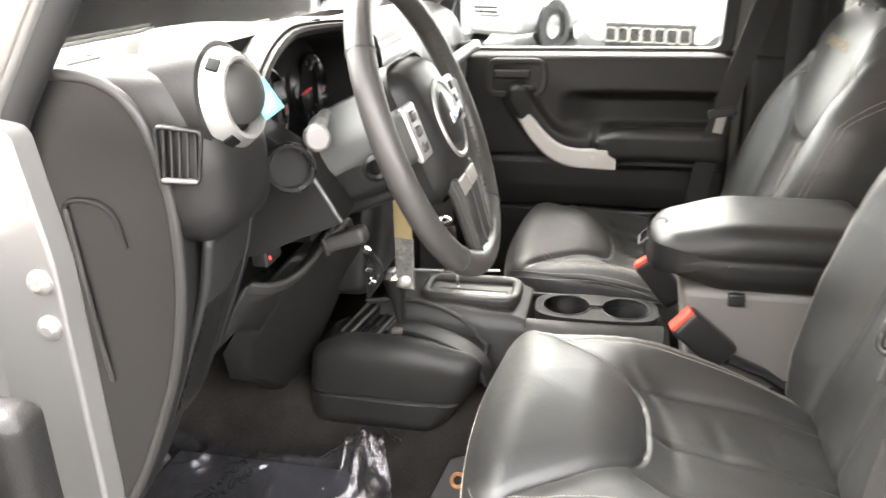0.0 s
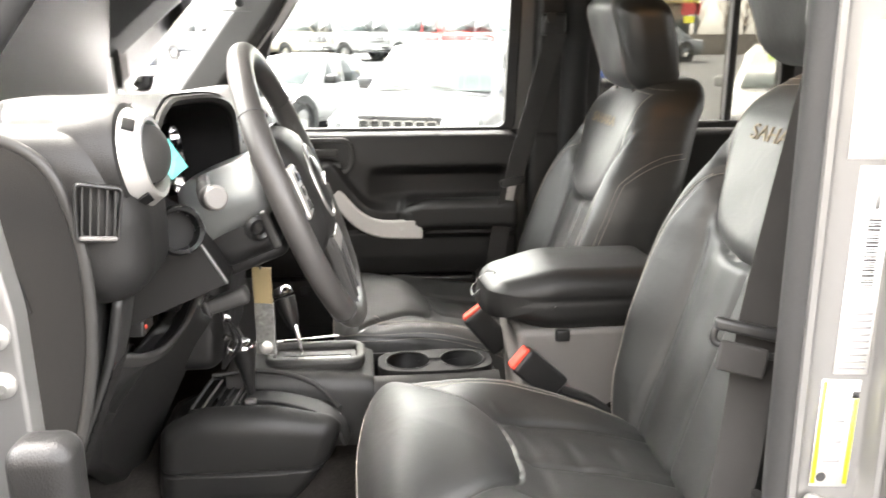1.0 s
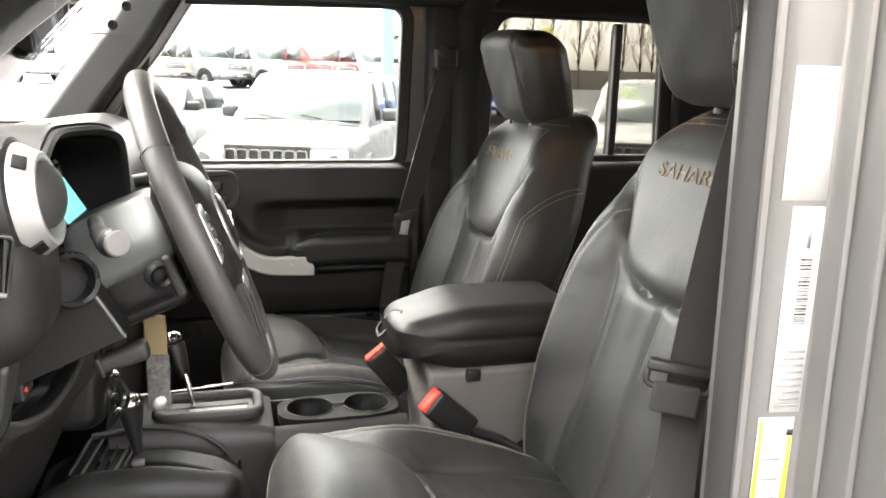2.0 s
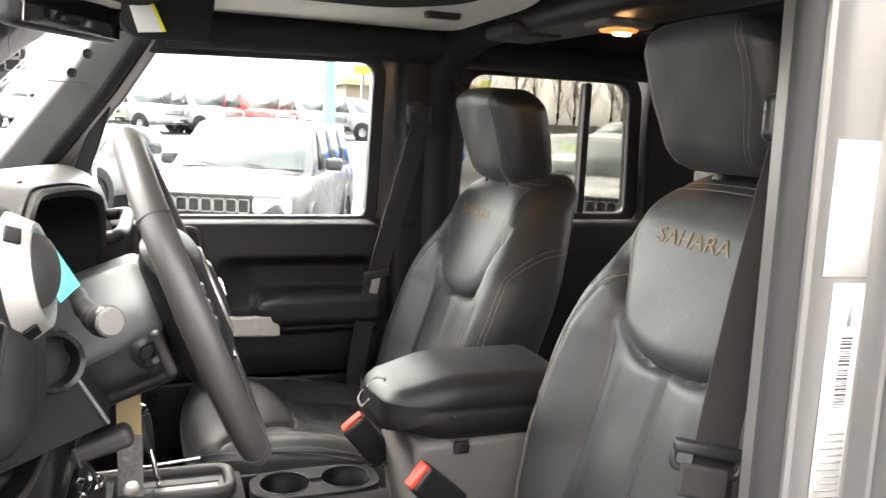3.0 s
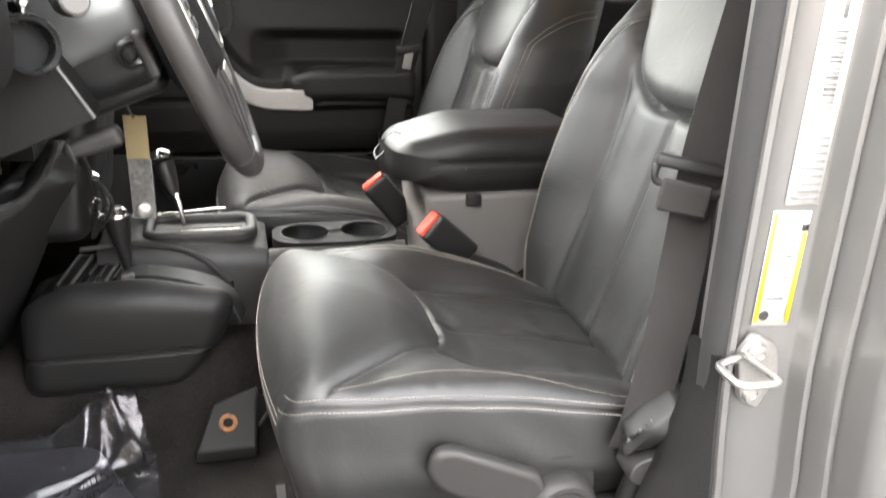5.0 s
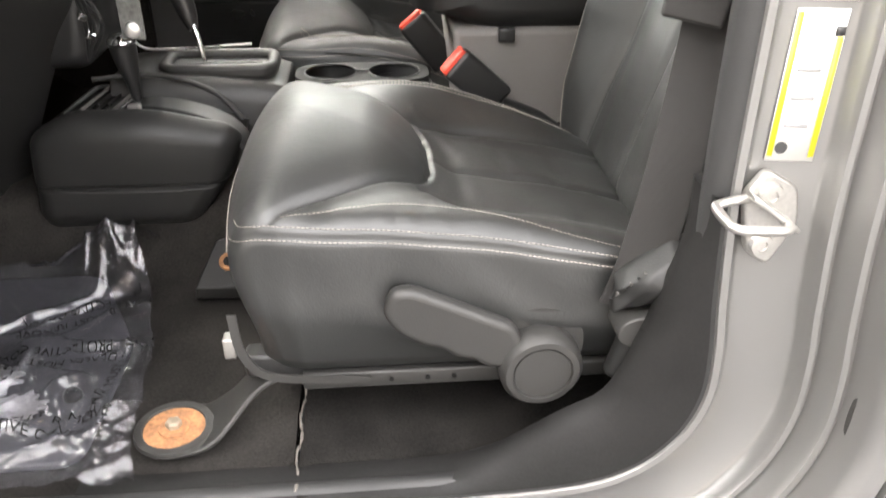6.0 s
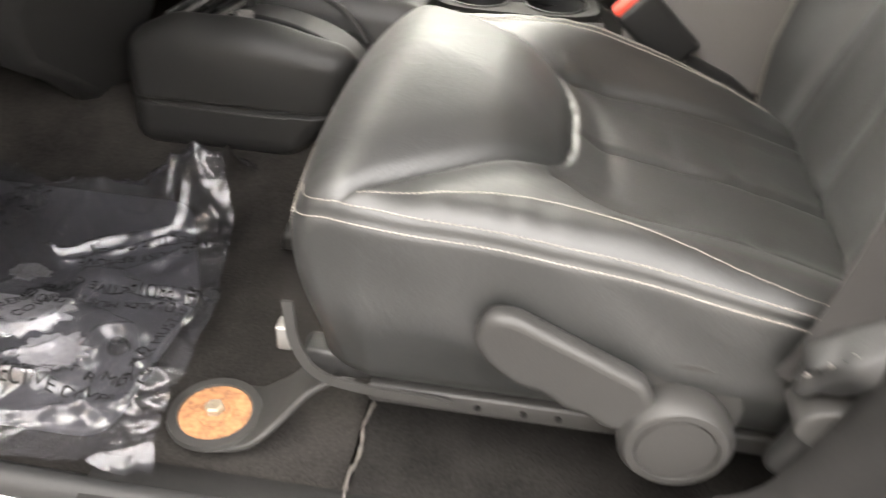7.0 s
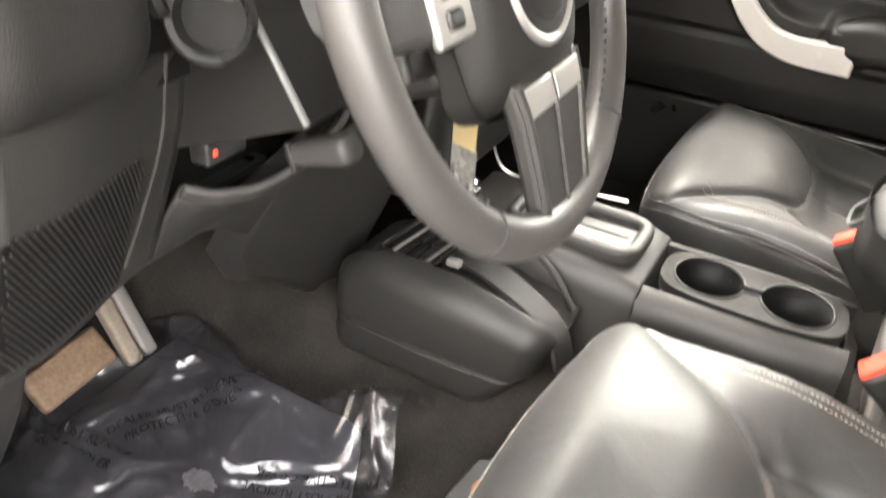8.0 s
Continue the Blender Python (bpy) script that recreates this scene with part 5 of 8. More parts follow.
part("vent_disc", moved(lathe([(0, 0.010), (0.020, 0.0085), (0.029, 0.003), (0.027, 0.0), (0, 0)], 36), RV @ pose(-0.002, 0.004, 0.004, 0, -24, 0)), PLASTIC_GREY, ringv, "grey vent disc")
for a in (128, 232, 50, 310):
    part("ring_window", moved(soft_box(0.0058, 0.0075, 0.0014, 0.0012, (1, 1, 1), 2), RV @ Matrix.Rotation(radians(a), 4, "Z") @ pose(0.0462, 0, 0.0004, 0, 58, 0)), VOID, ringv)
for k in range(3):
    part("vent_fin", moved(box(-0.026, 0.026, -0.018 + 0.016 * k, -0.016 + 0.016 * k, -0.012, 0.0), RV @ pose(0, 0, 0, 0, -24, 0)), PLASTIC_DARK, ringv)
part("film_tab", moved(soft_box(0.017, 0.0115, 0.0006, 0.0005, (4, 3, 1), 1), facing((-0.074, -0.541, 1.310), (0.7, -0.7, 0.2), 118)), CYAN, ringv, "loose cyan protective film tab")
part("dash_top", soft_box(0.125, 0.21, 0.010, 0.008, (6, 8, 1), 3, lambda P: P + np.array([-0.292, -0.365, 1.326])), PLASTIC, dash, "flat black top behind the instruments")
# instrument hood and gauges
def hood_loop(x, grow):
    """Arch of the hood: rounder on the door side, squarer and further back on the other."""
    pts = []
    for k in range(41):
        a = math.pi * (1.12 - 1.24 * k / 40)
        c, sn = math.cos(a), math.sin(a)
        if c > 0:
            c, sn = c ** 0.62, math.copysign(abs(sn) ** 0.70, sn)
        y = -0.345 + (0.140 + grow) * c
        pts.append((x + 0.046 * float(smooth(-0.38, -0.22, np.array(y))) * float(smooth(-0.30, -0.12, np.array(x))), y, 1.258 + (0.088 + grow) * max(sn, -0.5)))
    return pts


hood_loops = [hood_loop(x, g) for x, g in ((-0.112, 0.001), (-0.107, 0.003), (-0.104, 0.008), (-0.107, 0.012), (-0.118, 0.014), (-0.20, 0.014), (-0.30, 0.010))]
part("instrument_hood", rings(hood_loops, False, False), PLASTIC, dash, "arched black instrument hood", solid=0.002)
# near-black skin paints the shade inside the hood
part("hood_shade", rings([hood_loop(x, g) for x, g in ((-0.112, 0.0), (-0.135, -0.004), (-0.20, -0.008))], False, False), VOID, dash, "inside of the hood, blackened for its shade")
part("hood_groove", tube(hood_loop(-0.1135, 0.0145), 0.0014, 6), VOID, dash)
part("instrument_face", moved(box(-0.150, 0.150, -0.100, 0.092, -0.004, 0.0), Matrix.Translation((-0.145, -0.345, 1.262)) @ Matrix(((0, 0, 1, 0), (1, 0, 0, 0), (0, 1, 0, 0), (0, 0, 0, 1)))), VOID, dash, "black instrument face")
for yy, rr in ((-0.412, 0.047), (-0.278, 0.047)):
    gm = facing((-0.140, yy, 1.272), (1, 0, 0.05))
    g = part("gauge", moved(lathe([(rr - 0.004, 0.0), (rr - 0.002, 0.012), (rr, 0.012), (rr + 0.001, 0.0), (rr - 0.004, 0.0)], 36), gm), CHROME, dash, "round gauge with a thin bright rim")
    part("needle", moved(box(-0.0012, 0.0012, -0.006, 0.036, 0.004, 0.006), gm @ Matrix.Rotation(radians(95), 4, "Z")), RED, g, "red gauge needle")
    for k in range(11):
        a = radians(-45 + 27 * k)
        part("tick", moved(box(-0.001, 0.001, 0.031, 0.037, 0.001, 0.002), gm @ Matrix.Rotation(a, 4, "Z")), GREY_INK, g)
part("gauge_display", box(-0.1395, -0.1385, -0.425, -0.398, 1.238, 1.246), GAUGE_GLOW, dash, "small lit green display")
# knee panel, ribbed lower cover, pocket
KNEE = rounded([(-0.205, 1.086), (-0.152, 1.103), (-0.046, 1.146), (-0.088, 1.222), (-0.150, 1.262), (-0.205, 1.262)], 0.006, 3)
part("knee_panel", prism(KNEE, -0.428, -0.380, lambda u, v, d: (u, d - 0.06 * (-0.05 - u), v)), PLASTIC, dash, "flat black knee panel below the column", bevel=0.004)
part("knee_trim", ribbon([(-0.092, -0.432, 1.225), (-0.068, -0.431, 1.185), (-0.047, -0.429, 1.147)], 0.004, 0.006, (0.85, 0, 0.5)), PLASTIC_SHROUD, dash, "pale edge strip of the knee panel", bevel=0.002)
# near-black block paints the shade in the gap under the column
part("column_gap_shade", box(-0.20, -0.13, -0.33, -0.25, 1.08, 1.21), VOID, dash)
low = []
LOWP = [(-0.115, 1.185), (-0.130, 1.12), (-0.158, 1.05), (-0.184, 0.988), (-0.198, 0.966), (-0.235, 0.956), (-0.30, 0.966)]
LOWC = spline([(u, 0, v) for u, v in LOWP], 8)
def inset(y):
    """The cover falls away from the door towards the column."""
    return -0.030 * float(smooth(-0.57, -0.43, np.array(y)))


for y in np.linspace(-0.605, -0.432, 20):
    low.append([(p.x + inset(y), y, p.z) for p in LOWC])
part("lower_cover", rings(low, False, False), PLASTIC_LOW, dash, "dark grey lower cover", solid=-0.008)
LIP = spline([(-0.176, -0.430, 1.056), (-0.160, -0.408, 1.046), (-0.142, -0.375, 1.044), (-0.128, -0.335, 1.056), (-0.120, -0.305, 1.074), (-0.118, -0.286, 1.088)], 6)
front = []
for p in LIP:
    k = float(smooth(-0.37, -0.27, np.array(p.y)))
    foot = Vector((-0.229 - 0.012 * k, p.y, 0.964 - 0.05 * k))
    front.append([p, p.lerp(foot, 0.35) + Vector((-0.004, 0, 0)), p.lerp(foot, 0.7), foot, foot + Vector((-0.03, 0, -0.006)), foot + Vector((-0.09, 0, 0.004))])
part("pocket_front", rings(front, False, False), PLASTIC_LOW, dash, "dark grey front below the open pocket", solid=-0.006)
def cover_x(zz):
    """Depth of the lower cover's face at a height."""
    i = max(1, next(i for i in range(len(LOWC)) if LOWC[i].z <= zz))
    a, b = LOWC[i - 1], LOWC[i]
    return a.x + (b.x - a.x) * (zz - a.z) / (b.z - a.z)


ribs = []
for k in range(46):
    y0 = -0.676 + 0.0048 * k
    run = []
    for j in range(13):
        yy, zz = y0 + 0.072 * j / 12, 1.116 - 0.132 * j / 12
        if -0.6035 < yy < -0.468 - 0.012 * j / 12:
            run.append((cover_x(zz) + inset(yy) + 0.0014, yy, zz))
    if len(run) > 2:
        ribs.append(tube(run, 0.0010, 6))
# near-black sheet laid under the ribs as the shade between them
back_loops = [[(cover_x(zz) + inset(yy) + 0.0009, yy, zz) for zz in np.linspace(1.113, 0.986, 12)] for yy in (-0.604, -0.58, -0.56, -0.54, -0.52, -0.50, -0.48)]
part("rib_gap_shade", rings(back_loops, False, False), VOID, dash)
tagged(part("speaker_ribs", join(*ribs), PLASTIC, dash, "fine slanted ribs over the loudspeaker"), kind="stuff")
part("cover_seam", tube(spline([(cover_x(zz) + inset(yy) + 0.001, yy, zz) for zz, yy in ((1.183, -0.456), (1.12, -0.457), (1.06, -0.463), (1.0, -0.475))], 6), 0.0016, 6), PLASTIC_GREY, dash, "raised edge beside the ribs")
part("kick_panel", box(-0.40, -0.26, -0.628, -0.612, 0.78, 1.12), PLASTIC_GREY, dash, "dark grey kick panel", bevel=0.004)
part("pocket_shelf", ribbon(LIP, 0.018, 0.008, (0.6, 0, 0.8)), PLASTIC_GREY, dash, "curved lip of the open pocket", bevel=0.003)
# dark plate painted as the shade deep in the pocket
part("pocket_shade", box(-0.225, -0.215, -0.432, -0.262, 1.00, 1.12), VOID, dash)
part("pocket_floor", box(-0.222, -0.200, -0.426, -0.300, 1.018, 1.026), PLASTIC_DARK, dash)
part("connector", soft_box(0.010, 0.022, 0.010, 0.003, (1, 2, 1), 2, lambda P: P + np.array([-0.160, -0.400, 1.090])), PLASTIC_DARK, dash, "black diagnostic socket")
part("connector_lock", soft_box(0.002, 0.002, 0.0025, 0.0008, (1, 1, 1), 2, lambda P: P + np.array([-0.150, -0.414, 1.091])), RED, dash, "red locking tab")
part("column_lever", moved(soft_box(0.030, 0.012, 0.010, 0.008, (4, 3, 2), 4, lambda P: P * np.stack([np.ones(len(P)), 1 + 4 * P[:, 0], 1 + 6 * P[:, 0]], 1)), pose(-0.056, -0.402, 1.116, 0, -18, 4)), PLASTIC_GREY, dash, "grey tilt lever of the column")
part("lever_slot", moved(soft_box(0.002, 0.0122, 0.011, 0.001, (1, 1, 1), 2), pose(-0.077, -0.403, 1.109, 0, -18, 4)), PLASTIC_DARK, dash)
# footwell side panel of the tunnel (driver) sloping down
FW = [(-0.270, -0.285, 0.880), (-0.282, -0.250, 0.815), (-0.288, -0.175, 0.765), (-0.286, -0.120, 0.715), (-0.280, -0.066, 0.696), (-0.225, -0.075, 0.815), (-0.165, -0.100, 0.930), (-0.125, -0.125, 1.000), (-0.115, -0.200, 1.075), (-0.135, -0.300, 1.050), (-0.185, -0.310, 1.000)]
tun = rings([[(x + d, y + 0.4 * d, z) for x, y, z in FW] for d in (0.0, -0.035)])
part("tunnel_panel", tun, PLASTIC_LOW, dash, "black side panel of the footwell", bevel=0.008, segs=4)
# centre stack and passenger part
part("centre_fascia", soft_box(0.055, 0.125, 0.20, 0.03, (6, 10, 10), 5, lambda P: np.stack([P[:, 0] - 0.150 - 0.22 * np.minimum(P[:, 2], 0) * -1 * 0.6, P[:, 1], P[:, 2] + 1.10], 1)), PLASTIC_DARK, dash, "black centre stack")
part("glove_box", soft_box(0.06, 0.19, 0.095, 0.03, (4, 8, 6), 5, lambda P: P + np.array([-0.165, 0.37, 1.135])), PLASTIC, dash, "black glove box lid")
for k in range(4):
    part("control_knob", moved(lathe([(0, 0.022), (0.017, 0.021), (0.019, 0.016), (0.021, 0), (0, 0)], 24), facing((-0.100, -0.075 + 0.05 * k, 1.10), (1, 0, 0.1))), PLASTIC_GREY, dash)
part("grab_handle", tube(spline([(-0.095, 0.20, 1.225), (-0.060, 0.215, 1.232), (-0.055, 0.37, 1.236), (-0.060, 0.52, 1.232), (-0.095, 0.54, 1.225)], 6), 0.012, 12), PLASTIC, dash, "black grab handle above the glove box")
part("dash_seam", tube([(-0.30, -0.52 + 0.5 * k / 10, 1.3365) for k in range(11)], 0.002, 6), INK, dash)
part("defrost_vent", box(-0.335, -0.325, -0.45, -0.40, 1.318, 1.338), PLASTIC_DARK, dash, bevel=0.003)

# ---- steering wheel and column ----
WC, WA, WR = Vector((0.0355, -0.313, 1.239)), 0.371, 0.178
WN = Vector((math.cos(WA), 0, math.sin(WA)))
WM = Matrix.Translation(WC) @ Matrix(((0, -math.sin(WA), WN.x, 0), (1, 0, 0, 0), (0, math.cos(WA), WN.z, 0), (0, 0, 0, 1)))
wheel = thing("steering_wheel", tuple(WC), "black leather steering wheel with silver spokes and a round hub", "steering wheel")
rim = part("rim", moved(tube([(WR * math.cos(2 * math.pi * k / 96), WR * math.sin(2 * math.pi * k / 96), 0) for k in range(96)], 0.0165, 20, flat=0.92, loop=True), WM), material("wheel_leather", (0.038, 0.036, 0.034), 0.42, grain=900, bump=0.25, vary=0.12, pebble=700, rough_vary=0.06), wheel, "worn black leather rim")
for a in (38, 142, 232, 308):
    c = Vector((WR * math.cos(radians(a)), WR * math.sin(radians(a)), 0))
    part("rim_seam", moved(lathe([(0.0160, -0.0009), (0.0170, -0.0009), (0.0170, 0.0009), (0.0160, 0.0009), (0.0160, -0.0009)], 24), WM @ facing(c, (-math.sin(radians(a)), math.cos(radians(a)), 0))), INK, rim)
grip = []
for s in (-1, 1):
    for k in range(26):
        a = radians(90 - s * (62 + 3.1 * k)) if s > 0 else radians(90 + (62 + 3.1 * k))
        c = Vector(((WR - 0.0160) * math.cos(a), (WR - 0.0160) * math.sin(a), 0.004))
        grip.append(moved(soft_box(0.0012, 0.0035, 0.0012, 0.0008, (1, 1, 1), 2), WM @ Matrix.Translation(c) @ Matrix.Rotation(a + radians(90), 4, "Z")))
tagged(part("rim_lacing", join(*grip), PLASTIC_GREY, rim, "laced inner seam"), kind="stuff")


def hub_shape(P):
    x, y, z = P.T.copy()
    z = z - 2.0 * (x * x + y * y) * (z > 0)
    x = x * (1 - 1.3 * np.maximum(0, -y - 0.01))
    return np.stack([x, y, z], 1)


hub = part("hub", moved(soft_box(0.086, 0.086, 0.032, 0.030, (14, 14, 3), 7, hub_shape), WM @ pose(0, 0.0, -0.004)), PLASTIC, wheel, "padded round black hub")
part("hub_ring", moved(tube([(0.047 * math.cos(2 * math.pi * k / 48), 0.047 * math.sin(2 * math.pi * k / 48), 0) for k in range(48)], 0.0036, 10, loop=True), WM @ pose(0, 0.0, 0.0225)), SILVER, hub, "satin silver hub ring")
part("hub_dish", moved(lathe([(0, 0.004), (0.030, 0.003), (0.034, 0.0), (0.034, -0.006), (0, -0.006)], 36), WM @ pose(0, 0, 0.0262)), PLASTIC_DARK, hub, "dark round centre")
part("hub_badge", moved(soft_box(0.020, 0.0065, 0.002, 0.0015, (2, 1, 1), 2), WM @ pose(0, 0.0, 0.0312)), CHROME, hub, "plain chrome badge shape")
for s in (-1, 1):
    sp = part("side_spoke", moved(soft_box(0.055, 0.030, 0.013, 0.010, (6, 4, 2), 4, lambda P, q=s: np.stack([P[:, 0], P[:, 1] * (1 - 0.25 * (q * P[:, 0] > 0) * np.abs(P[:, 0]) / 0.055), P[:, 2]], 1)), WM @ pose(s * 0.112, 0.010, -0.004)), PLASTIC_GREY, wheel, "grey side spoke with buttons")
    part("spoke_trim", moved(soft_box(0.022, 0.032, 0.004, 0.004, (4, 4, 1), 3), WM @ pose(s * 0.100, 0.010, 0.009)), SILVER, sp, "silver button surround")
    for k in range(3):
        part("button", moved(soft_box(0.009, 0.006, 0.004, 0.003, (2, 2, 1), 3), WM @ pose(s * 0.102, 0.028 - 0.018 * k, 0.012)), PLASTIC_DARK, sp)
SPOKE = spline([(0.0, -0.060, 0.006), (0.0, -0.090, 0.007), (0.0, -0.125, 0.004), (0.0, -0.168, 0.0)], 6)
low_spoke = part("lower_spoke", moved(ribbon(SPOKE, [0.112 - 0.0016 * k for k in range(len(SPOKE))], 0.015, (1, 0, 0)), WM), PLASTIC_GREY, wheel, "broad black lower spoke", bevel=0.005)
for s in (-1, 1):
    part("spoke_inlay", moved(ribbon([p + Vector((s * 0.0255, 0, 0.0088)) for p in SPOKE[2:7]], 0.046, 0.003, (1, 0, 0)), WM), SILVER, low_spoke, "satin silver spoke inlay", bevel=0.001)
    part("spoke_ridge", moved(tube([p + Vector((s * (0.050 - 0.0008 * k), 0, 0.007)) for k, p in enumerate(SPOKE[1:])], 0.0042, 8), WM), PLASTIC_GREY, low_spoke)
part("spoke_groove", moved(tube([p + Vector((0, 0, 0.0080)) for p in SPOKE[2:]], 0.0022, 6), WM), PLASTIC_DARK, low_spoke)

column = thing("steering_column", (-0.05, -0.325, 1.22), "black steering column shroud with stalks", "steering column")
part("shroud", moved(soft_box(0.066, 0.050, 0.062, 0.028, (8, 8, 8), 5, lambda P: np.stack([P[:, 0] * (1 - 0.9 * np.maximum(0, -P[:, 2] * 1.0)), P[:, 1] * (1 - 0.9 * np.maximum(0, -P[:, 2])), P[:, 2]], 1)), WM @ pose(0, -0.004, -0.098)), PLASTIC_DARK, column, "black column shroud", angle=60)
part("shroud_neck", moved(lathe([(0.050, -0.06), (0.055, -0.03), (0.048, 0.0), (0.040, 0.012), (0, 0.012)], 32), WM @ pose(0, 0, -0.035)), PLASTIC, column)
def crown(P):
    x, y, z = P.T.copy()
    x = x * (1 - 0.50 * smooth(-0.01, 0.040, y))
    y = y - 0.10 * np.maximum(0, -z - 0.01)
    return np.stack([x, y, z], 1)


# shroud's base grey is raised to carry the sky reflection on it
part("upper_shroud", moved(soft_box(0.074, 0.038, 0.054, 0.016, (10, 8, 6), 5, crown), WM @ pose(0, 0.028, -0.088)), PLASTIC_SHROUD, column, "smooth upper shroud, its grey raised for reflected sky", angle=60)
part("lower_shroud", moved(soft_box(0.044, 0.020, 0.050, 0.016, (6, 4, 6), 4), WM @ pose(0.0, -0.048, -0.090)), PLASTIC_DARK, column)
part("cruise_switch", moved(soft_box(0.006, 0.006, 0.025, 0.005, (2, 2, 6), 4), pose(0.002, -0.398, 1.203, 0, -20, 0)), PLASTIC_GREY, column, "grey paddle switch")
part("ignition_lock", moved(lathe([(0.008, 0), (0.015, 0.0), (0.016, 0.010), (0.012, 0.014), (0.008, 0.010), (0.008, 0)], 24), facing((-0.015, -0.392, 1.205), (0.4, -1, 0))), PLASTIC_DARK, column, "ignition lock ring")
stalk = part("indicator_stalk", tube(spline([(-0.075, -0.385, 1.262), (-0.066, -0.425, 1.258), (-0.054, -0.465, 1.258), (-0.046, -0.488, 1.260)], 5), [0.008] * 5 + [0.0095] * 5 + [0.012] * 6, 16), PLASTIC, column, "black indicator stalk")
part("stalk_grip", moved(lathe([(0, 0.0215), (0.0152, 0.0215), (0.0162, 0.019), (0.0165, 0.004), (0.014, 0), (0, 0)], 32), facing((-0.049, -0.482, 1.260), (0.45, -0.88, 0.12)) @ Matrix.Scale(0.86, 4)), PLASTIC_DARK, stalk, "black turning grip")
part("stalk_cap", moved(lathe([(0, 0.026), (0.0125, 0.0255), (0.0145, 0.0235), (0.0145, 0.020), (0, 0.020)], 32), facing((-0.049, -0.482, 1.260), (0.45, -0.88, 0.12)) @ Matrix.Scale(0.86, 4)), PLASTIC_BOX, stalk, "grey turning end cap")
part("stalk_ring", moved(lathe([(0.017, -0.010), (0.019, 0.0), (0.022, 0.006), (0.020, 0.010), (0.017, 0.008), (0.0165, -0.010), (0.017, -0.010)], 36), facing((-0.092, -0.460, 1.219), (0.50, -0.82, 0.20)) @ Matrix.Scale(1.30, 4)), PLASTIC_DARK, column, "black switch bezel")
# bowl floor coloured near-black to stand in for its shade
part("switch_bowl", moved(lathe([(0, -0.008), (0.017, -0.007), (0.017, -0.010), (0, -0.010)], 30), facing((-0.092, -0.460, 1.219), (0.50, -0.82, 0.20)) @ Matrix.Scale(1.30, 4)), VOID, column)

# hanging tag in a clear sleeve below the column
tag = thing("hanging_tag", (-0.036, -0.21, 1.10), "tan card tag in a clear plastic sleeve hanging below the column", "tag")
part("card", moved(soft_box(0.0145, 0.0015, 0.028, 0.001, (2, 1, 3), 2), pose(-0.037, -0.21, 1.075, 0, 0, -14)), TAN, tag, "tan card with a punched hole")
part("sleeve", moved(soft_box(0.0150, 0.002, 0.040, 0.001, (2, 1, 4), 2), pose(-0.036, -0.211, 1.008, 0, 0, -14)), material("cloudy_sleeve", (0.16, 0.16, 0.15), 0.25, grain=200, bump=0.2, vary=0.4, patch=25), tag, "clear plastic sleeve")
part("clip", moved(lathe([(0, 0), (0.010, 0), (0.010, 0.004), (0.007, 0.006), (0, 0.006)], 24), facing((-0.036, -0.213, 0.980), (0.2, -1, 0.1))), STEEL, tag, "steel disc at the end")
part("cord", tube(spline([(-0.04, -0.24, 1.15), (-0.042, -0.225, 1.12), (-0.038, -0.21, 1.10)], 4), 0.0015, 6), PLASTIC_BOX, tag)
wires = thing("wiring", (-0.10, -0.20, 1.05), "loose black wires with bright clips below the column", "wires")
for k in range(3):
    part("wire", tube(spline([(-0.10 - 0.006 * k, -0.24, 1.07), (-0.092, -0.22 + 0.01 * k, 1.02), (-0.098 + 0.01 * k, -0.19, 0.98), (-0.11, -0.17, 0.93)], 5), 0.003, 7), PLASTIC_DARK, wires)
for p in ((-0.090, -0.222, 1.03), (-0.094, -0.208, 0.995), (-0.092, -0.20, 0.97)):
    part("wire_clip", moved(soft_box(0.005, 0.004, 0.004, 0.001, (1, 1, 1), 2), pose(*p, 20, 30, 40)), CHROME, wires)

# ---- centre console ----
console = thing("centre_console", (0.15, 0, 0.64), "black centre console with cup holders and gear selector surround", "console")


def console_loop(x, wide, top, low):
    c = 0.018
    return [(x, c - wide, low), (x, c - wide + 0.004, top - 0.03), (x, c - wide + 0.012, top - 0.008), (x, c - wide + 0.022, top), (x, c + wide - 0.022, top), (x, c + wide - 0.012, top - 0.008), (x, c + wide - 0.004, top - 0.03), (x, c + wide, low)]


loops = []
for x, wide, top in ((-0.13, 0.085, 0.868), (-0.09, 0.088, 0.872), (0.0, 0.090, 0.868), (0.10, 0.088, 0.858), (0.124, 0.086, 0.850), (0.128, 0.085, 0.778), (0.20, 0.082, 0.776), (0.30, 0.080, 0.774), (0.344, 0.074, 0.774), (0.347, 0.074, 0.824), (0.365, 0.060, 0.80), (0.375, 0.05, 0.72)):
    loops.append(console_loop(x, wide, top, 0.64))
part("console_body", rings(loops), PLASTIC_GREY, console, "black grained console body", angle=50, bevel=0.006)
skirt = []
for k in range(25):
    x = 0.118 + 0.232 * k / 24
    e = float(smooth(0.26, 0.36, np.array(x)))
    skirt.append([(x, 0.018 + q * (0.084 - 0.012 * e), zz) for q, zz in ((-1.0, 0.66), (-0.97, 0.815), (-0.90, 0.838), (-0.62, 0.846), (-0.62, 0.838), (-0.82, 0.80), (-0.88, 0.66))])
for q in (1, -1):
    part("console_side", rings([[(x, 0.018 + q * (y - 0.018), z) for x, y, z in l] for l in skirt]), PLASTIC_GREY, console, "rounded side beside the cup holders", angle=60)
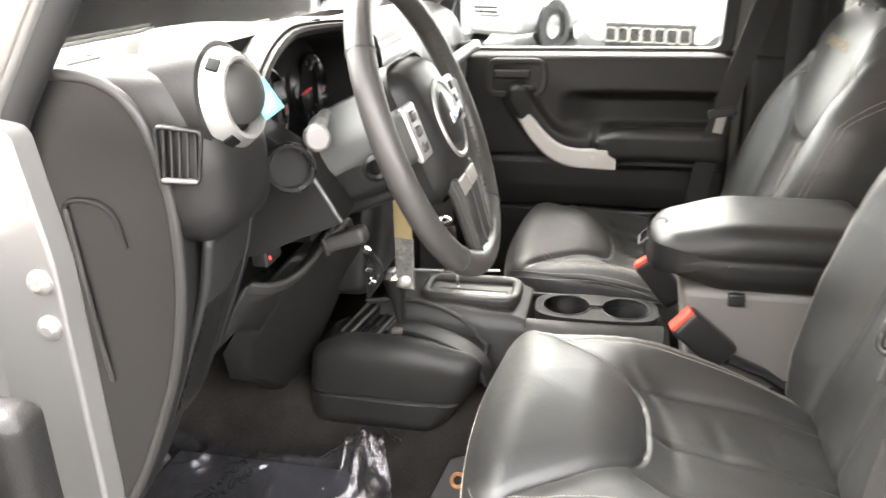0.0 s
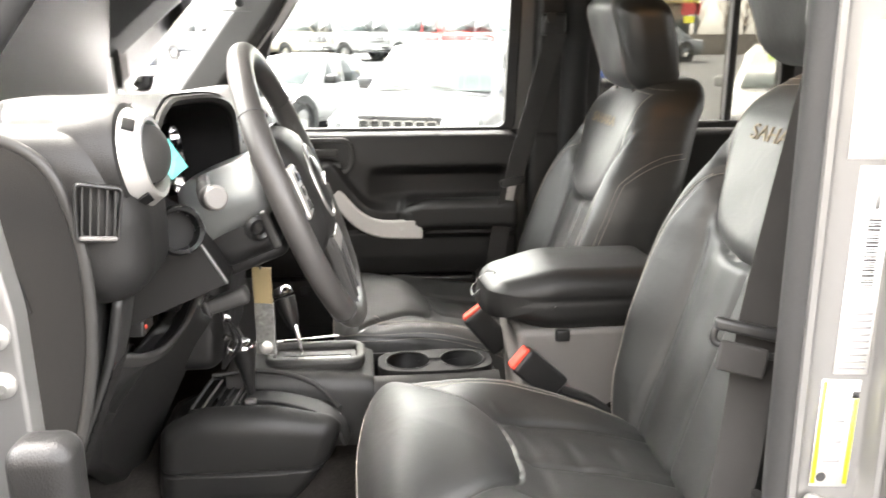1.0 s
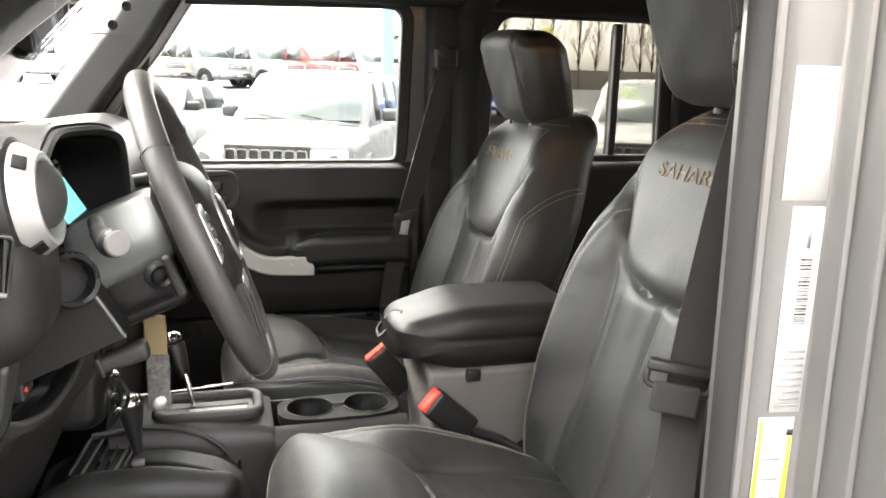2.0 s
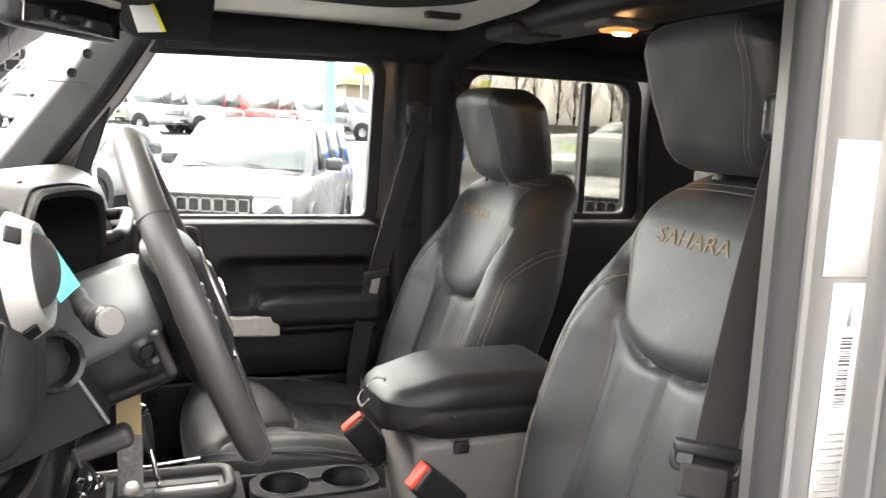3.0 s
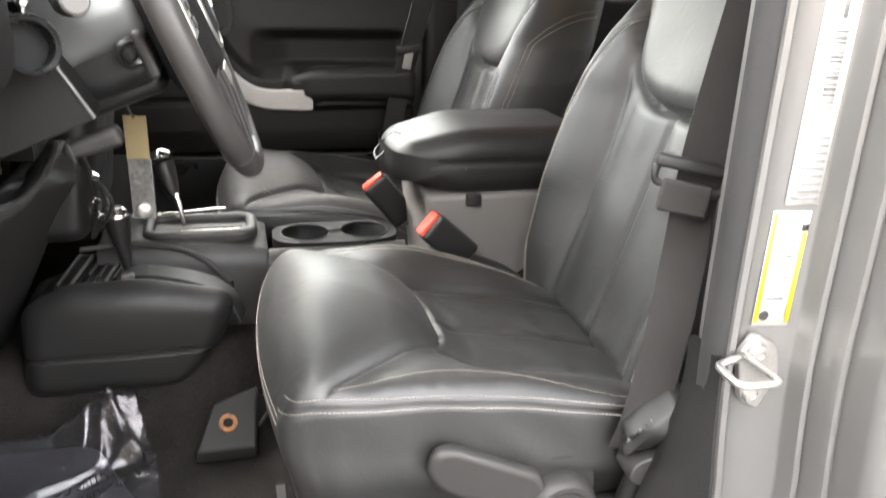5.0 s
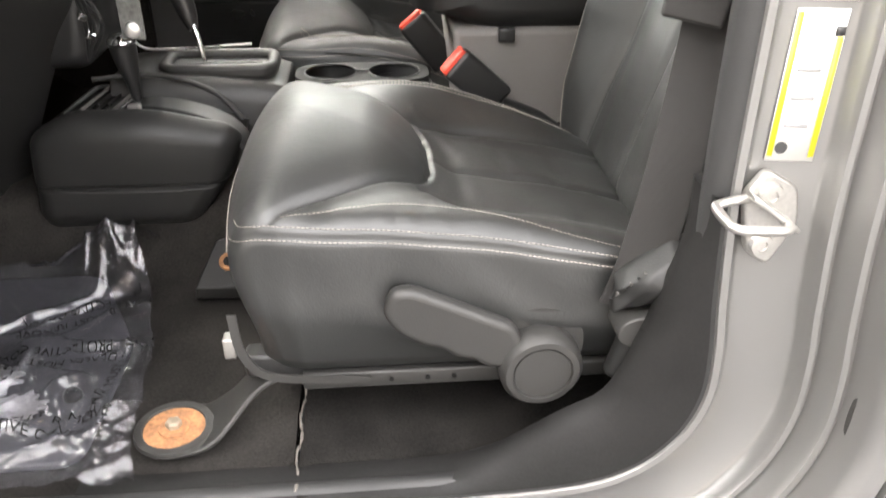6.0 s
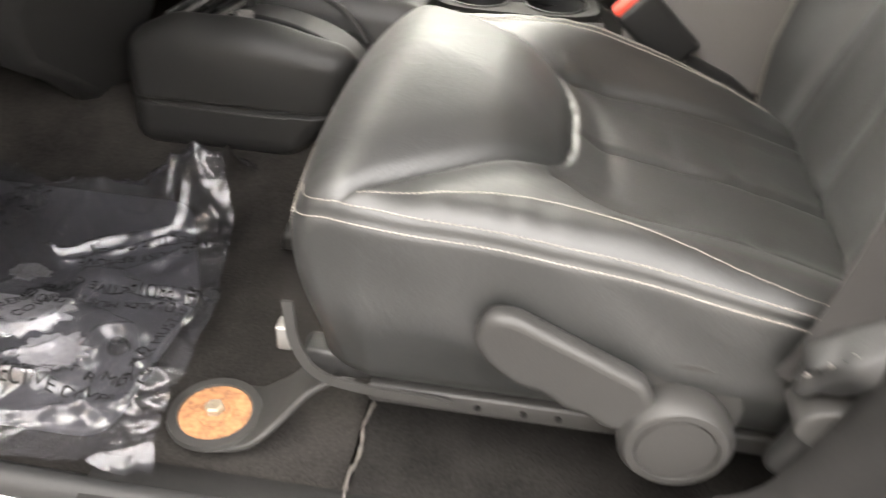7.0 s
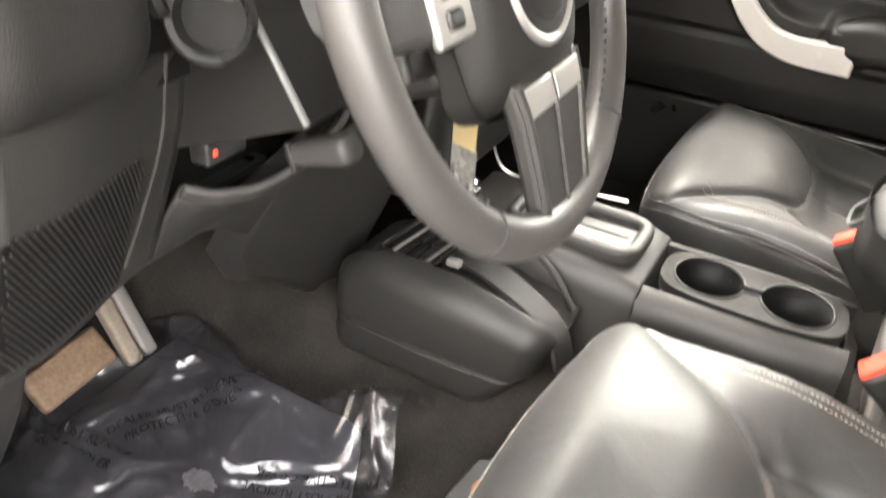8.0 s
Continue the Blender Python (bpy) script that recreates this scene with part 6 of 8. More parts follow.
# selector surround
sel_in = rounded([(-0.050, -0.018), (0.092, -0.018), (0.092, 0.048), (-0.050, 0.048)], 0.014)
sel = part("selector_surround", frame_plate(sel_in, 0.018, 0.858, 0.880, xy), PLASTIC_GREY, console, "raised grey selector surround", bevel=0.007, segs=4)
part("selector_floor", prism(sel_in, 0.858, 0.8685, xy), PLASTIC_DARK, sel)
letters = part("selector_letters", moved(soft_box(0.046, 0.010, 0.0012, 0.001, (2, 1, 1), 1), pose(0.036, -0.002, 0.8697)), SILVER_PAINT, sel, "pale gear letter strip")
for k, ch in enumerate("PRND"):
    part("gear_letter", moved(lettering(ch, 0.013, 0.0005), pose(0.004 + 0.020 * k, -0.002, 0.8712, 0, 0, 0)), WHITE_LABEL, letters)
part("selector_slot", box(-0.040, 0.085, 0.016, 0.026, 0.8680, 0.8698), INK, sel)
gear = part("gear_lever", tube(spline([(-0.004, 0.020, 0.872), (-0.010, 0.024, 0.905), (-0.020, 0.034, 0.940), (-0.026, 0.042, 0.958)], 5), [0.004] * 5 + [0.0045] * 5 + [0.006] * 6, 12), CHROME, console, "steel gear lever")
part("lever_sleeve", moved(lathe([(0, 0), (0.008, 0.0), (0.014, 0.020), (0.018, 0.048), (0.019, 0.058), (0, 0.058)], 24), facing((-0.017, 0.032, 0.918), (-0.30, 0.25, 1))), PLASTIC_DARK, gear, "black gear knob grip")
part("knob_cap", moved(lathe([(0, 0.018), (0.012, 0.017), (0.019, 0.011), (0.0205, 0.004), (0.018, 0), (0, 0)], 24), facing((-0.036, 0.046, 0.976), (-0.30, 0.25, 1))), CHROME, gear, "chrome knob cap")
# cup holder deck: a flat plate with two wells joined by a slot
def eight(r, slot, gap, n=20):
    """Outline of two round wells joined by a slot, and the deck edge round them, point for point."""
    pts = []
    for side in (1, -1):
        a0 = math.asin(slot / r)
        for k in range(n + 1):
            a = -(math.pi - a0) + 2 * (math.pi - a0) * k / n
            a = a if side > 0 else a + math.pi
            pts.append((side * gap + r * math.cos(a), r * math.sin(a)))
    return pts


WELLS = [(0.238 + u, 0.018 + v) for u, v in eight(0.0405, 0.006, 0.050)]
deck_edge = []
for k in range(42):
    a = math.pi * (-0.5 + (k % 21) / 20) + (math.pi if k > 20 else 0.0)
    c, d = math.cos(a), math.sin(a)
    deck_edge.append((0.238 + 0.105 * math.copysign(abs(c) ** 0.60, c), 0.018 + 0.051 * math.copysign(abs(d) ** 0.60, d)))
cup = part("cup_holder", frame_plate(WELLS, 0.0, 0.836, 0.851, xy, outer=deck_edge), SCUFF, console, "satin black twin cup holder deck")
part("well_lip", tube([(u, v, 0.8515) for u, v in WELLS], 0.0016, 8, loop=True), PLASTIC, cup, "thin raised lip")
# well walls and floors take near-black in place of the shade inside
part("well_wall", rings([[(c + (u - c) * k, 0.018 + (v - 0.018) * k, z) for u, v in WELLS for c in ((0.288,) if u > 0.238 else (0.188,))] for z, k in ((0.851, 1.0), (0.80, 0.97), (0.785, 0.93))], True, False), VOID, cup, "cup well wall, coloured black for the shade inside", solid=-0.002)
for cx in (0.188, 0.288):
    part("well_floor", moved(lathe([(0, 0.004), (0.020, 0.004), (0.022, 0.001), (0.037, 0.0), (0.037, -0.004), (0, -0.004)], 36), pose(cx, 0.018, 0.788)), VOID, cup, "cup well floor, coloured black for the shade inside")

# transfer lever in its trough
trough = part("trough", frame_plate(rounded([(-0.170, -0.142), (-0.102, -0.138), (-0.088, -0.032), (-0.156, -0.020)], 0.008), 0.006, 0.833, 0.850, xy), PLASTIC_DARK, console, "black slotted lever trough", bevel=0.003)
# slot floor painted near-black as the shade of the recess
part("trough_floor", prism([(-0.173, -0.145), (-0.100, -0.141), (-0.086, -0.028), (-0.159, -0.016)], 0.833, 0.8455, xy), VOID, trough)
for k in range(4):
    q = 0.014 + 0.015 * k
    part("trough_rail", prism([(-0.170 + q, -0.138), (-0.167 + q, -0.138), (-0.153 + q, -0.028), (-0.156 + q, -0.028)], 0.844, 0.8495, xy), PLASTIC_BOX if k in (0, 3) else PLASTIC_DARK, trough)
part("trough_tab", soft_box(0.009, 0.006, 0.005, 0.003, (1, 1, 1), 2, lambda P: P + np.array([-0.079, -0.124, 0.850])), PLASTIC_BOX, trough)
tl = part("transfer_lever", moved(lathe([(0, -0.02), (0.006, -0.02), (0.010, 0.010), (0.017, 0.045), (0.019, 0.064), (0, 0.064)], 22), facing((-0.084, -0.090, 0.866), (-0.10, 0.02, 1))), PLASTIC_DARK, console, "black transfer case lever")
part("knob_cap", moved(lathe([(0, 0.016), (0.012, 0.015), (0.0185, 0.009), (0.0195, 0.003), (0.017, 0), (0, 0)], 22), facing((-0.0904, -0.0887, 0.929), (-0.10, 0.02, 1))), CHROME, tl, "chrome knob cap")
part("side_rail", tube(spline([(-0.13, 0.06, 0.93), (-0.11, 0.065, 0.885), (-0.06, 0.07, 0.878), (0.06, 0.085, 0.880)], 6), 0.0035, 8, flat=0.6), SILVER, console, "thin bright rail")

# bulging cover in the driver's footwell, beside the tunnel
def knee_shape(P):
    x, y, z = P.T.copy()
    u, w = (x + 0.125) / 0.25, (z + 0.085) / 0.17
    out = np.clip(-y / 0.085, 0, 1)
    y = y + 0.012 * gauss(z, -0.014, 0.004) * out 
    y = y + 0.005 * (1 - smooth(-0.022, -0.016, z)) * out
    x = x * (1 - 0.10 * (1 - w)) - 0.030 * (1 - w)
    y = y - 0.010 * gauss(u, 0.5, 0.4) * gauss(w, 0.75, 0.3) * out
    x = x - 0.034 * (1 - smooth(0.0, 0.60, w)) * smooth(0.45, 1.0, u)
    z = z + (0.012 - 0.024 * smooth(0.50, 1.10, u) - 0.020 * (1 - smooth(-0.05, 0.22, u))) * smooth(0.4, 1.0, w)
    # the top falls in behind the front ridge, where the lever stands
    z = z - 0.022 * smooth(-0.062, -0.036, y) * smooth(0.80, 0.97, w)
    return np.stack([x - 0.070, y - 0.098, z + 0.765], 1)


bin_ = thing("footwell_cover", (-0.06, -0.098, 0.69), "rounded black plastic tunnel cover in the driver's footwell", "tunnel cover")
part("cover_body", soft_box(0.146, 0.085, 0.084, 0.034, (24, 44, 60), 8, knee_shape), PLASTIC_LOW, bin_, "black grained cover with a moulded ledge", angle=70)
part("ledge_edge", tube(spline([(-0.200, -0.168, 0.757), (-0.180, -0.178, 0.749), (-0.09, -0.181, 0.746), (-0.02, -0.179, 0.745)], 6), 0.0016, 8), PLASTIC_GREY, bin_)
BOOT = spline([(-0.088, -0.100, 0.846), (-0.050, -0.110, 0.850), (-0.005, -0.124, 0.847), (0.035, -0.134, 0.836), (0.064, -0.140, 0.815), (0.078, -0.142, 0.780)], 8)
part("lever_boot", ribbon(BOOT, 0.034, 0.006, (0.25, 1, 0.1)), RUBBER, bin_, "black rubber strip that closes the lever slot", bevel=0.002)
part("cover_seam", tube(spline([(-0.15, -0.062, 0.872), (-0.06, -0.055, 0.874), (0.02, -0.075, 0.856), (0.062, -0.085, 0.815)], 6), 0.004, 8), PLASTIC_GREY, bin_, "rounded edge against the console")

# ---- armrest bin ----
arm = thing("armrest_bin", (0.49, 0, 0.64), "padded black armrest lid on a grey storage bin", "armrest")
part("bin", rings([[(0.400, -0.090, 0.64), (0.62, -0.090, 0.64), (0.62, 0.110, 0.64), (0.400, 0.110, 0.64)], [(0.385, -0.095, 0.80), (0.63, -0.095, 0.80), (0.63, 0.115, 0.80), (0.385, 0.115, 0.80)], [(0.368, -0.098, 0.945), (0.63, -0.098, 0.945), (0.63, 0.118, 0.945), (0.368, 0.118, 0.945)]]), PLASTIC_BOX, arm, "smooth grey storage bin", bevel=0.010)


def arm_shape(P):
    x, y, z = P.T.copy()
    u = (x + 0.155) / 0.31
    low = (z < 0)
    z = z + low * 0.022 * (1 - smooth(0.0, 0.35, u)) - 0.026 * (~low) * (1 - smooth(-0.05, 0.40, u))
    z = z + 0.004 * (z > 0.01) * (1 - (y / 0.100) ** 2)
    y = y * (1 - 0.10 * (1 - smooth(0, 0.3, u)))
    x = x + 0.020 * (y / 0.100) ** 2 * (1 - u)
    y = y + np.sign(y) * 0.003 * gauss(z, 0.004, 0.004) * -1
    return np.stack([x + 0.478, y - 0.002, z + 0.992], 1)


lid = part("lid", soft_box(0.165, 0.100, 0.053, 0.034, (22, 16, 8), 7, arm_shape), LEATHER_SIDE, arm, "padded black vinyl lid", angle=70)
part("latch", moved(frame_plate(rounded([(-0.028, -0.014), (0.028, -0.014), (0.020, 0.016), (-0.020, 0.016)], 0.009), 0.004, 0, 0.006, xy), facing((0.324, -0.006, 1.004), (-0.72, -0.10, 0.72), 90)), PLASTIC_GREY, lid, "grey lid latch")
part("latch_button", moved(soft_box(0.010, 0.006, 0.004, 0.003, (2, 1, 1), 2), facing((0.323, -0.006, 1.003), (-0.72, -0.10, 0.72), 90)), STEEL, lid)
part("lid_stop", soft_box(0.012, 0.006, 0.010, 0.003, (1, 1, 1), 2, lambda P: P + np.array([0.445, -0.104, 0.938])), PLASTIC_DARK, arm)
part("carpet_skirt", rings([[(0.43, -0.135, 0.64), (0.66, -0.14, 0.64), (0.66, -0.09, 0.64), (0.43, -0.09, 0.64)], [(0.43, -0.115, 0.70), (0.66, -0.125, 0.70), (0.66, -0.09, 0.70), (0.43, -0.09, 0.70)], [(0.47, -0.103, 0.76), (0.66, -0.110, 0.80), (0.66, -0.09, 0.80), (0.47, -0.09, 0.76)], [(0.56, -0.1, 0.82), (0.66, -0.105, 0.83), (0.66, -0.09, 0.83), (0.56, -0.09, 0.82)]]), CARPET, arm, "black carpet skirt", bevel=0.006)

# ---- floor mat film, pedals ----
film_mat = bpy.data.materials.new("crinkled_clear_film")
film_mat.use_nodes = True
fn_, fl = film_mat.node_tree.nodes, film_mat.node_tree.links
fn_.clear()
f_tr = fn_.new("ShaderNodeBsdfTransparent")
f_tr.inputs["Color"].default_value = (0.86, 0.86, 0.89, 1)
f_gl = fn_.new("ShaderNodeBsdfGlossy")
f_gl.inputs["Roughness"].default_value = 0.06
f_df = fn_.new("ShaderNodeBsdfDiffuse")
f_df.inputs["Color"].default_value = (0.25, 0.25, 0.27, 1)
f_lw = fn_.new("ShaderNodeLayerWeight")
f_lw.inputs["Blend"].default_value = 0.40
f_tc, f_ns, f_bp = fn_.new("ShaderNodeTexCoord"), fn_.new("ShaderNodeTexNoise"), fn_.new("ShaderNodeBump")
f_ns.inputs["Scale"].default_value, f_ns.inputs["Detail"].default_value, f_ns.inputs["Distortion"].default_value = 24, 3, 2.2
f_bp.inputs["Strength"].default_value, f_bp.inputs["Distance"].default_value = 0.35, 0.006
fl.new(f_tc.outputs["Object"], f_ns.inputs["Vector"])
fl.new(f_ns.outputs["Fac"], f_bp.inputs["Height"])
fl.new(f_bp.outputs["Normal"], f_gl.inputs["Normal"])
fl.new(f_bp.outputs["Normal"], f_lw.inputs["Normal"])
f_m1, f_m2 = fn_.new("ShaderNodeMixShader"), fn_.new("ShaderNodeMixShader")
f_m1.inputs["Fac"].default_value = 0.07
f_out = fn_.new("ShaderNodeOutputMaterial")
fl.new(f_tr.outputs["BSDF"], f_m1.inputs[1])
fl.new(f_df.outputs["BSDF"], f_m1.inputs[2])
fl.new(f_lw.outputs["Fresnel"], f_m2.inputs["Fac"])
fl.new(f_m1.outputs["Shader"], f_m2.inputs[1])
fl.new(f_gl.outputs["BSDF"], f_m2.inputs[2])
fl.new(f_m2.outputs["Shader"], f_out.inputs["Surface"])

MAT_GREY = material("grey_rubber_mat", (0.070, 0.070, 0.078), 0.6, grain=300, bump=0.2, vary=0.2, patch=10)
mat_out = rounded([(-0.50, -0.60), (-0.055, -0.60), (-0.050, -0.40), (-0.13, -0.235), (-0.50, -0.235)], 0.03)
tagged(part("floor_mat", prism(mat_out, FLOOR_Z + 0.004, FLOOR_Z + 0.014, xy), MAT_GREY, bevel=0.003), "grey rubber floor mat under clear film", "floor mat")


def film_height(x, y):
    p = Vector((x, y, 0))
    h = 0.007 * noise.noise(p * 9) + 0.001 * noise.noise(p * 40)
    for s, q, amp in ((7.0, 3, 0.013), (13.0, 8, 0.008), (21.0, 5, 0.003)):
        w = p * s + Vector((q, q * 1.7, 0)) + 0.5 * Vector((noise.noise(p * 11), noise.noise(p * 11 + Vector((5, 0, 0))), 0))
        h += amp * max(0.0, 1 - abs(noise.noise(w)) * 6.5) ** 1.5
    ridge = 0.016 * math.exp(-abs(y + 0.60 - 0.35 * (x + 0.1)) / 0.012) * float(smooth(-0.30, -0.05, np.array(x)))
    d = math.hypot((x + 0.098) / 1.1, y + 0.243)
    peak = 0.060 * max(0.0, 1 - d / 0.075) ** 0.8
    fold = 0.030 * math.exp(-abs(y + 0.262) / 0.015) * float(smooth(-0.32, -0.16, np.array(x)))
    return FLOOR_Z + 0.026 + h + ridge + peak + fold


fv, ff = [], []
NX, NY = 170, 150
for i in range(NX):
    for j in range(NY):
        a, b = i / (NX - 1), j / (NY - 1)
        x = -0.55 + 0.56 * a
        inner = float(np.interp(x, [-0.55, -0.42, -0.30, -0.165, -0.120, 0.01], [-0.21, -0.205, -0.232, -0.265, -0.200, -0.180])) + 0.003 * math.sin(70 * x)
        y = -0.645 + (inner + 0.645) * b
        rear = float(np.interp(y, [-0.65, -0.567, -0.433, -0.316, -0.25, -0.19], [0.011, -0.003, -0.018, -0.045, -0.068, -0.062])) + 0.003 * math.sin(55 * y)
        x = -0.55 + (rear + 0.55) * a
        fv.append((x, y, film_height(x, y)))
for i in range(NX - 1):
    for j in range(NY - 1):
        ff.append([i * NY + j, (i + 1) * NY + j, (i + 1) * NY + j + 1, i * NY + j + 1])
film = thing("protective_film", (-0.25, -0.40, FLOOR_Z), "crinkled clear plastic film with black printing over the floor mat", "plastic film")
fb = bm_from(fv, ff)
t_film = tree_of(fb)
sheet_ob = part("film_sheet", fb, film_mat, film, "clear crinkled plastic sheet", angle=180)
sheet_ob.visible_shadow = False


def print_line(words, at, turn, size=0.0155):
    bm = lettering(words, size, 0.0)
    m = pose(at[0], at[1], 0, 0, 0, turn)
    for v in list(bm.verts):
        p = m @ Vector((v.co.x, v.co.y, 0))
        hit, nrm, _, _ = t_film.ray_cast(Vector((p.x, p.y, 1.2)), Vector((0, 0, -1)))
        v.co = (hit + Vector((0, 0, 0.0008))) if hit is not None else Vector((p.x, p.y, FLOOR_Z + 0.034))
    return bm


for words, at, turn in (("DEALER MUST REMOVE", (-0.115, -0.552, 0), 0), ("PROTECTIVE COVER", (-0.125, -0.574, 0), 0),
                        ("DEALER MUST REMOVE", (-0.048, -0.480, 0), 84), ("PROTECTIVE COVER", (-0.028, -0.480, 0), 84),
                        ("DEALER MUST REMOVE", (-0.135, -0.452, 0), 184), ("PROTECTIVE COVER", (-0.135, -0.432, 0), 184),
                        ("DEALER MUST REMOVE", (-0.335, -0.345, 0), 62), ("PROTECTIVE COVER", (-0.313, -0.350, 0), 62),
                        ("DEALER MUST REMOVE", (-0.115, -0.362, 0), 200), ("PROTECTIVE COVER", (-0.122, -0.342, 0), 200),
                        ("DEALER MUST REMOVE", (-0.40, -0.440, 0), 8), ("PROTECTIVE COVER", (-0.40, -0.460, 0), 8),
                        ("DEALER MUST REMOVE", (-0.235, -0.500, 0), 60), ("PROTECTIVE COVER", (-0.215, -0.507, 0), 60)):
    part("printed_line", print_line(words, at, turn), VOID, sheet_ob, "black printed warning line")
dust = material("white_dust", (0.48, 0.475, 0.48), 0.95, grain=300, bump=0.8, vary=0.3, patch=60)
for cx, cy, rr in ((-0.205, -0.465, 0.048), (-0.150, -0.515, 0.036), (-0.24, -0.405, 0.022)):
    pts = []
    for k in range(64):
        a = 2 * math.pi * k / 64
        q = rr * (0.85 + 0.45 * noise.noise(Vector((cx * 9 + math.cos(a) * 1.3, cy * 9 + math.sin(a) * 1.3, 2))) + 0.30 * noise.noise(Vector((cx * 5 + math.cos(a) * 5, cy * 7 + math.sin(a) * 5, 4))))
        pts.append((cx + q * math.cos(a), cy + 0.8 * q * math.sin(a)))
    tagged(part("dust_patch", prism(pts, FLOOR_Z + 0.0142, FLOOR_Z + 0.0165, xy), dust), "white dusty stain on the floor mat", "stain")
grom = thing("mat_fastener", (-0.092, -0.497, FLOOR_Z + 0.014), "small round black mat fastener", "mat fastener")
part("ring", moved(lathe([(0.004, 0), (0.011, 0), (0.010, 0.006), (0.006, 0.010), (0.004, 0.008), (0.004, 0)], 20), pose(-0.092, -0.497, FLOOR_Z + 0.014)), PLASTIC_DARK, grom)
pedal = thing("brake_pedal", (-0.50, -0.36, 0.70), "worn brake pedal with a pale rusty plate", "pedal")
part("pad", moved(soft_box(0.026, 0.056, 0.010, 0.006, (2, 6, 1), 3), pose(-0.455, -0.392, 0.700, 0, 50, 6)), material("worn_pedal", (0.13, 0.085, 0.055), 0.7, grain=200, bump=0.5, vary=0.5, patch=40), pedal, "brown worn pedal pad")
part("arm", tube([(-0.468, -0.40, 0.70), (-0.52, -0.41, 0.80), (-0.54, -0.41, 0.98)], 0.010, 10), PLASTIC_DARK, pedal)
accel = thing("accelerator_pedal", (-0.49, -0.29, 0.66), "narrow pale accelerator pedal with upright ribs", "pedal")
for k in range(2):
    part("bar", moved(soft_box(0.010, 0.011, 0.050, 0.006, (2, 2, 4), 3), pose(-0.462, -0.312 + 0.024 * k, 0.702, 0, -28, 0)), PLASTIC_BOX if k else material("pale_pedal", (0.15, 0.125, 0.10), 0.7, grain=200, bump=0.3, vary=0.3), accel, "worn pale pedal bar")

# leaflet and strap before the seat
strip = thing("seat_bracket", (0.03, -0.22, 0.65), "black steel bracket plate with a rusty hole before the seat", "bracket")
plate_bm = rings([[(0.005, -0.302, 0.640), (0.087, -0.302, 0.640), (0.090, -0.290, 0.640), (0.009, -0.290, 0.640)], [(0.007, -0.303, 0.660), (0.087, -0.303, 0.660), (0.090, -0.290, 0.660), (0.011, -0.290, 0.660)], [(0.031, -0.250, 0.704), (0.093, -0.232, 0.714), (0.095, -0.228, 0.702), (0.035, -0.245, 0.694)]])
part("plate", plate_bm, PLASTIC, strip, "black steel plate", bevel=0.004)
part("hole_rim", moved(lathe([(0.007, 0), (0.013, 0), (0.012, 0.002), (0.007, 0.002), (0.007, 0)], 20), facing((0.051, -0.276, 0.684), (0, -0.66, 0.75))), RUST, strip, "rusty hole rim")
# disc coloured as the dark inside of the hole, nothing is cut
part("hole", moved(lathe([(0, 0.0015), (0.008, 0.0015), (0.008, 0), (0, 0)], 18), facing((0.051, -0.276, 0.684), (0, -0.66, 0.75))), VOID, strip)

# ---- things on the driver's door post ----
def on_post(z, q):
    """A place on the painted face of the post, q outward from the opening edge."""
    x = 0.524 + 0.02 * max(0, 0)
    yy = -0.657 - 0.009 * (q - 0.02) / 0.06
    return (x + q, yy, z)


def sticker(name, z0, z1, q0, q1, mat_, label):
    bm = bm_from([on_post(z0, q0), on_post(z0, q1), on_post(z1, q1), on_post(z1, q0)], [[0, 1, 2, 3]])
    bmesh.ops.translate(bm, verts=bm.verts, vec=(0, -0.0006, 0))
    return tagged(part(name, bm, mat_, solid=0.0004), label, "sticker")


lab1 = sticker("door_label", 1.106, 1.312, 0.045, 0.077, WHITE_LABEL, "white certification label with a bar code on the door post")
sticker("door_label", 1.318, 1.440, 0.032, 0.078, WHITE_LABEL, "plain white label on the door post")
lab2 = sticker("tyre_label", 0.982, 1.100, 0.036, 0.073, WHITE_LABEL, "white tyre label with yellow edges on the door post")


def mark(parent, z0, z1, q0, q1, mat_, name="print_bar"):
    bm = bm_from([on_post(z0, q0), on_post(z0, q1), on_post(z1, q1), on_post(z1, q0)], [[0, 1, 2, 3]])
    bmesh.ops.translate(bm, verts=bm.verts, vec=(0, -0.0014, 0))
    return part(name, bm, mat_, parent, solid=0.0002)


zz = 1.195
rnd = random.Random(4)
while zz < 1.262:
    hgt = rnd.choice((0.0008, 0.0012, 0.002))
    mark(lab1, zz, zz + hgt, 0.058, 0.070, INK, "code_bar")
    zz += hgt + rnd.choice((0.0010, 0.0016))
for k in range(9):
    mark(lab1, 1.112 + 0.007 * k, 1.1145 + 0.007 * k, 0.049 + 0.004 * (k % 3), 0.074, GREY_INK)
mark(lab1, 1.272, 1.300, 0.062, 0.066, GREY_INK)
for q in (0.0365, 0.0680):
    mark(lab2, 0.986, 1.098 if q < 0.05 else 1.080, q, q + 0.0042, YELLOW_LABEL, "yellow_band")
mark(lab2, 1.081, 1.088, 0.066, 0.0725, INK)
part("round_mark", moved(lathe([(0, 0.0008), (0.005, 0.0008), (0.005, 0), (0, 0)], 20), facing((0.524 + 0.0465, -0.6617, 0.993), (0, -1, 0))), INK, lab2)
for k in range(6):
    mark(lab2, 1.010 + 0.011 * k, 1.013 + 0.011 * k, 0.045, 0.062, WHITE_LABEL if k % 2 else GREY_INK)

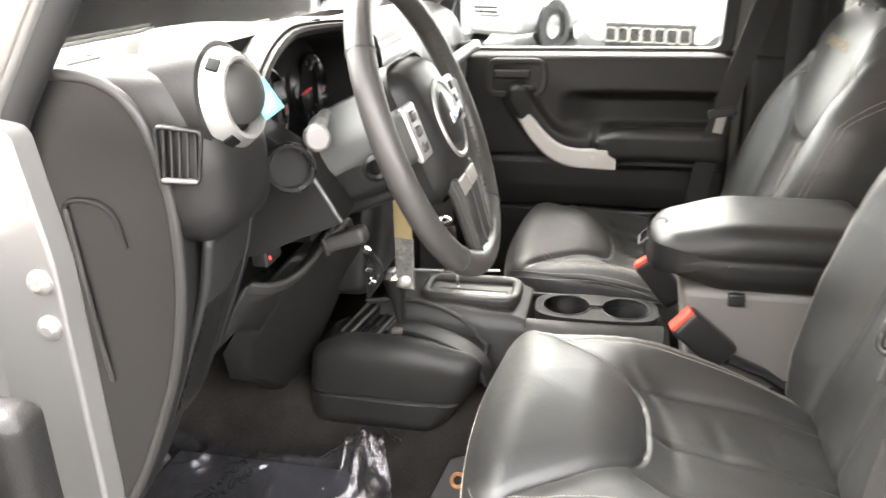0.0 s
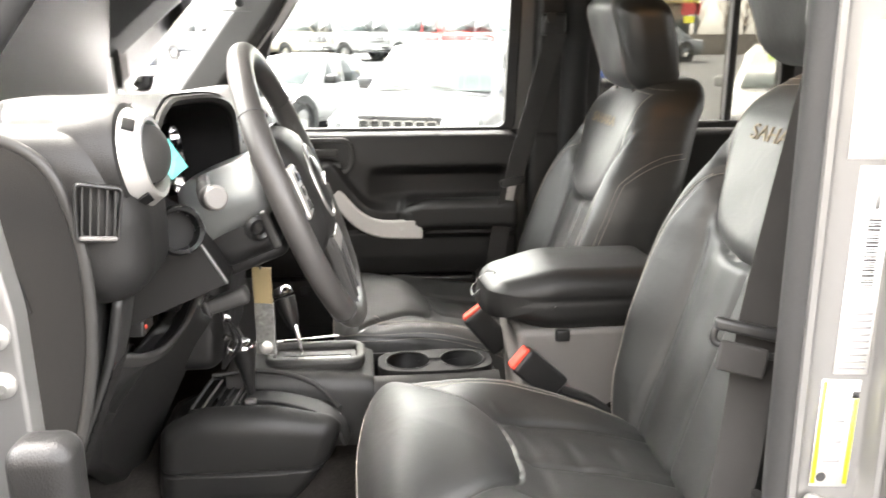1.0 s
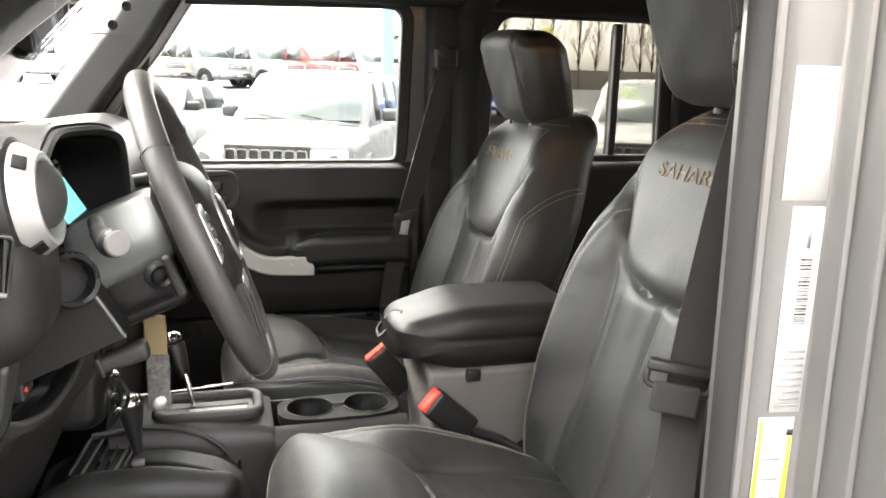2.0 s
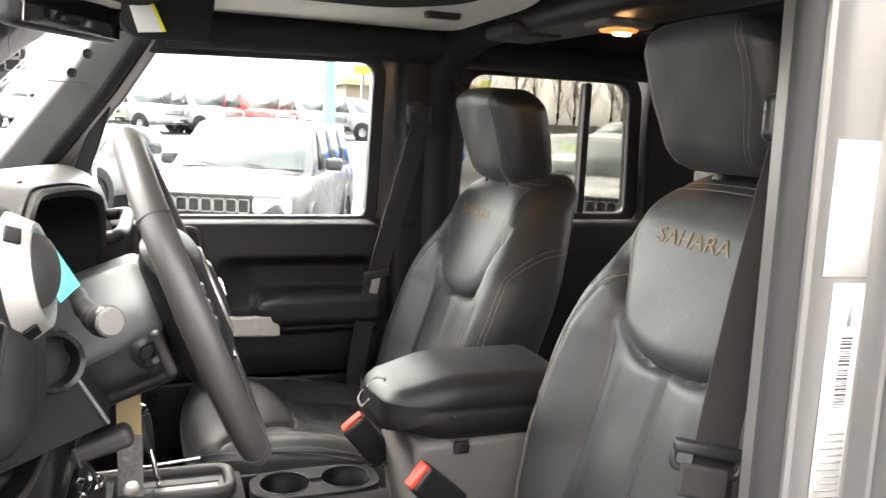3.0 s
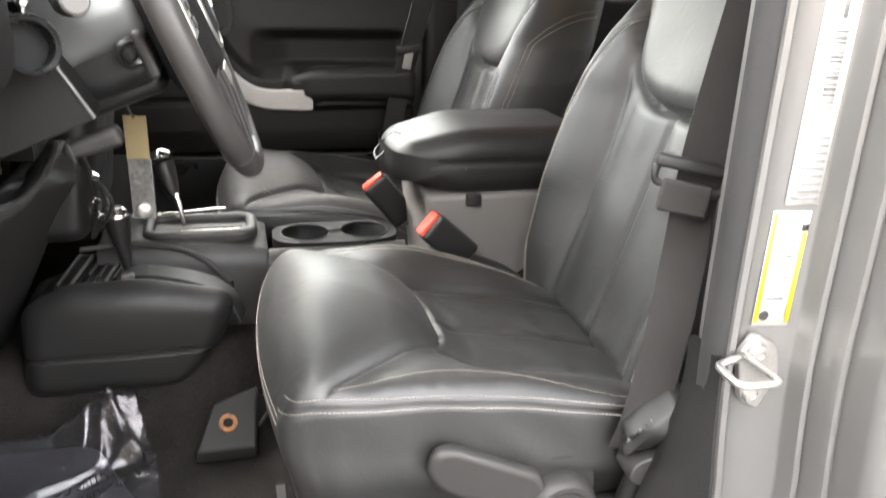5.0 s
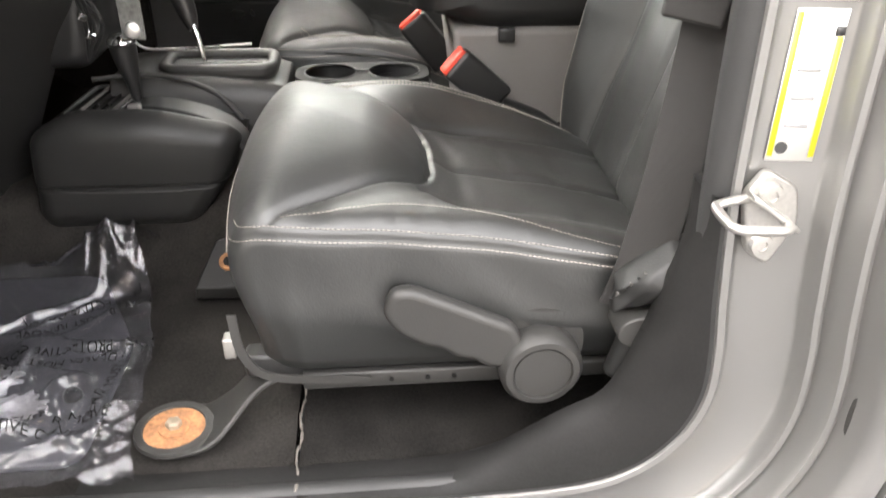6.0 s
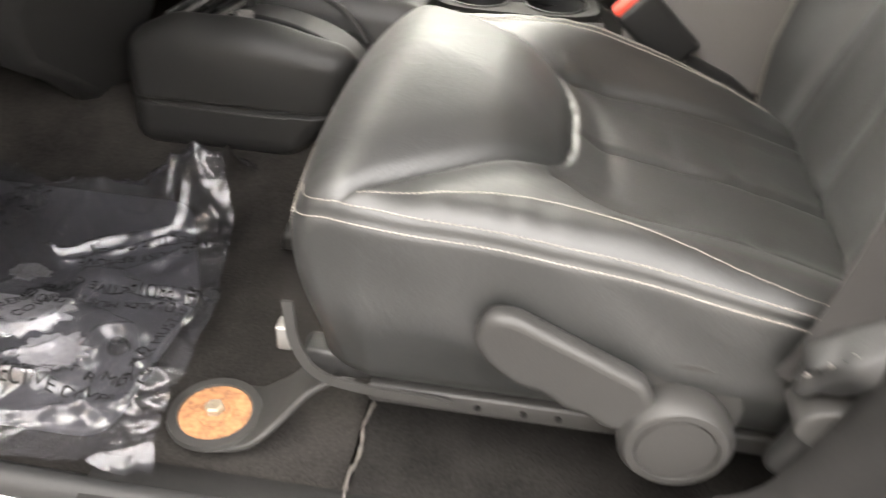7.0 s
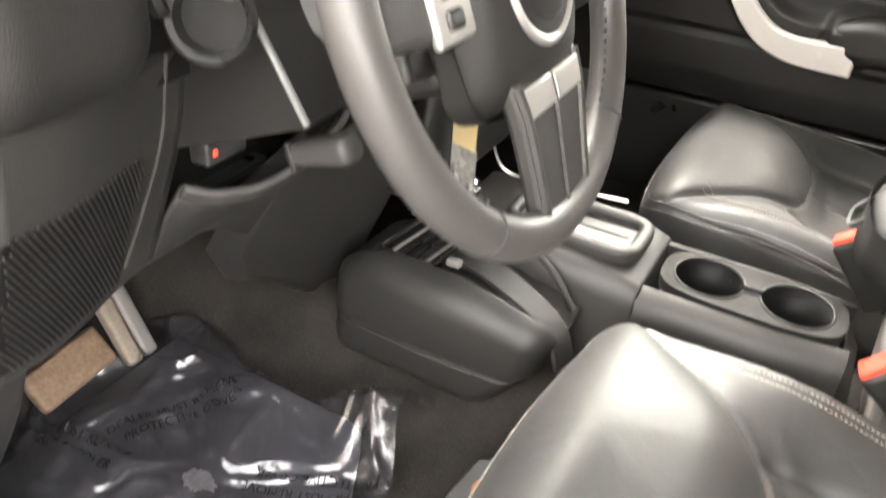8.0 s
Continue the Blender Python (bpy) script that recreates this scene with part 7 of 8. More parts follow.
striker = thing("door_striker", (0.575, -0.662, 0.930), "bright steel door striker bolted to the post", "door striker")
PLATE = rounded([(0.560, 0.978), (0.589, 0.962), (0.596, 0.930), (0.578, 0.890), (0.557, 0.903), (0.545, 0.955)], 0.008, 4)
part("plate", prism(PLATE, -0.6705, -0.660, xz), STEEL, striker, "galvanised striker plate", bevel=0.0025)
part("plate_lip", prism([(0.548, 0.962), (0.592, 0.930), (0.590, 0.926), (0.546, 0.957)], -0.684, -0.669, xz), STEEL, striker, "bent lip of the plate", bevel=0.0015)
for x, z in ((0.566, 0.957), (0.567, 0.912)):
    part("bolt", moved(lathe([(0, 0.004), (0.004, 0.004), (0.0045, 0.0055), (0.009, 0.005), (0.0105, 0.0), (0, 0)], 20), facing((x, -0.6705, z), (0, -1, 0))), STEEL, striker, "round headed bolt")
part("loop", tube(spline([(0.562, -0.667, 0.953), (0.540, -0.671, 0.953), (0.524, -0.675, 0.952), (0.519, -0.680, 0.951), (0.521, -0.700, 0.948), (0.527, -0.707, 0.946), (0.545, -0.705, 0.943), (0.574, -0.696, 0.938), (0.582, -0.672, 0.934)], 6), 0.0040, 10), STEEL, striker, "bent steel striker loop")

# ---- open driver's door, seen past the hinge edge ----
ddoor = tagged(new("door_3"), "open driver's door with a grey painted hinge edge and black trim", "car door", kind="structure")
part("hinge_edge", prism(rounded([(-0.200, 0.62), (-0.128, 0.66), (-0.124, 1.05), (-0.126, 1.24), (-0.140, 1.335), (-0.200, 1.345)], 0.01), -0.80, -0.775, xz), PAINT, ddoor, "grey painted door edge", bevel=0.006)
for z in (1.226, 1.190):
    part("hinge_bolt", moved(lathe([(0, 0.007), (0.004, 0.007), (0.006, 0.004), (0.009, 0.003), (0.010, 0.0), (0, 0)], 22), facing((-0.139, -0.800, z), (0.15, -1, 0))), STEEL, ddoor, "round headed hinge bolt")
part("door_skin", box(-0.23, -0.19, -1.75, -0.80, 0.58, 1.25), PAINT, ddoor)
part("door_trim", soft_box(0.030, 0.40, 0.28, 0.025, (4, 12, 10), 4, lambda P: P + np.array([-0.165, -1.30, 0.92])), PLASTIC_GREY, ddoor, "dark grey door trim")
part("door_armrest", soft_box(0.050, 0.30, 0.105, 0.040, (5, 12, 6), 5, lambda P: P + np.array([-0.098, -1.245, 1.10])), PLASTIC_GREY, ddoor, "rounded grey door armrest")
part("armrest_end", soft_box(0.018, 0.016, 0.075, 0.012, (2, 2, 4), 4, lambda P: P + np.array([-0.058, -0.938, 1.145])), PLASTIC, ddoor, "black armrest end cap")
part("door_reflector", soft_box(0.006, 0.007, 0.010, 0.003, (1, 1, 1), 2, lambda P: P + np.array([-0.040, -0.938, 1.135])), RED, ddoor, "small red reflector")
part("hinge_leaf", soft_box(0.045, 0.012, 0.022, 0.006, (3, 1, 2), 3, lambda P: P + np.array([-0.245, -0.735, 1.275])), PAINT, ddoor)
part("hinge_bolt", moved(lathe([(0, 0.006), (0.004, 0.006), (0.009, 0.003), (0.010, 0), (0, 0)], 18), facing((-0.255, -0.748, 1.270), (0, -1, 0))), STEEL, ddoor, "round headed hinge bolt")

# ---- mirror, visors ----
mirror = thing("rear_view_mirror", (-0.10, 0, 1.56), "black rear-view mirror hanging from the windscreen", "mirror")
MMx = Matrix.Translation((-0.115, -0.01, 1.565)) @ pose(0, 0, 0, 0, 4, -28)
part("mirror_shell", moved(soft_box(0.018, 0.115, 0.034, 0.015, (3, 12, 4), 5), MMx), PLASTIC_DARK, mirror, "black mirror shell")
part("mirror_glass", moved(soft_box(0.002, 0.106, 0.027, 0.0015, (1, 4, 2), 3), MMx @ pose(0.0178, 0, 0)), material("mirror_silver", (0.9, 0.9, 0.9), 0.02, metal=1, bump=0, vary=0, rough_vary=0), mirror, "mirror glass")
part("mirror_arm", tube([(-0.135, -0.01, 1.56), (-0.15, -0.01, 1.60), (-0.12, -0.01, 1.64)], 0.009, 10), PLASTIC_DARK, mirror)
vis = thing("sun_visor", (0.01, 0.36, 1.64), "black sun visor folded up with a white warning label", "sun visor")
part("visor_board", prism(rounded([(-0.080, 1.665), (-0.078, 1.605), (-0.040, 1.566), (0.095, 1.566), (0.105, 1.665)], 0.012), 0.353, 0.375, xz), HEADLINER, vis, bevel=0.005)
part("warning_label", prism([(-0.043, 1.620), (-0.002, 1.627), (0.018, 1.580), (-0.029, 1.575)], 0.3505, 0.3530, xz), WHITE_LABEL, vis, "white paper warning label")
part("label_band", prism([(-0.008, 1.626), (-0.002, 1.627), (0.018, 1.580), (0.012, 1.579)], 0.3498, 0.3505, xz), YELLOW_LABEL, vis)
vis2 = thing("sun_visor", (0.05, -0.34, 1.64), "black sun visor folded up against the roof", "sun visor")
part("visor_board", moved(soft_box(0.085, 0.20, 0.010, 0.008, (4, 6, 1), 3), pose(0.075, -0.34, 1.640, 0, 12, 0)), HEADLINER, vis2)
wing = thing("door_mirror", (-0.18, 0.80, 1.27), "black passenger door mirror", "door mirror")
part("mirror_shell", soft_box(0.05, 0.095, 0.085, 0.03, (4, 6, 6), 5, lambda P: P + np.array([-0.19, 0.83, 1.275])), PLASTIC_DARK, wing)
part("mirror_glass", soft_box(0.002, 0.080, 0.070, 0.0015, (1, 3, 3), 3, lambda P: P + np.array([-0.1388, 0.83, 1.275])), bpy.data.materials["mirror_silver"], wing, "mirror glass")
part("mirror_arm", box(-0.24, -0.18, 0.68, 0.76, 1.20, 1.235), PLASTIC_DARK, wing, bevel=0.01)

# ---- the sales lot outside ----
def car_paint(name, c, rough=0.25):
    return material(name, c, rough, metal=0.0, grain=1500, bump=0.01, vary=0.04, patch=1.5, coat=0.15)


WHITE_CAR = car_paint("white_car_paint", (0.29, 0.29, 0.286))
SILVER_CAR = car_paint("champagne_car_paint", (0.42, 0.38, 0.30))
RED_CAR = car_paint("red_car_paint", (0.45, 0.03, 0.03))
BLACK_CAR = car_paint("black_car_paint", (0.02, 0.022, 0.022))
BLUE_CAR = car_paint("blue_car_paint", (0.02, 0.13, 0.50))
GREY_CAR = car_paint("grey_car_paint", (0.12, 0.13, 0.14))
DARK_GLASS = material("dark_car_glass", (0.03, 0.035, 0.035), 0.06, grain=100, bump=0, vary=0.05, spec=0.7)
# base paler than the side glass, coloured for the sky it reflects
WIND_GLASS = material("sky_paled_windscreen", (0.085, 0.105, 0.10), 0.05, grain=100, bump=0, vary=0.05, spec=0.8)
LAMP_CLEAR = material("clear_headlamp", (0.6, 0.6, 0.6), 0.12, grain=300, bump=0.1, vary=0.1)
TYRE = material("tyre_rubber", (0.02, 0.02, 0.02), 0.85, grain=80, bump=0.4, vary=0.2)


def vehicle(name, at, turn, paint, label, kind="pickup", length=5.6, width=1.95, height=1.9, group="cars on the lot", detail=True, screen=None):
    """A parked vehicle that looks along its own -x; parts are meshes of their own."""
    v = thing(name, (0, 0, 0), label, "car" if kind != "pickup" else "pickup truck", group)
    L, W, H = length / 2, width / 2, height
    cl = 0.20 * H
    bon = 0.60 * H
    if kind == "pickup":
        prof = [(-L, cl), (-L, bon * 0.86), (-L + 0.10, bon * 0.98), (-L + 1.35, bon * 1.05), (L - 0.05, bon * 1.05), (L, bon), (L, cl)]
        cab = [(-L + 1.30, bon * 1.03), (-L + 1.95, H * 0.985), (-L + 2.3, H), (-L + 3.3, H), (-L + 3.75, H * 0.98), (-L + 3.95, bon * 1.03)]
    elif kind == "suv":
        prof = [(-L, cl), (-L - 0.02, bon * 0.80), (-L + 0.12, bon * 0.95), (-L + 1.35, bon * 1.06), (L - 0.1, bon * 1.08), (L, bon), (L, cl)]
        cab = [(-L + 1.25, bon * 1.04), (-L + 2.05, H * 0.975), (-L + 2.6, H), (L - 0.9, H * 0.985), (L - 0.25, H * 0.95), (L - 0.08, bon * 1.05)]
    else:
        bon = 0.58 * H
        prof = [(-L, cl), (-L, bon * 0.80), (-L + 0.2, bon * 0.95), (-L + 1.2, bon * 1.10), (L - 0.8, bon * 1.15), (L - 0.05, bon * 1.05), (L, cl)]
        cab = [(-L + 1.15, bon * 1.08), (-L + 2.0, H * 0.97), (-L + 2.6, H), (L - 1.5, H * 0.98), (L - 0.6, bon * 1.13)]
    m = Matrix.Translation(at) @ pose(0, 0, 0, 0, 0, turn)
    v.matrix_world = m
    v.location, v.rotation_euler = m.translation, m.to_euler()

    def add(nm, bm, mt, parent=v, lab="", **kw):
        me_ob = part(nm, bm, mt, None, lab, **kw)
        me_ob.parent = parent
        return me_ob
    if kind == "pickup":
        rows = [(-L, 0.84, bon * 0.84), (-L + 0.05, 0.90, bon * 0.93), (-L + 0.3, 0.97, bon * 1.0), (-L + 1.35, 1.0, bon * 1.05), (L - 0.06, 1.0, bon * 1.05), (L, 0.97, bon)]
        tops = [(cab[0][0], cab[0][1]), (cab[1][0], cab[1][1]), (cab[2][0], H), (cab[3][0], H), (cab[4][0], H * 0.98), (cab[5][0], cab[5][1])]
    else:
        rows = [(-L, 0.76, bon * 0.80), (-L + 0.05, 0.86, bon * 0.90), (-L + 0.25, 0.95, bon * 0.97), (-L + 0.8, 0.99, bon * 1.03), (-L + 1.35, 1.0, bon * 1.07), (L - 0.4, 1.0, bon * 1.07), (L - 0.06, 0.95, bon * 1.0), (L, 0.88, bon * 0.85)]
        tops = [(u, w) for u, w in cab]

    def girth(x, k, top):
        w = W * k
        half = [(0.90 * w, cl), (0.985 * w, cl + 0.10), (w, cl + 0.35 * (top - cl)), (0.985 * w, top - 0.16), (0.95 * w, top - 0.06), (0.86 * w, top - 0.012), (0.45 * w, top + 0.016)]
        return [(x, y, z) for y, z in half] + [(x, 0, top + 0.022)] + [(x, -y, z) for y, z in reversed(half)]

    def green(x, top):
        low, frac = bon * 0.98, max(0.0, (top - bon * 1.03) / (H - bon * 1.03))
        wt = W * (0.92 - 0.13 * frac)
        half = [(0.92 * W, low), (0.92 * W, low + 0.03), (wt, max(low + 0.04, top - 0.07)), (wt - 0.05, top - 0.015), (wt * 0.5, top + 0.012)]
        return [(x, y, z) for y, z in half] + [(x, 0, top + 0.018)] + [(x, -y, z) for y, z in reversed(half)]

    dense = [tuple(p) for p in spline([(x, k, t) for x, k, t in rows], 4)]
    body = add("body", rings([girth(*r) for r in dense]), paint, v, "", angle=32)
    cabp = add("cabin", rings([green(x, t) for x, t in tops]), paint, v, "", angle=28)
    # glass: windscreen, rear, sides, set on the cabin
    a, b = Vector((cab[0][0], 0, cab[0][1])), Vector((cab[1][0], 0, cab[1][1]))
    nrm = Vector((-(b.z - a.z), 0, b.x - a.x)).normalized()
    off = nrm * 0.012
    lo, hi = a.lerp(b, 0.10) + off, a.lerp(b, 0.90) + off
    add("windscreen", bm_from([(lo.x, -W * 0.80, lo.z), (lo.x, W * 0.80, lo.z), (hi.x, W * 0.70, hi.z), (hi.x, -W * 0.70, hi.z)], [[0, 1, 2, 3]]), screen or WIND_GLASS, v, "windscreen with the reflected sky in its base colour", solid=0.006)
    x0, x1 = cab[1][0] - 0.25, cab[-2][0] + 0.05
    zb, zt = cab[0][1] + 0.05, H * 0.93
    n_win = 2 if kind != "suv" else 3
    for s in (-1, 1):
        for k in range(n_win):
            u0 = x0 + (x1 - x0) * k / n_win + 0.04
            u1 = x0 + (x1 - x0) * (k + 1) / n_win - 0.04
            yb, yt = W * 0.915 * s, W * 0.815 * s
            add("side_window", bm_from([(u0, yb, zb), (u1, yb, zb), (u1, yt, zt), (u0 + (0.28 if k == 0 else 0), yt, zt)], [[0, 1, 2, 3]]), DARK_GLASS, v, "dark side window", solid=0.008)
        mir = add("door_mirror", moved(soft_box(0.07, 0.11, 0.08, 0.05, (2, 3, 3), 3), pose(x0 + 0.05, s * (W + 0.10), zb + 0.08)), paint if kind == "suv" else PLASTIC_DARK, v, "door mirror")
        add("headlamp", moved(soft_box(0.06, 0.21, 0.085, 0.05, (2, 3, 2), 3), pose(-L + 0.07, s * W * 0.70, bon * 0.80, 0, 0, s * -14)), LAMP_CLEAR, v, "clear headlamp")
        for xw in (-L + 0.95, L - 1.05):
            add("wheel_arch", moved(lathe([(0.30, -0.02), (0.46, -0.02), (0.46, 0.03), (0.30, 0.03), (0.30, -0.02)], 28), pose(xw, s * (W - 0.0), 0.37, 90 if s < 0 else -90, 0, 0)), PLASTIC_DARK, v)
            wh = add("tyre", moved(lathe([(0.20, -0.10), (0.34, -0.10), (0.37, -0.06), (0.37, 0.06), (0.34, 0.10), (0.20, 0.10), (0.20, -0.10)], 28), pose(xw, s * (W - 0.10), 0.37, 90, 0, 0)), TYRE, v, "black tyre")
            add("rim", moved(lathe([(0, 0.07), (0.06, 0.09), (0.08, 0.06), (0.19, 0.07), (0.22, 0.10), (0.22, 0.0), (0, 0.0)], 24), pose(xw, s * (W - 0.10), 0.37, -90 * s * 1.0, 0, 0) if s > 0 else pose(xw, s * (W - 0.10), 0.37, 90, 0, 0)), SILVER, wh, "silver wheel rim")
    add("bumper", moved(soft_box(0.10, W * 0.97, 0.13, 0.06, (2, 6, 2), 3), pose(-L + 0.02, 0, cl + 0.16)), CHROME if kind == "pickup" and paint is not RED_CAR else paint, v, "front bumper")
    g = add("grille", moved(soft_box(0.03, W * 0.50, 0.13, 0.03, (1, 4, 2), 3), pose(-L + 0.005, 0, bon * 0.80)), PLASTIC_DARK, v, "dark grille")
    if kind == "suv":
        for k in range(7):
            add("grille_slot", moved(frame_plate(rounded([(-0.052, -0.065), (0.052, -0.065), (0.052, 0.065), (-0.052, 0.065)], 0.02, 3), 0.012, 0, 0.02, lambda q, w, d: (-d, q, w)), pose(-L - 0.035, -0.40 + 0.133 * k, bon * 0.80)), STEEL, g)
        for s in (-1, 1):
            add("bonnet_vent", moved(soft_box(0.10, 0.03, 0.012, 0.008, (2, 1, 1), 2), pose(-L + 0.85, s * 0.42, bon * 1.035, 0, -6, s * 14)), PLASTIC_DARK, v, "black bonnet vent")
        add("bonnet_scoop", moved(soft_box(0.09, 0.12, 0.016, 0.012, (2, 2, 1), 2), pose(-L + 0.95, 0, bon * 1.04)), paint, v)
    else:
        for k in range(3):
            add("grille_bar", moved(soft_box(0.012, W * 0.49, 0.014, 0.008, (1, 4, 1), 2), pose(-L - 0.03, 0, bon * 0.80 - 0.07 + 0.07 * k)), CHROME if paint is not BLACK_CAR else STEEL, g)
    if screen is None and kind != "sedan":
        for s in (-0.3, 0.3):
            add("wiper", tube([(lo.x - 0.02, s * W, lo.z + 0.02), (lo.x + 0.02, s * W + 0.28, lo.z + 0.06)], 0.008, 6), PLASTIC_DARK, v)
    add("plate_holder", moved(soft_box(0.01, 0.15, 0.07, 0.008, (1, 1, 1), 2), pose(-L - 0.09, 0, cl + 0.16)), WHITE_LABEL, v, "blank plate")
    return v


def parked(name, x, y, turn, *a, **k):
    return vehicle(name, (x, y, lot(y)), turn, *a, **k)


SUV_CAR = car_paint("silver_car_paint", (0.055, 0.056, 0.058))
parked("suv", 1.38, 9.8, 69, SUV_CAR, "pale silver sport utility vehicle facing the open door", kind="suv", length=4.8, width=1.94, height=1.76)
parked("sedan", -1.0, 14.6, 60, WHITE_CAR, "white saloon parked beside the utility vehicle", kind="sedan", length=4.7, width=1.8, height=1.5)
parked("sedan", -5.6, 11.0, 62, WHITE_CAR, "white saloon in front of the windscreen", kind="sedan", length=4.7, width=1.8, height=1.45)
for xx, col, lab in ((-3.6, SILVER_CAR, "champagne pickup truck in the back row"), (-1.1, WHITE_CAR, "white pickup truck with a dark grille in the back row"), (1.3, WHITE_CAR, "white pickup truck in the back row"), (3.5, RED_CAR, "red pickup truck in the back row"), (5.9, WHITE_CAR, "tall white pickup truck behind the blue post"), (8.3, WHITE_CAR, "white pickup truck behind the blue post"), (-6.4, GREY_CAR, "grey pickup truck in the back row")):
    parked("pickup_truck", xx, 36.0, 132, col, lab, kind="pickup", length=5.7, width=2.0, height=1.92)
parked("pickup_truck", -8.2, 23.0, 140, BLACK_CAR, "black pickup truck seen through the windscreen", kind="pickup", length=5.7, width=2.0, height=1.92)
parked("pickup_truck", -13.0, 25.0, 138, WHITE_CAR, "white pickup truck seen through the windscreen", kind="pickup", length=5.5, width=1.95, height=1.85)
estate = parked("suv", 6.5, 9.8, 60, WHITE_CAR, "white estate with bright sale digits on its windscreen", kind="suv", length=4.7, width=1.9, height=1.74)
digits = lettering("95", 0.24, 0.002)
for q in digits.verts:
    q.co = Vector((-1.60 + 0.62 * (0.86 + 0.0) + q.co.y * 0.74, 0.34 - q.co.x, 1.52 + q.co.y * 0.67)) + Vector((-0.02, 0, 0.03))
dig = part("sale_digits", digits, material("yellow_green_marker", (0.55, 0.75, 0.05), 0.6), None, "yellow-green painted digits")
dig.parent = estate
parked("suv", 7.9, 22.5, 82, BLUE_CAR, "blue off-road car behind the rear window", kind="suv", length=4.2, width=1.85, height=1.8)
parked("sedan", 12.6, 33.0, 20, GREY_CAR, "grey saloon on the far side of the lot", kind="sedan", length=4.7, width=1.85, height=1.5)
parked("sedan", 20.0, 30.0, 20, WHITE_CAR, "white saloon on the far side of the lot", kind="sedan", length=4.7, width=1.85, height=1.5)

# blue steel post with a beam
BLUE_POST = material("pale_blue_paint", (0.20, 0.42, 0.50), 0.6, grain=60, bump=0.1, vary=0.12, patch=3)
canopy = thing("canopy_post", (3.78, 17.0, lot(17.0)), "pale blue steel post carrying a beam", "post")
part("post", box(3.66, 3.90, 16.9, 17.12, lot(17), 2.95), BLUE_POST, canopy, bevel=0.01)
part("beam", box(2.9, 12.0, 16.8, 17.2, 2.94, 3.04), BLUE_POST, canopy, bevel=0.01)
# fuel station canopy far behind
station = thing("fuel_canopy", (-1, 60, 0), "yellow edged flat canopy of a distant fuel station", "canopy")
part("roof", box(-6.0, 1.2, 56, 64, 2.35, 2.8), material("yellow_fascia", (0.75, 0.45, 0.03), 0.5, vary=0.05), station)
part("fascia", box(-6.05, 1.25, 55.9, 64.1, 2.8, 2.95), WHITE_CAR, station)
for xx in (-3.5, -0.2):
    part("column", box(xx - 0.25, xx + 0.25, 59.8, 60.2, lot(60), 2.35), WHITE_CAR, station)
# roadside sign, building, fence
sign = thing("roadside_sign", (22, 52, 0), "tall red and yellow roadside sign", "sign")
part("pole", box(22.6, 22.75, 51.9, 52.05, lot(52), 4.1), GREY_CAR, sign)
part("board", box(21.7, 22.95, 51.9, 52.1, 3.10, 3.85), RED_CAR, sign, "red board")
part("lower_board", box(21.9, 22.75, 51.92, 52.08, 2.55, 3.00), YELLOW_LABEL, sign, "yellow board")
arch = [tube(spline([(21.8 + d, 51.9, 3.86), (21.94 + d, 51.9, 4.6), (22.03 + d, 51.9, 4.68), (22.12 + d, 51.9, 4.6), (22.26 + d, 51.9, 3.86)], 5), 0.07, 8) for d in (0.0, 0.46)]
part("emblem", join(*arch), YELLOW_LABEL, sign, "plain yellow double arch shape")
shop = thing("low_building", (30, 60, 0), "low brown building behind the lot", "building")
part("wall", box(14, 25.5, 60, 70, lot(60), 4.2), material("brown_cladding", (0.20, 0.16, 0.12), 0.8, grain=8, vary=0.15, patch=0.7), shop)
part("roof", box(13.6, 25.9, 59.6, 70.4, 4.2, 4.7), material("tan_roof", (0.40, 0.31, 0.16), 0.8, vary=0.1, patch=0.5), shop)
for k in range(2):
    w_ = part("window", box(18 + 5 * k, 20.6 + 5 * k, 59.93, 59.99, lot(60) + 0.9, 3.0), DARK_GLASS, shop, "dark shop window")
fence = thing("board_fence", (20, 48, 0), "long grey-brown board fence", "fence")
part("boards", box(8, 60, 47.9, 48.05, lot(48), lot(48) + 1.25), material("weathered_boards", (0.16, 0.14, 0.12), 0.9, grain=30, vary=0.25, patch=1.5), fence)
for k in range(18):
    part("post", box(8 + 3 * k - 0.07, 8 + 3 * k + 0.07, 47.8, 47.9, lot(48), lot(48) + 1.35), material("fence_post", (0.12, 0.105, 0.09), 0.9) if k == 0 else bpy.data.materials["fence_post"], fence)

BARK = material("grey_bark", (0.26, 0.21, 0.165), 0.95, grain=20, bump=0.6, vary=0.3, patch=2)
NEEDLE = material("conifer_needles", (0.030, 0.055, 0.035), 0.9, grain=20, vary=0.4, patch=1)


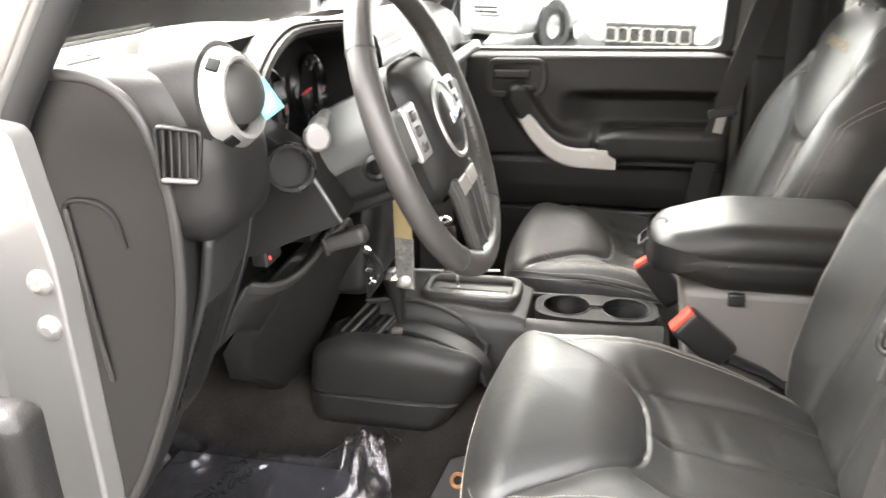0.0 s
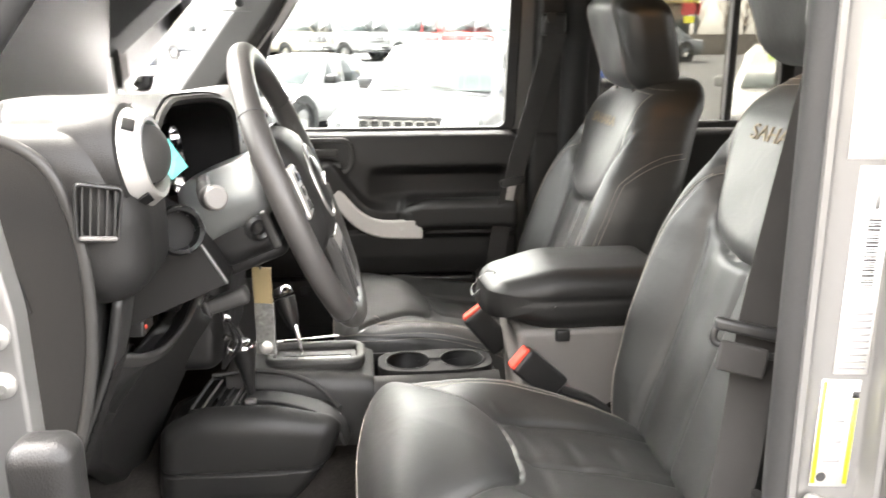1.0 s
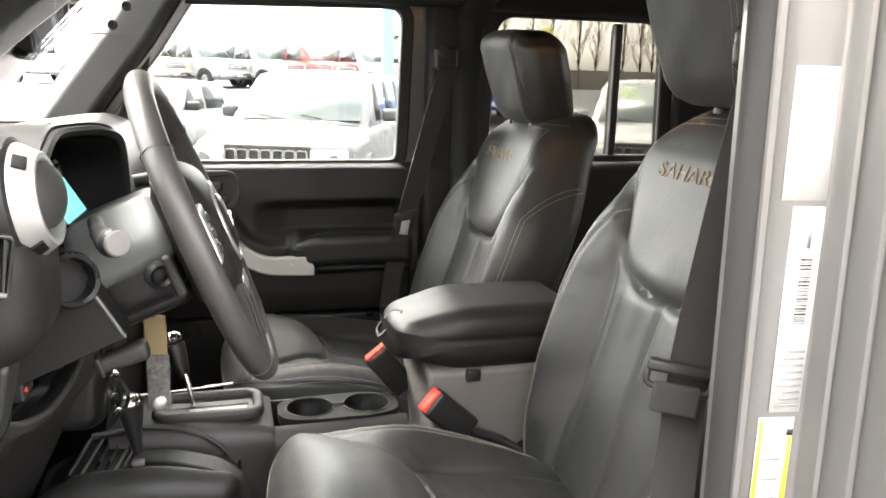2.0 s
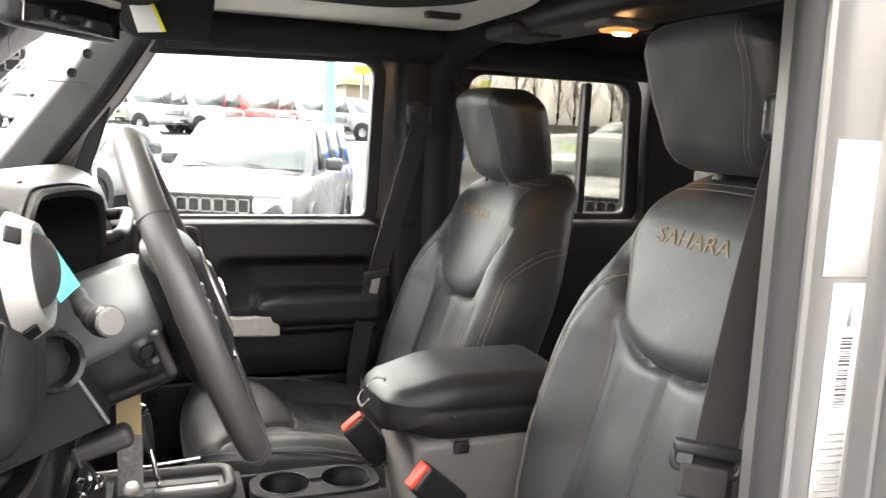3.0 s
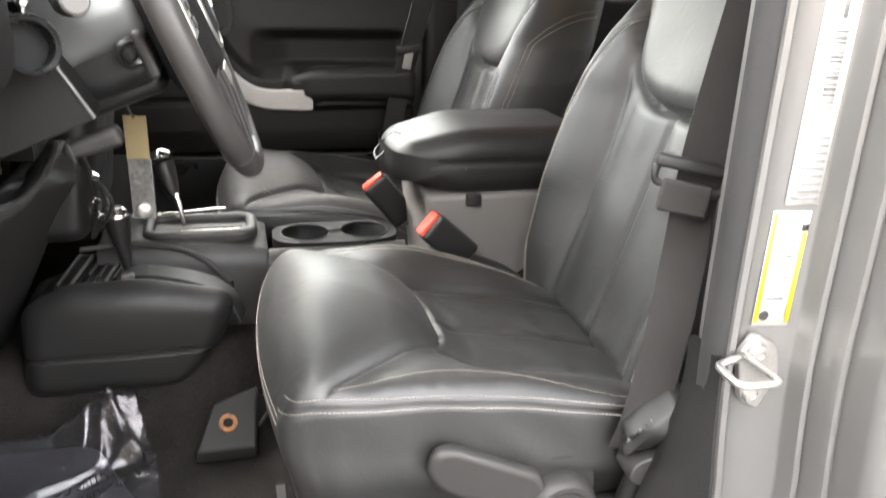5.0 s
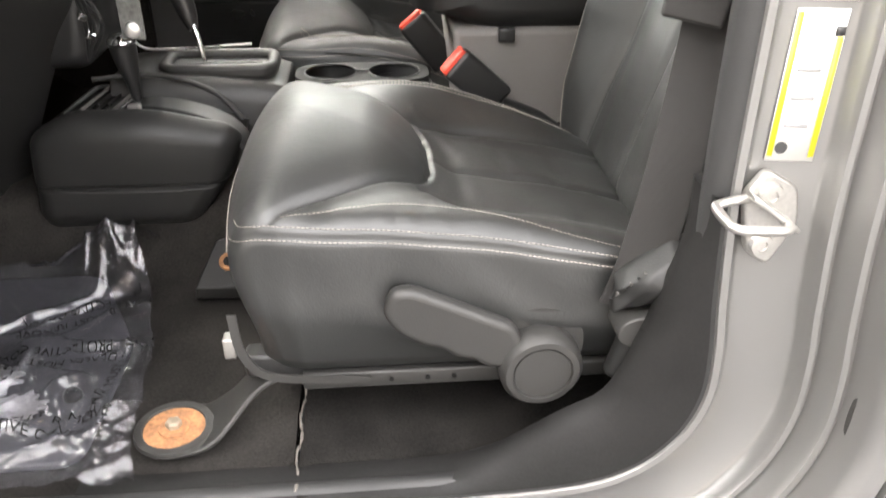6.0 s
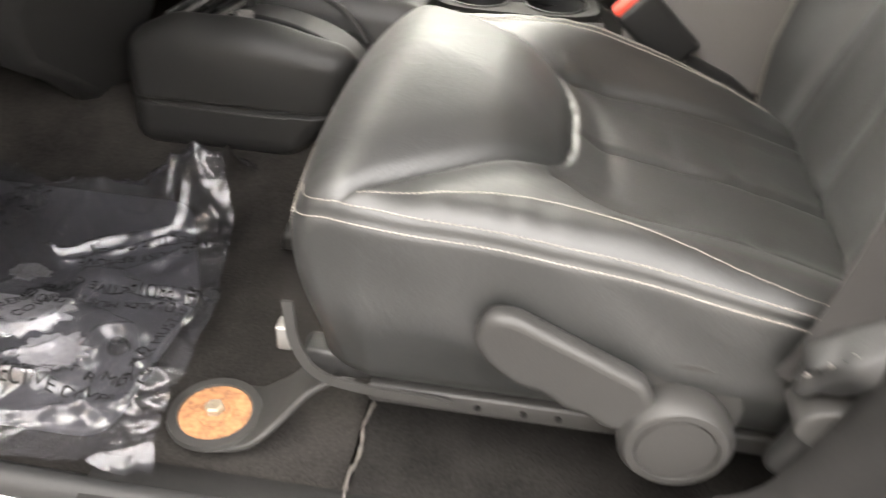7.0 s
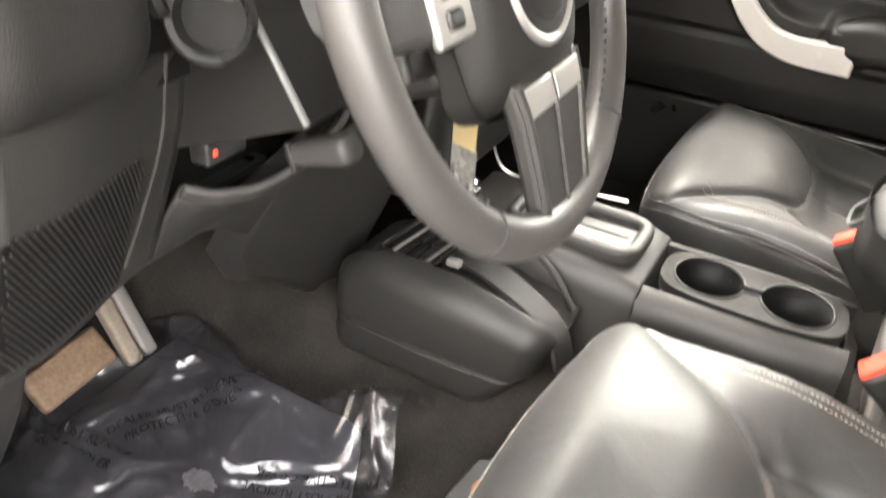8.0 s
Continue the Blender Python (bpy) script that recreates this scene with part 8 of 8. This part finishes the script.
def bare_tree(seed, x, y, tall):
    """A leafless poplar: tapered trunk, steep limbs and many twigs."""
    rn = random.Random(seed)
    z0 = lot(y)
    t = thing("bare_tree", (x, y, z0), "leafless poplar with steep grey branches", "tree", "bare trees")
    part("trunk", tube([(x + 0.1 * rn.uniform(-1, 1) * k, y, z0 + tall * k / 6) for k in range(7)], [0.20 * (1 - k / 6.4) + 0.015 for k in range(7)], 8), BARK, t)
    limbs, twigs = [], []
    for k in range(64):
        h = rn.uniform(0.10, 0.92)
        a = rn.uniform(0, 6.283)
        ln = tall * rn.uniform(0.16, 0.30) * (1.15 - 0.6 * h)
        p = Vector((x, y, z0 + tall * h))
        e = p + Vector((math.cos(a) * ln * 0.42, math.sin(a) * ln * 0.42, ln * 0.9))
        mid = p.lerp(e, 0.5) + Vector((math.cos(a), math.sin(a), 0)) * ln * 0.10
        limbs.append(tube([p, mid, e], [0.036, 0.022, 0.009], 5))
        for q in range(11):
            b0 = p.lerp(e, rn.uniform(0.2, 1.0))
            b = a + rn.uniform(-1.4, 1.4)
            l2 = ln * rn.uniform(0.15, 0.40)
            twigs.append(tube([b0, b0 + Vector((math.cos(b) * l2 * 0.45, math.sin(b) * l2 * 0.45, l2 * 0.8))], [0.014, 0.006], 3))
    part("limbs", join(*limbs), BARK, t)
    tagged(part("twigs", join(*twigs), BARK, t), kind="stuff")
    return t


first = bare_tree(3, 27, 74, 15)
second = bare_tree(8, 33, 76, 14)
for k, xx in enumerate((30, 35.5, 38, 40, 42.5, 44.5, 46.5, 48.5, 51, 53.5, 56)):
    src = first if k % 2 else second
    copy_thing(src, pose(xx, 74 + (k % 3), lot(74), 0, 0, 70 * k))
rn = random.Random(2)
for cx, cy, tall in ((20.5, 72, 11.0),):
    con = thing("conifer", (cx, cy, lot(cy)), "dark green conifer behind the building", "tree")
    part("trunk", tube([(cx, cy, lot(cy)), (cx, cy, lot(cy) + tall)], [0.25, 0.03], 8), BARK, con)
    fr = []
    for k in range(420):
        h = rn.uniform(0.08, 0.99)
        a = rn.uniform(0, 6.283)
        rad = (1 - h) * 2.6 * rn.uniform(0.35, 1.1) + 0.1
        p = Vector((cx, cy, lot(cy) + tall * h))
        fr.append(tube([p, p + Vector((math.cos(a) * rad * 0.6, math.sin(a) * rad * 0.6, 0.05)), p + Vector((math.cos(a) * rad, math.sin(a) * rad, -0.22 * rad))], [0.10, 0.16, 0.02], 4))
    tagged(part("foliage", join(*fr), NEEDLE, con), kind="stuff")

# unseen building block and wing, added to cut sky light on the door side
RENDERED = material("tan_render", (0.22, 0.20, 0.175), 0.85, grain=40, bump=0.3, vary=0.15, patch=0.6)
blocker = thing("light_blocker", (0, -14, LOT_Z), "unseen tan block with a wing, added to cut the sky light", "building")
part("wall", box(-16, 18, -16.0, -14.0, LOT_Z - 0.1, 4.6), RENDERED, blocker)
part("wing", box(-16, -1.2, -14.0, -5.2, LOT_Z - 0.1, 4.6), RENDERED, blocker)
part("roof_edge", box(-16.3, 18.3, -16.2, -13.7, 4.6, 5.0), material("brown_fascia", (0.09, 0.07, 0.06), 0.6, vary=0.15), blocker)
for k in range(7):
    part("window", box(-13.5 + 4.2 * k, -11.0 + 4.2 * k, -14.03, -13.99, LOT_Z + 0.9, 2.6), DARK_GLASS, blocker)

ad = thing("roadside_board", (13.6, 53, 0), "small yellow-green roadside board on a pole", "sign")
part("pole", box(13.5, 13.7, 53.0, 53.2, lot(53), 5.0), GREY_CAR, ad)
part("board", box(12.9, 14.3, 52.9, 53.0, 4.6, 5.2), YELLOW_LABEL, ad, "yellow-green board")
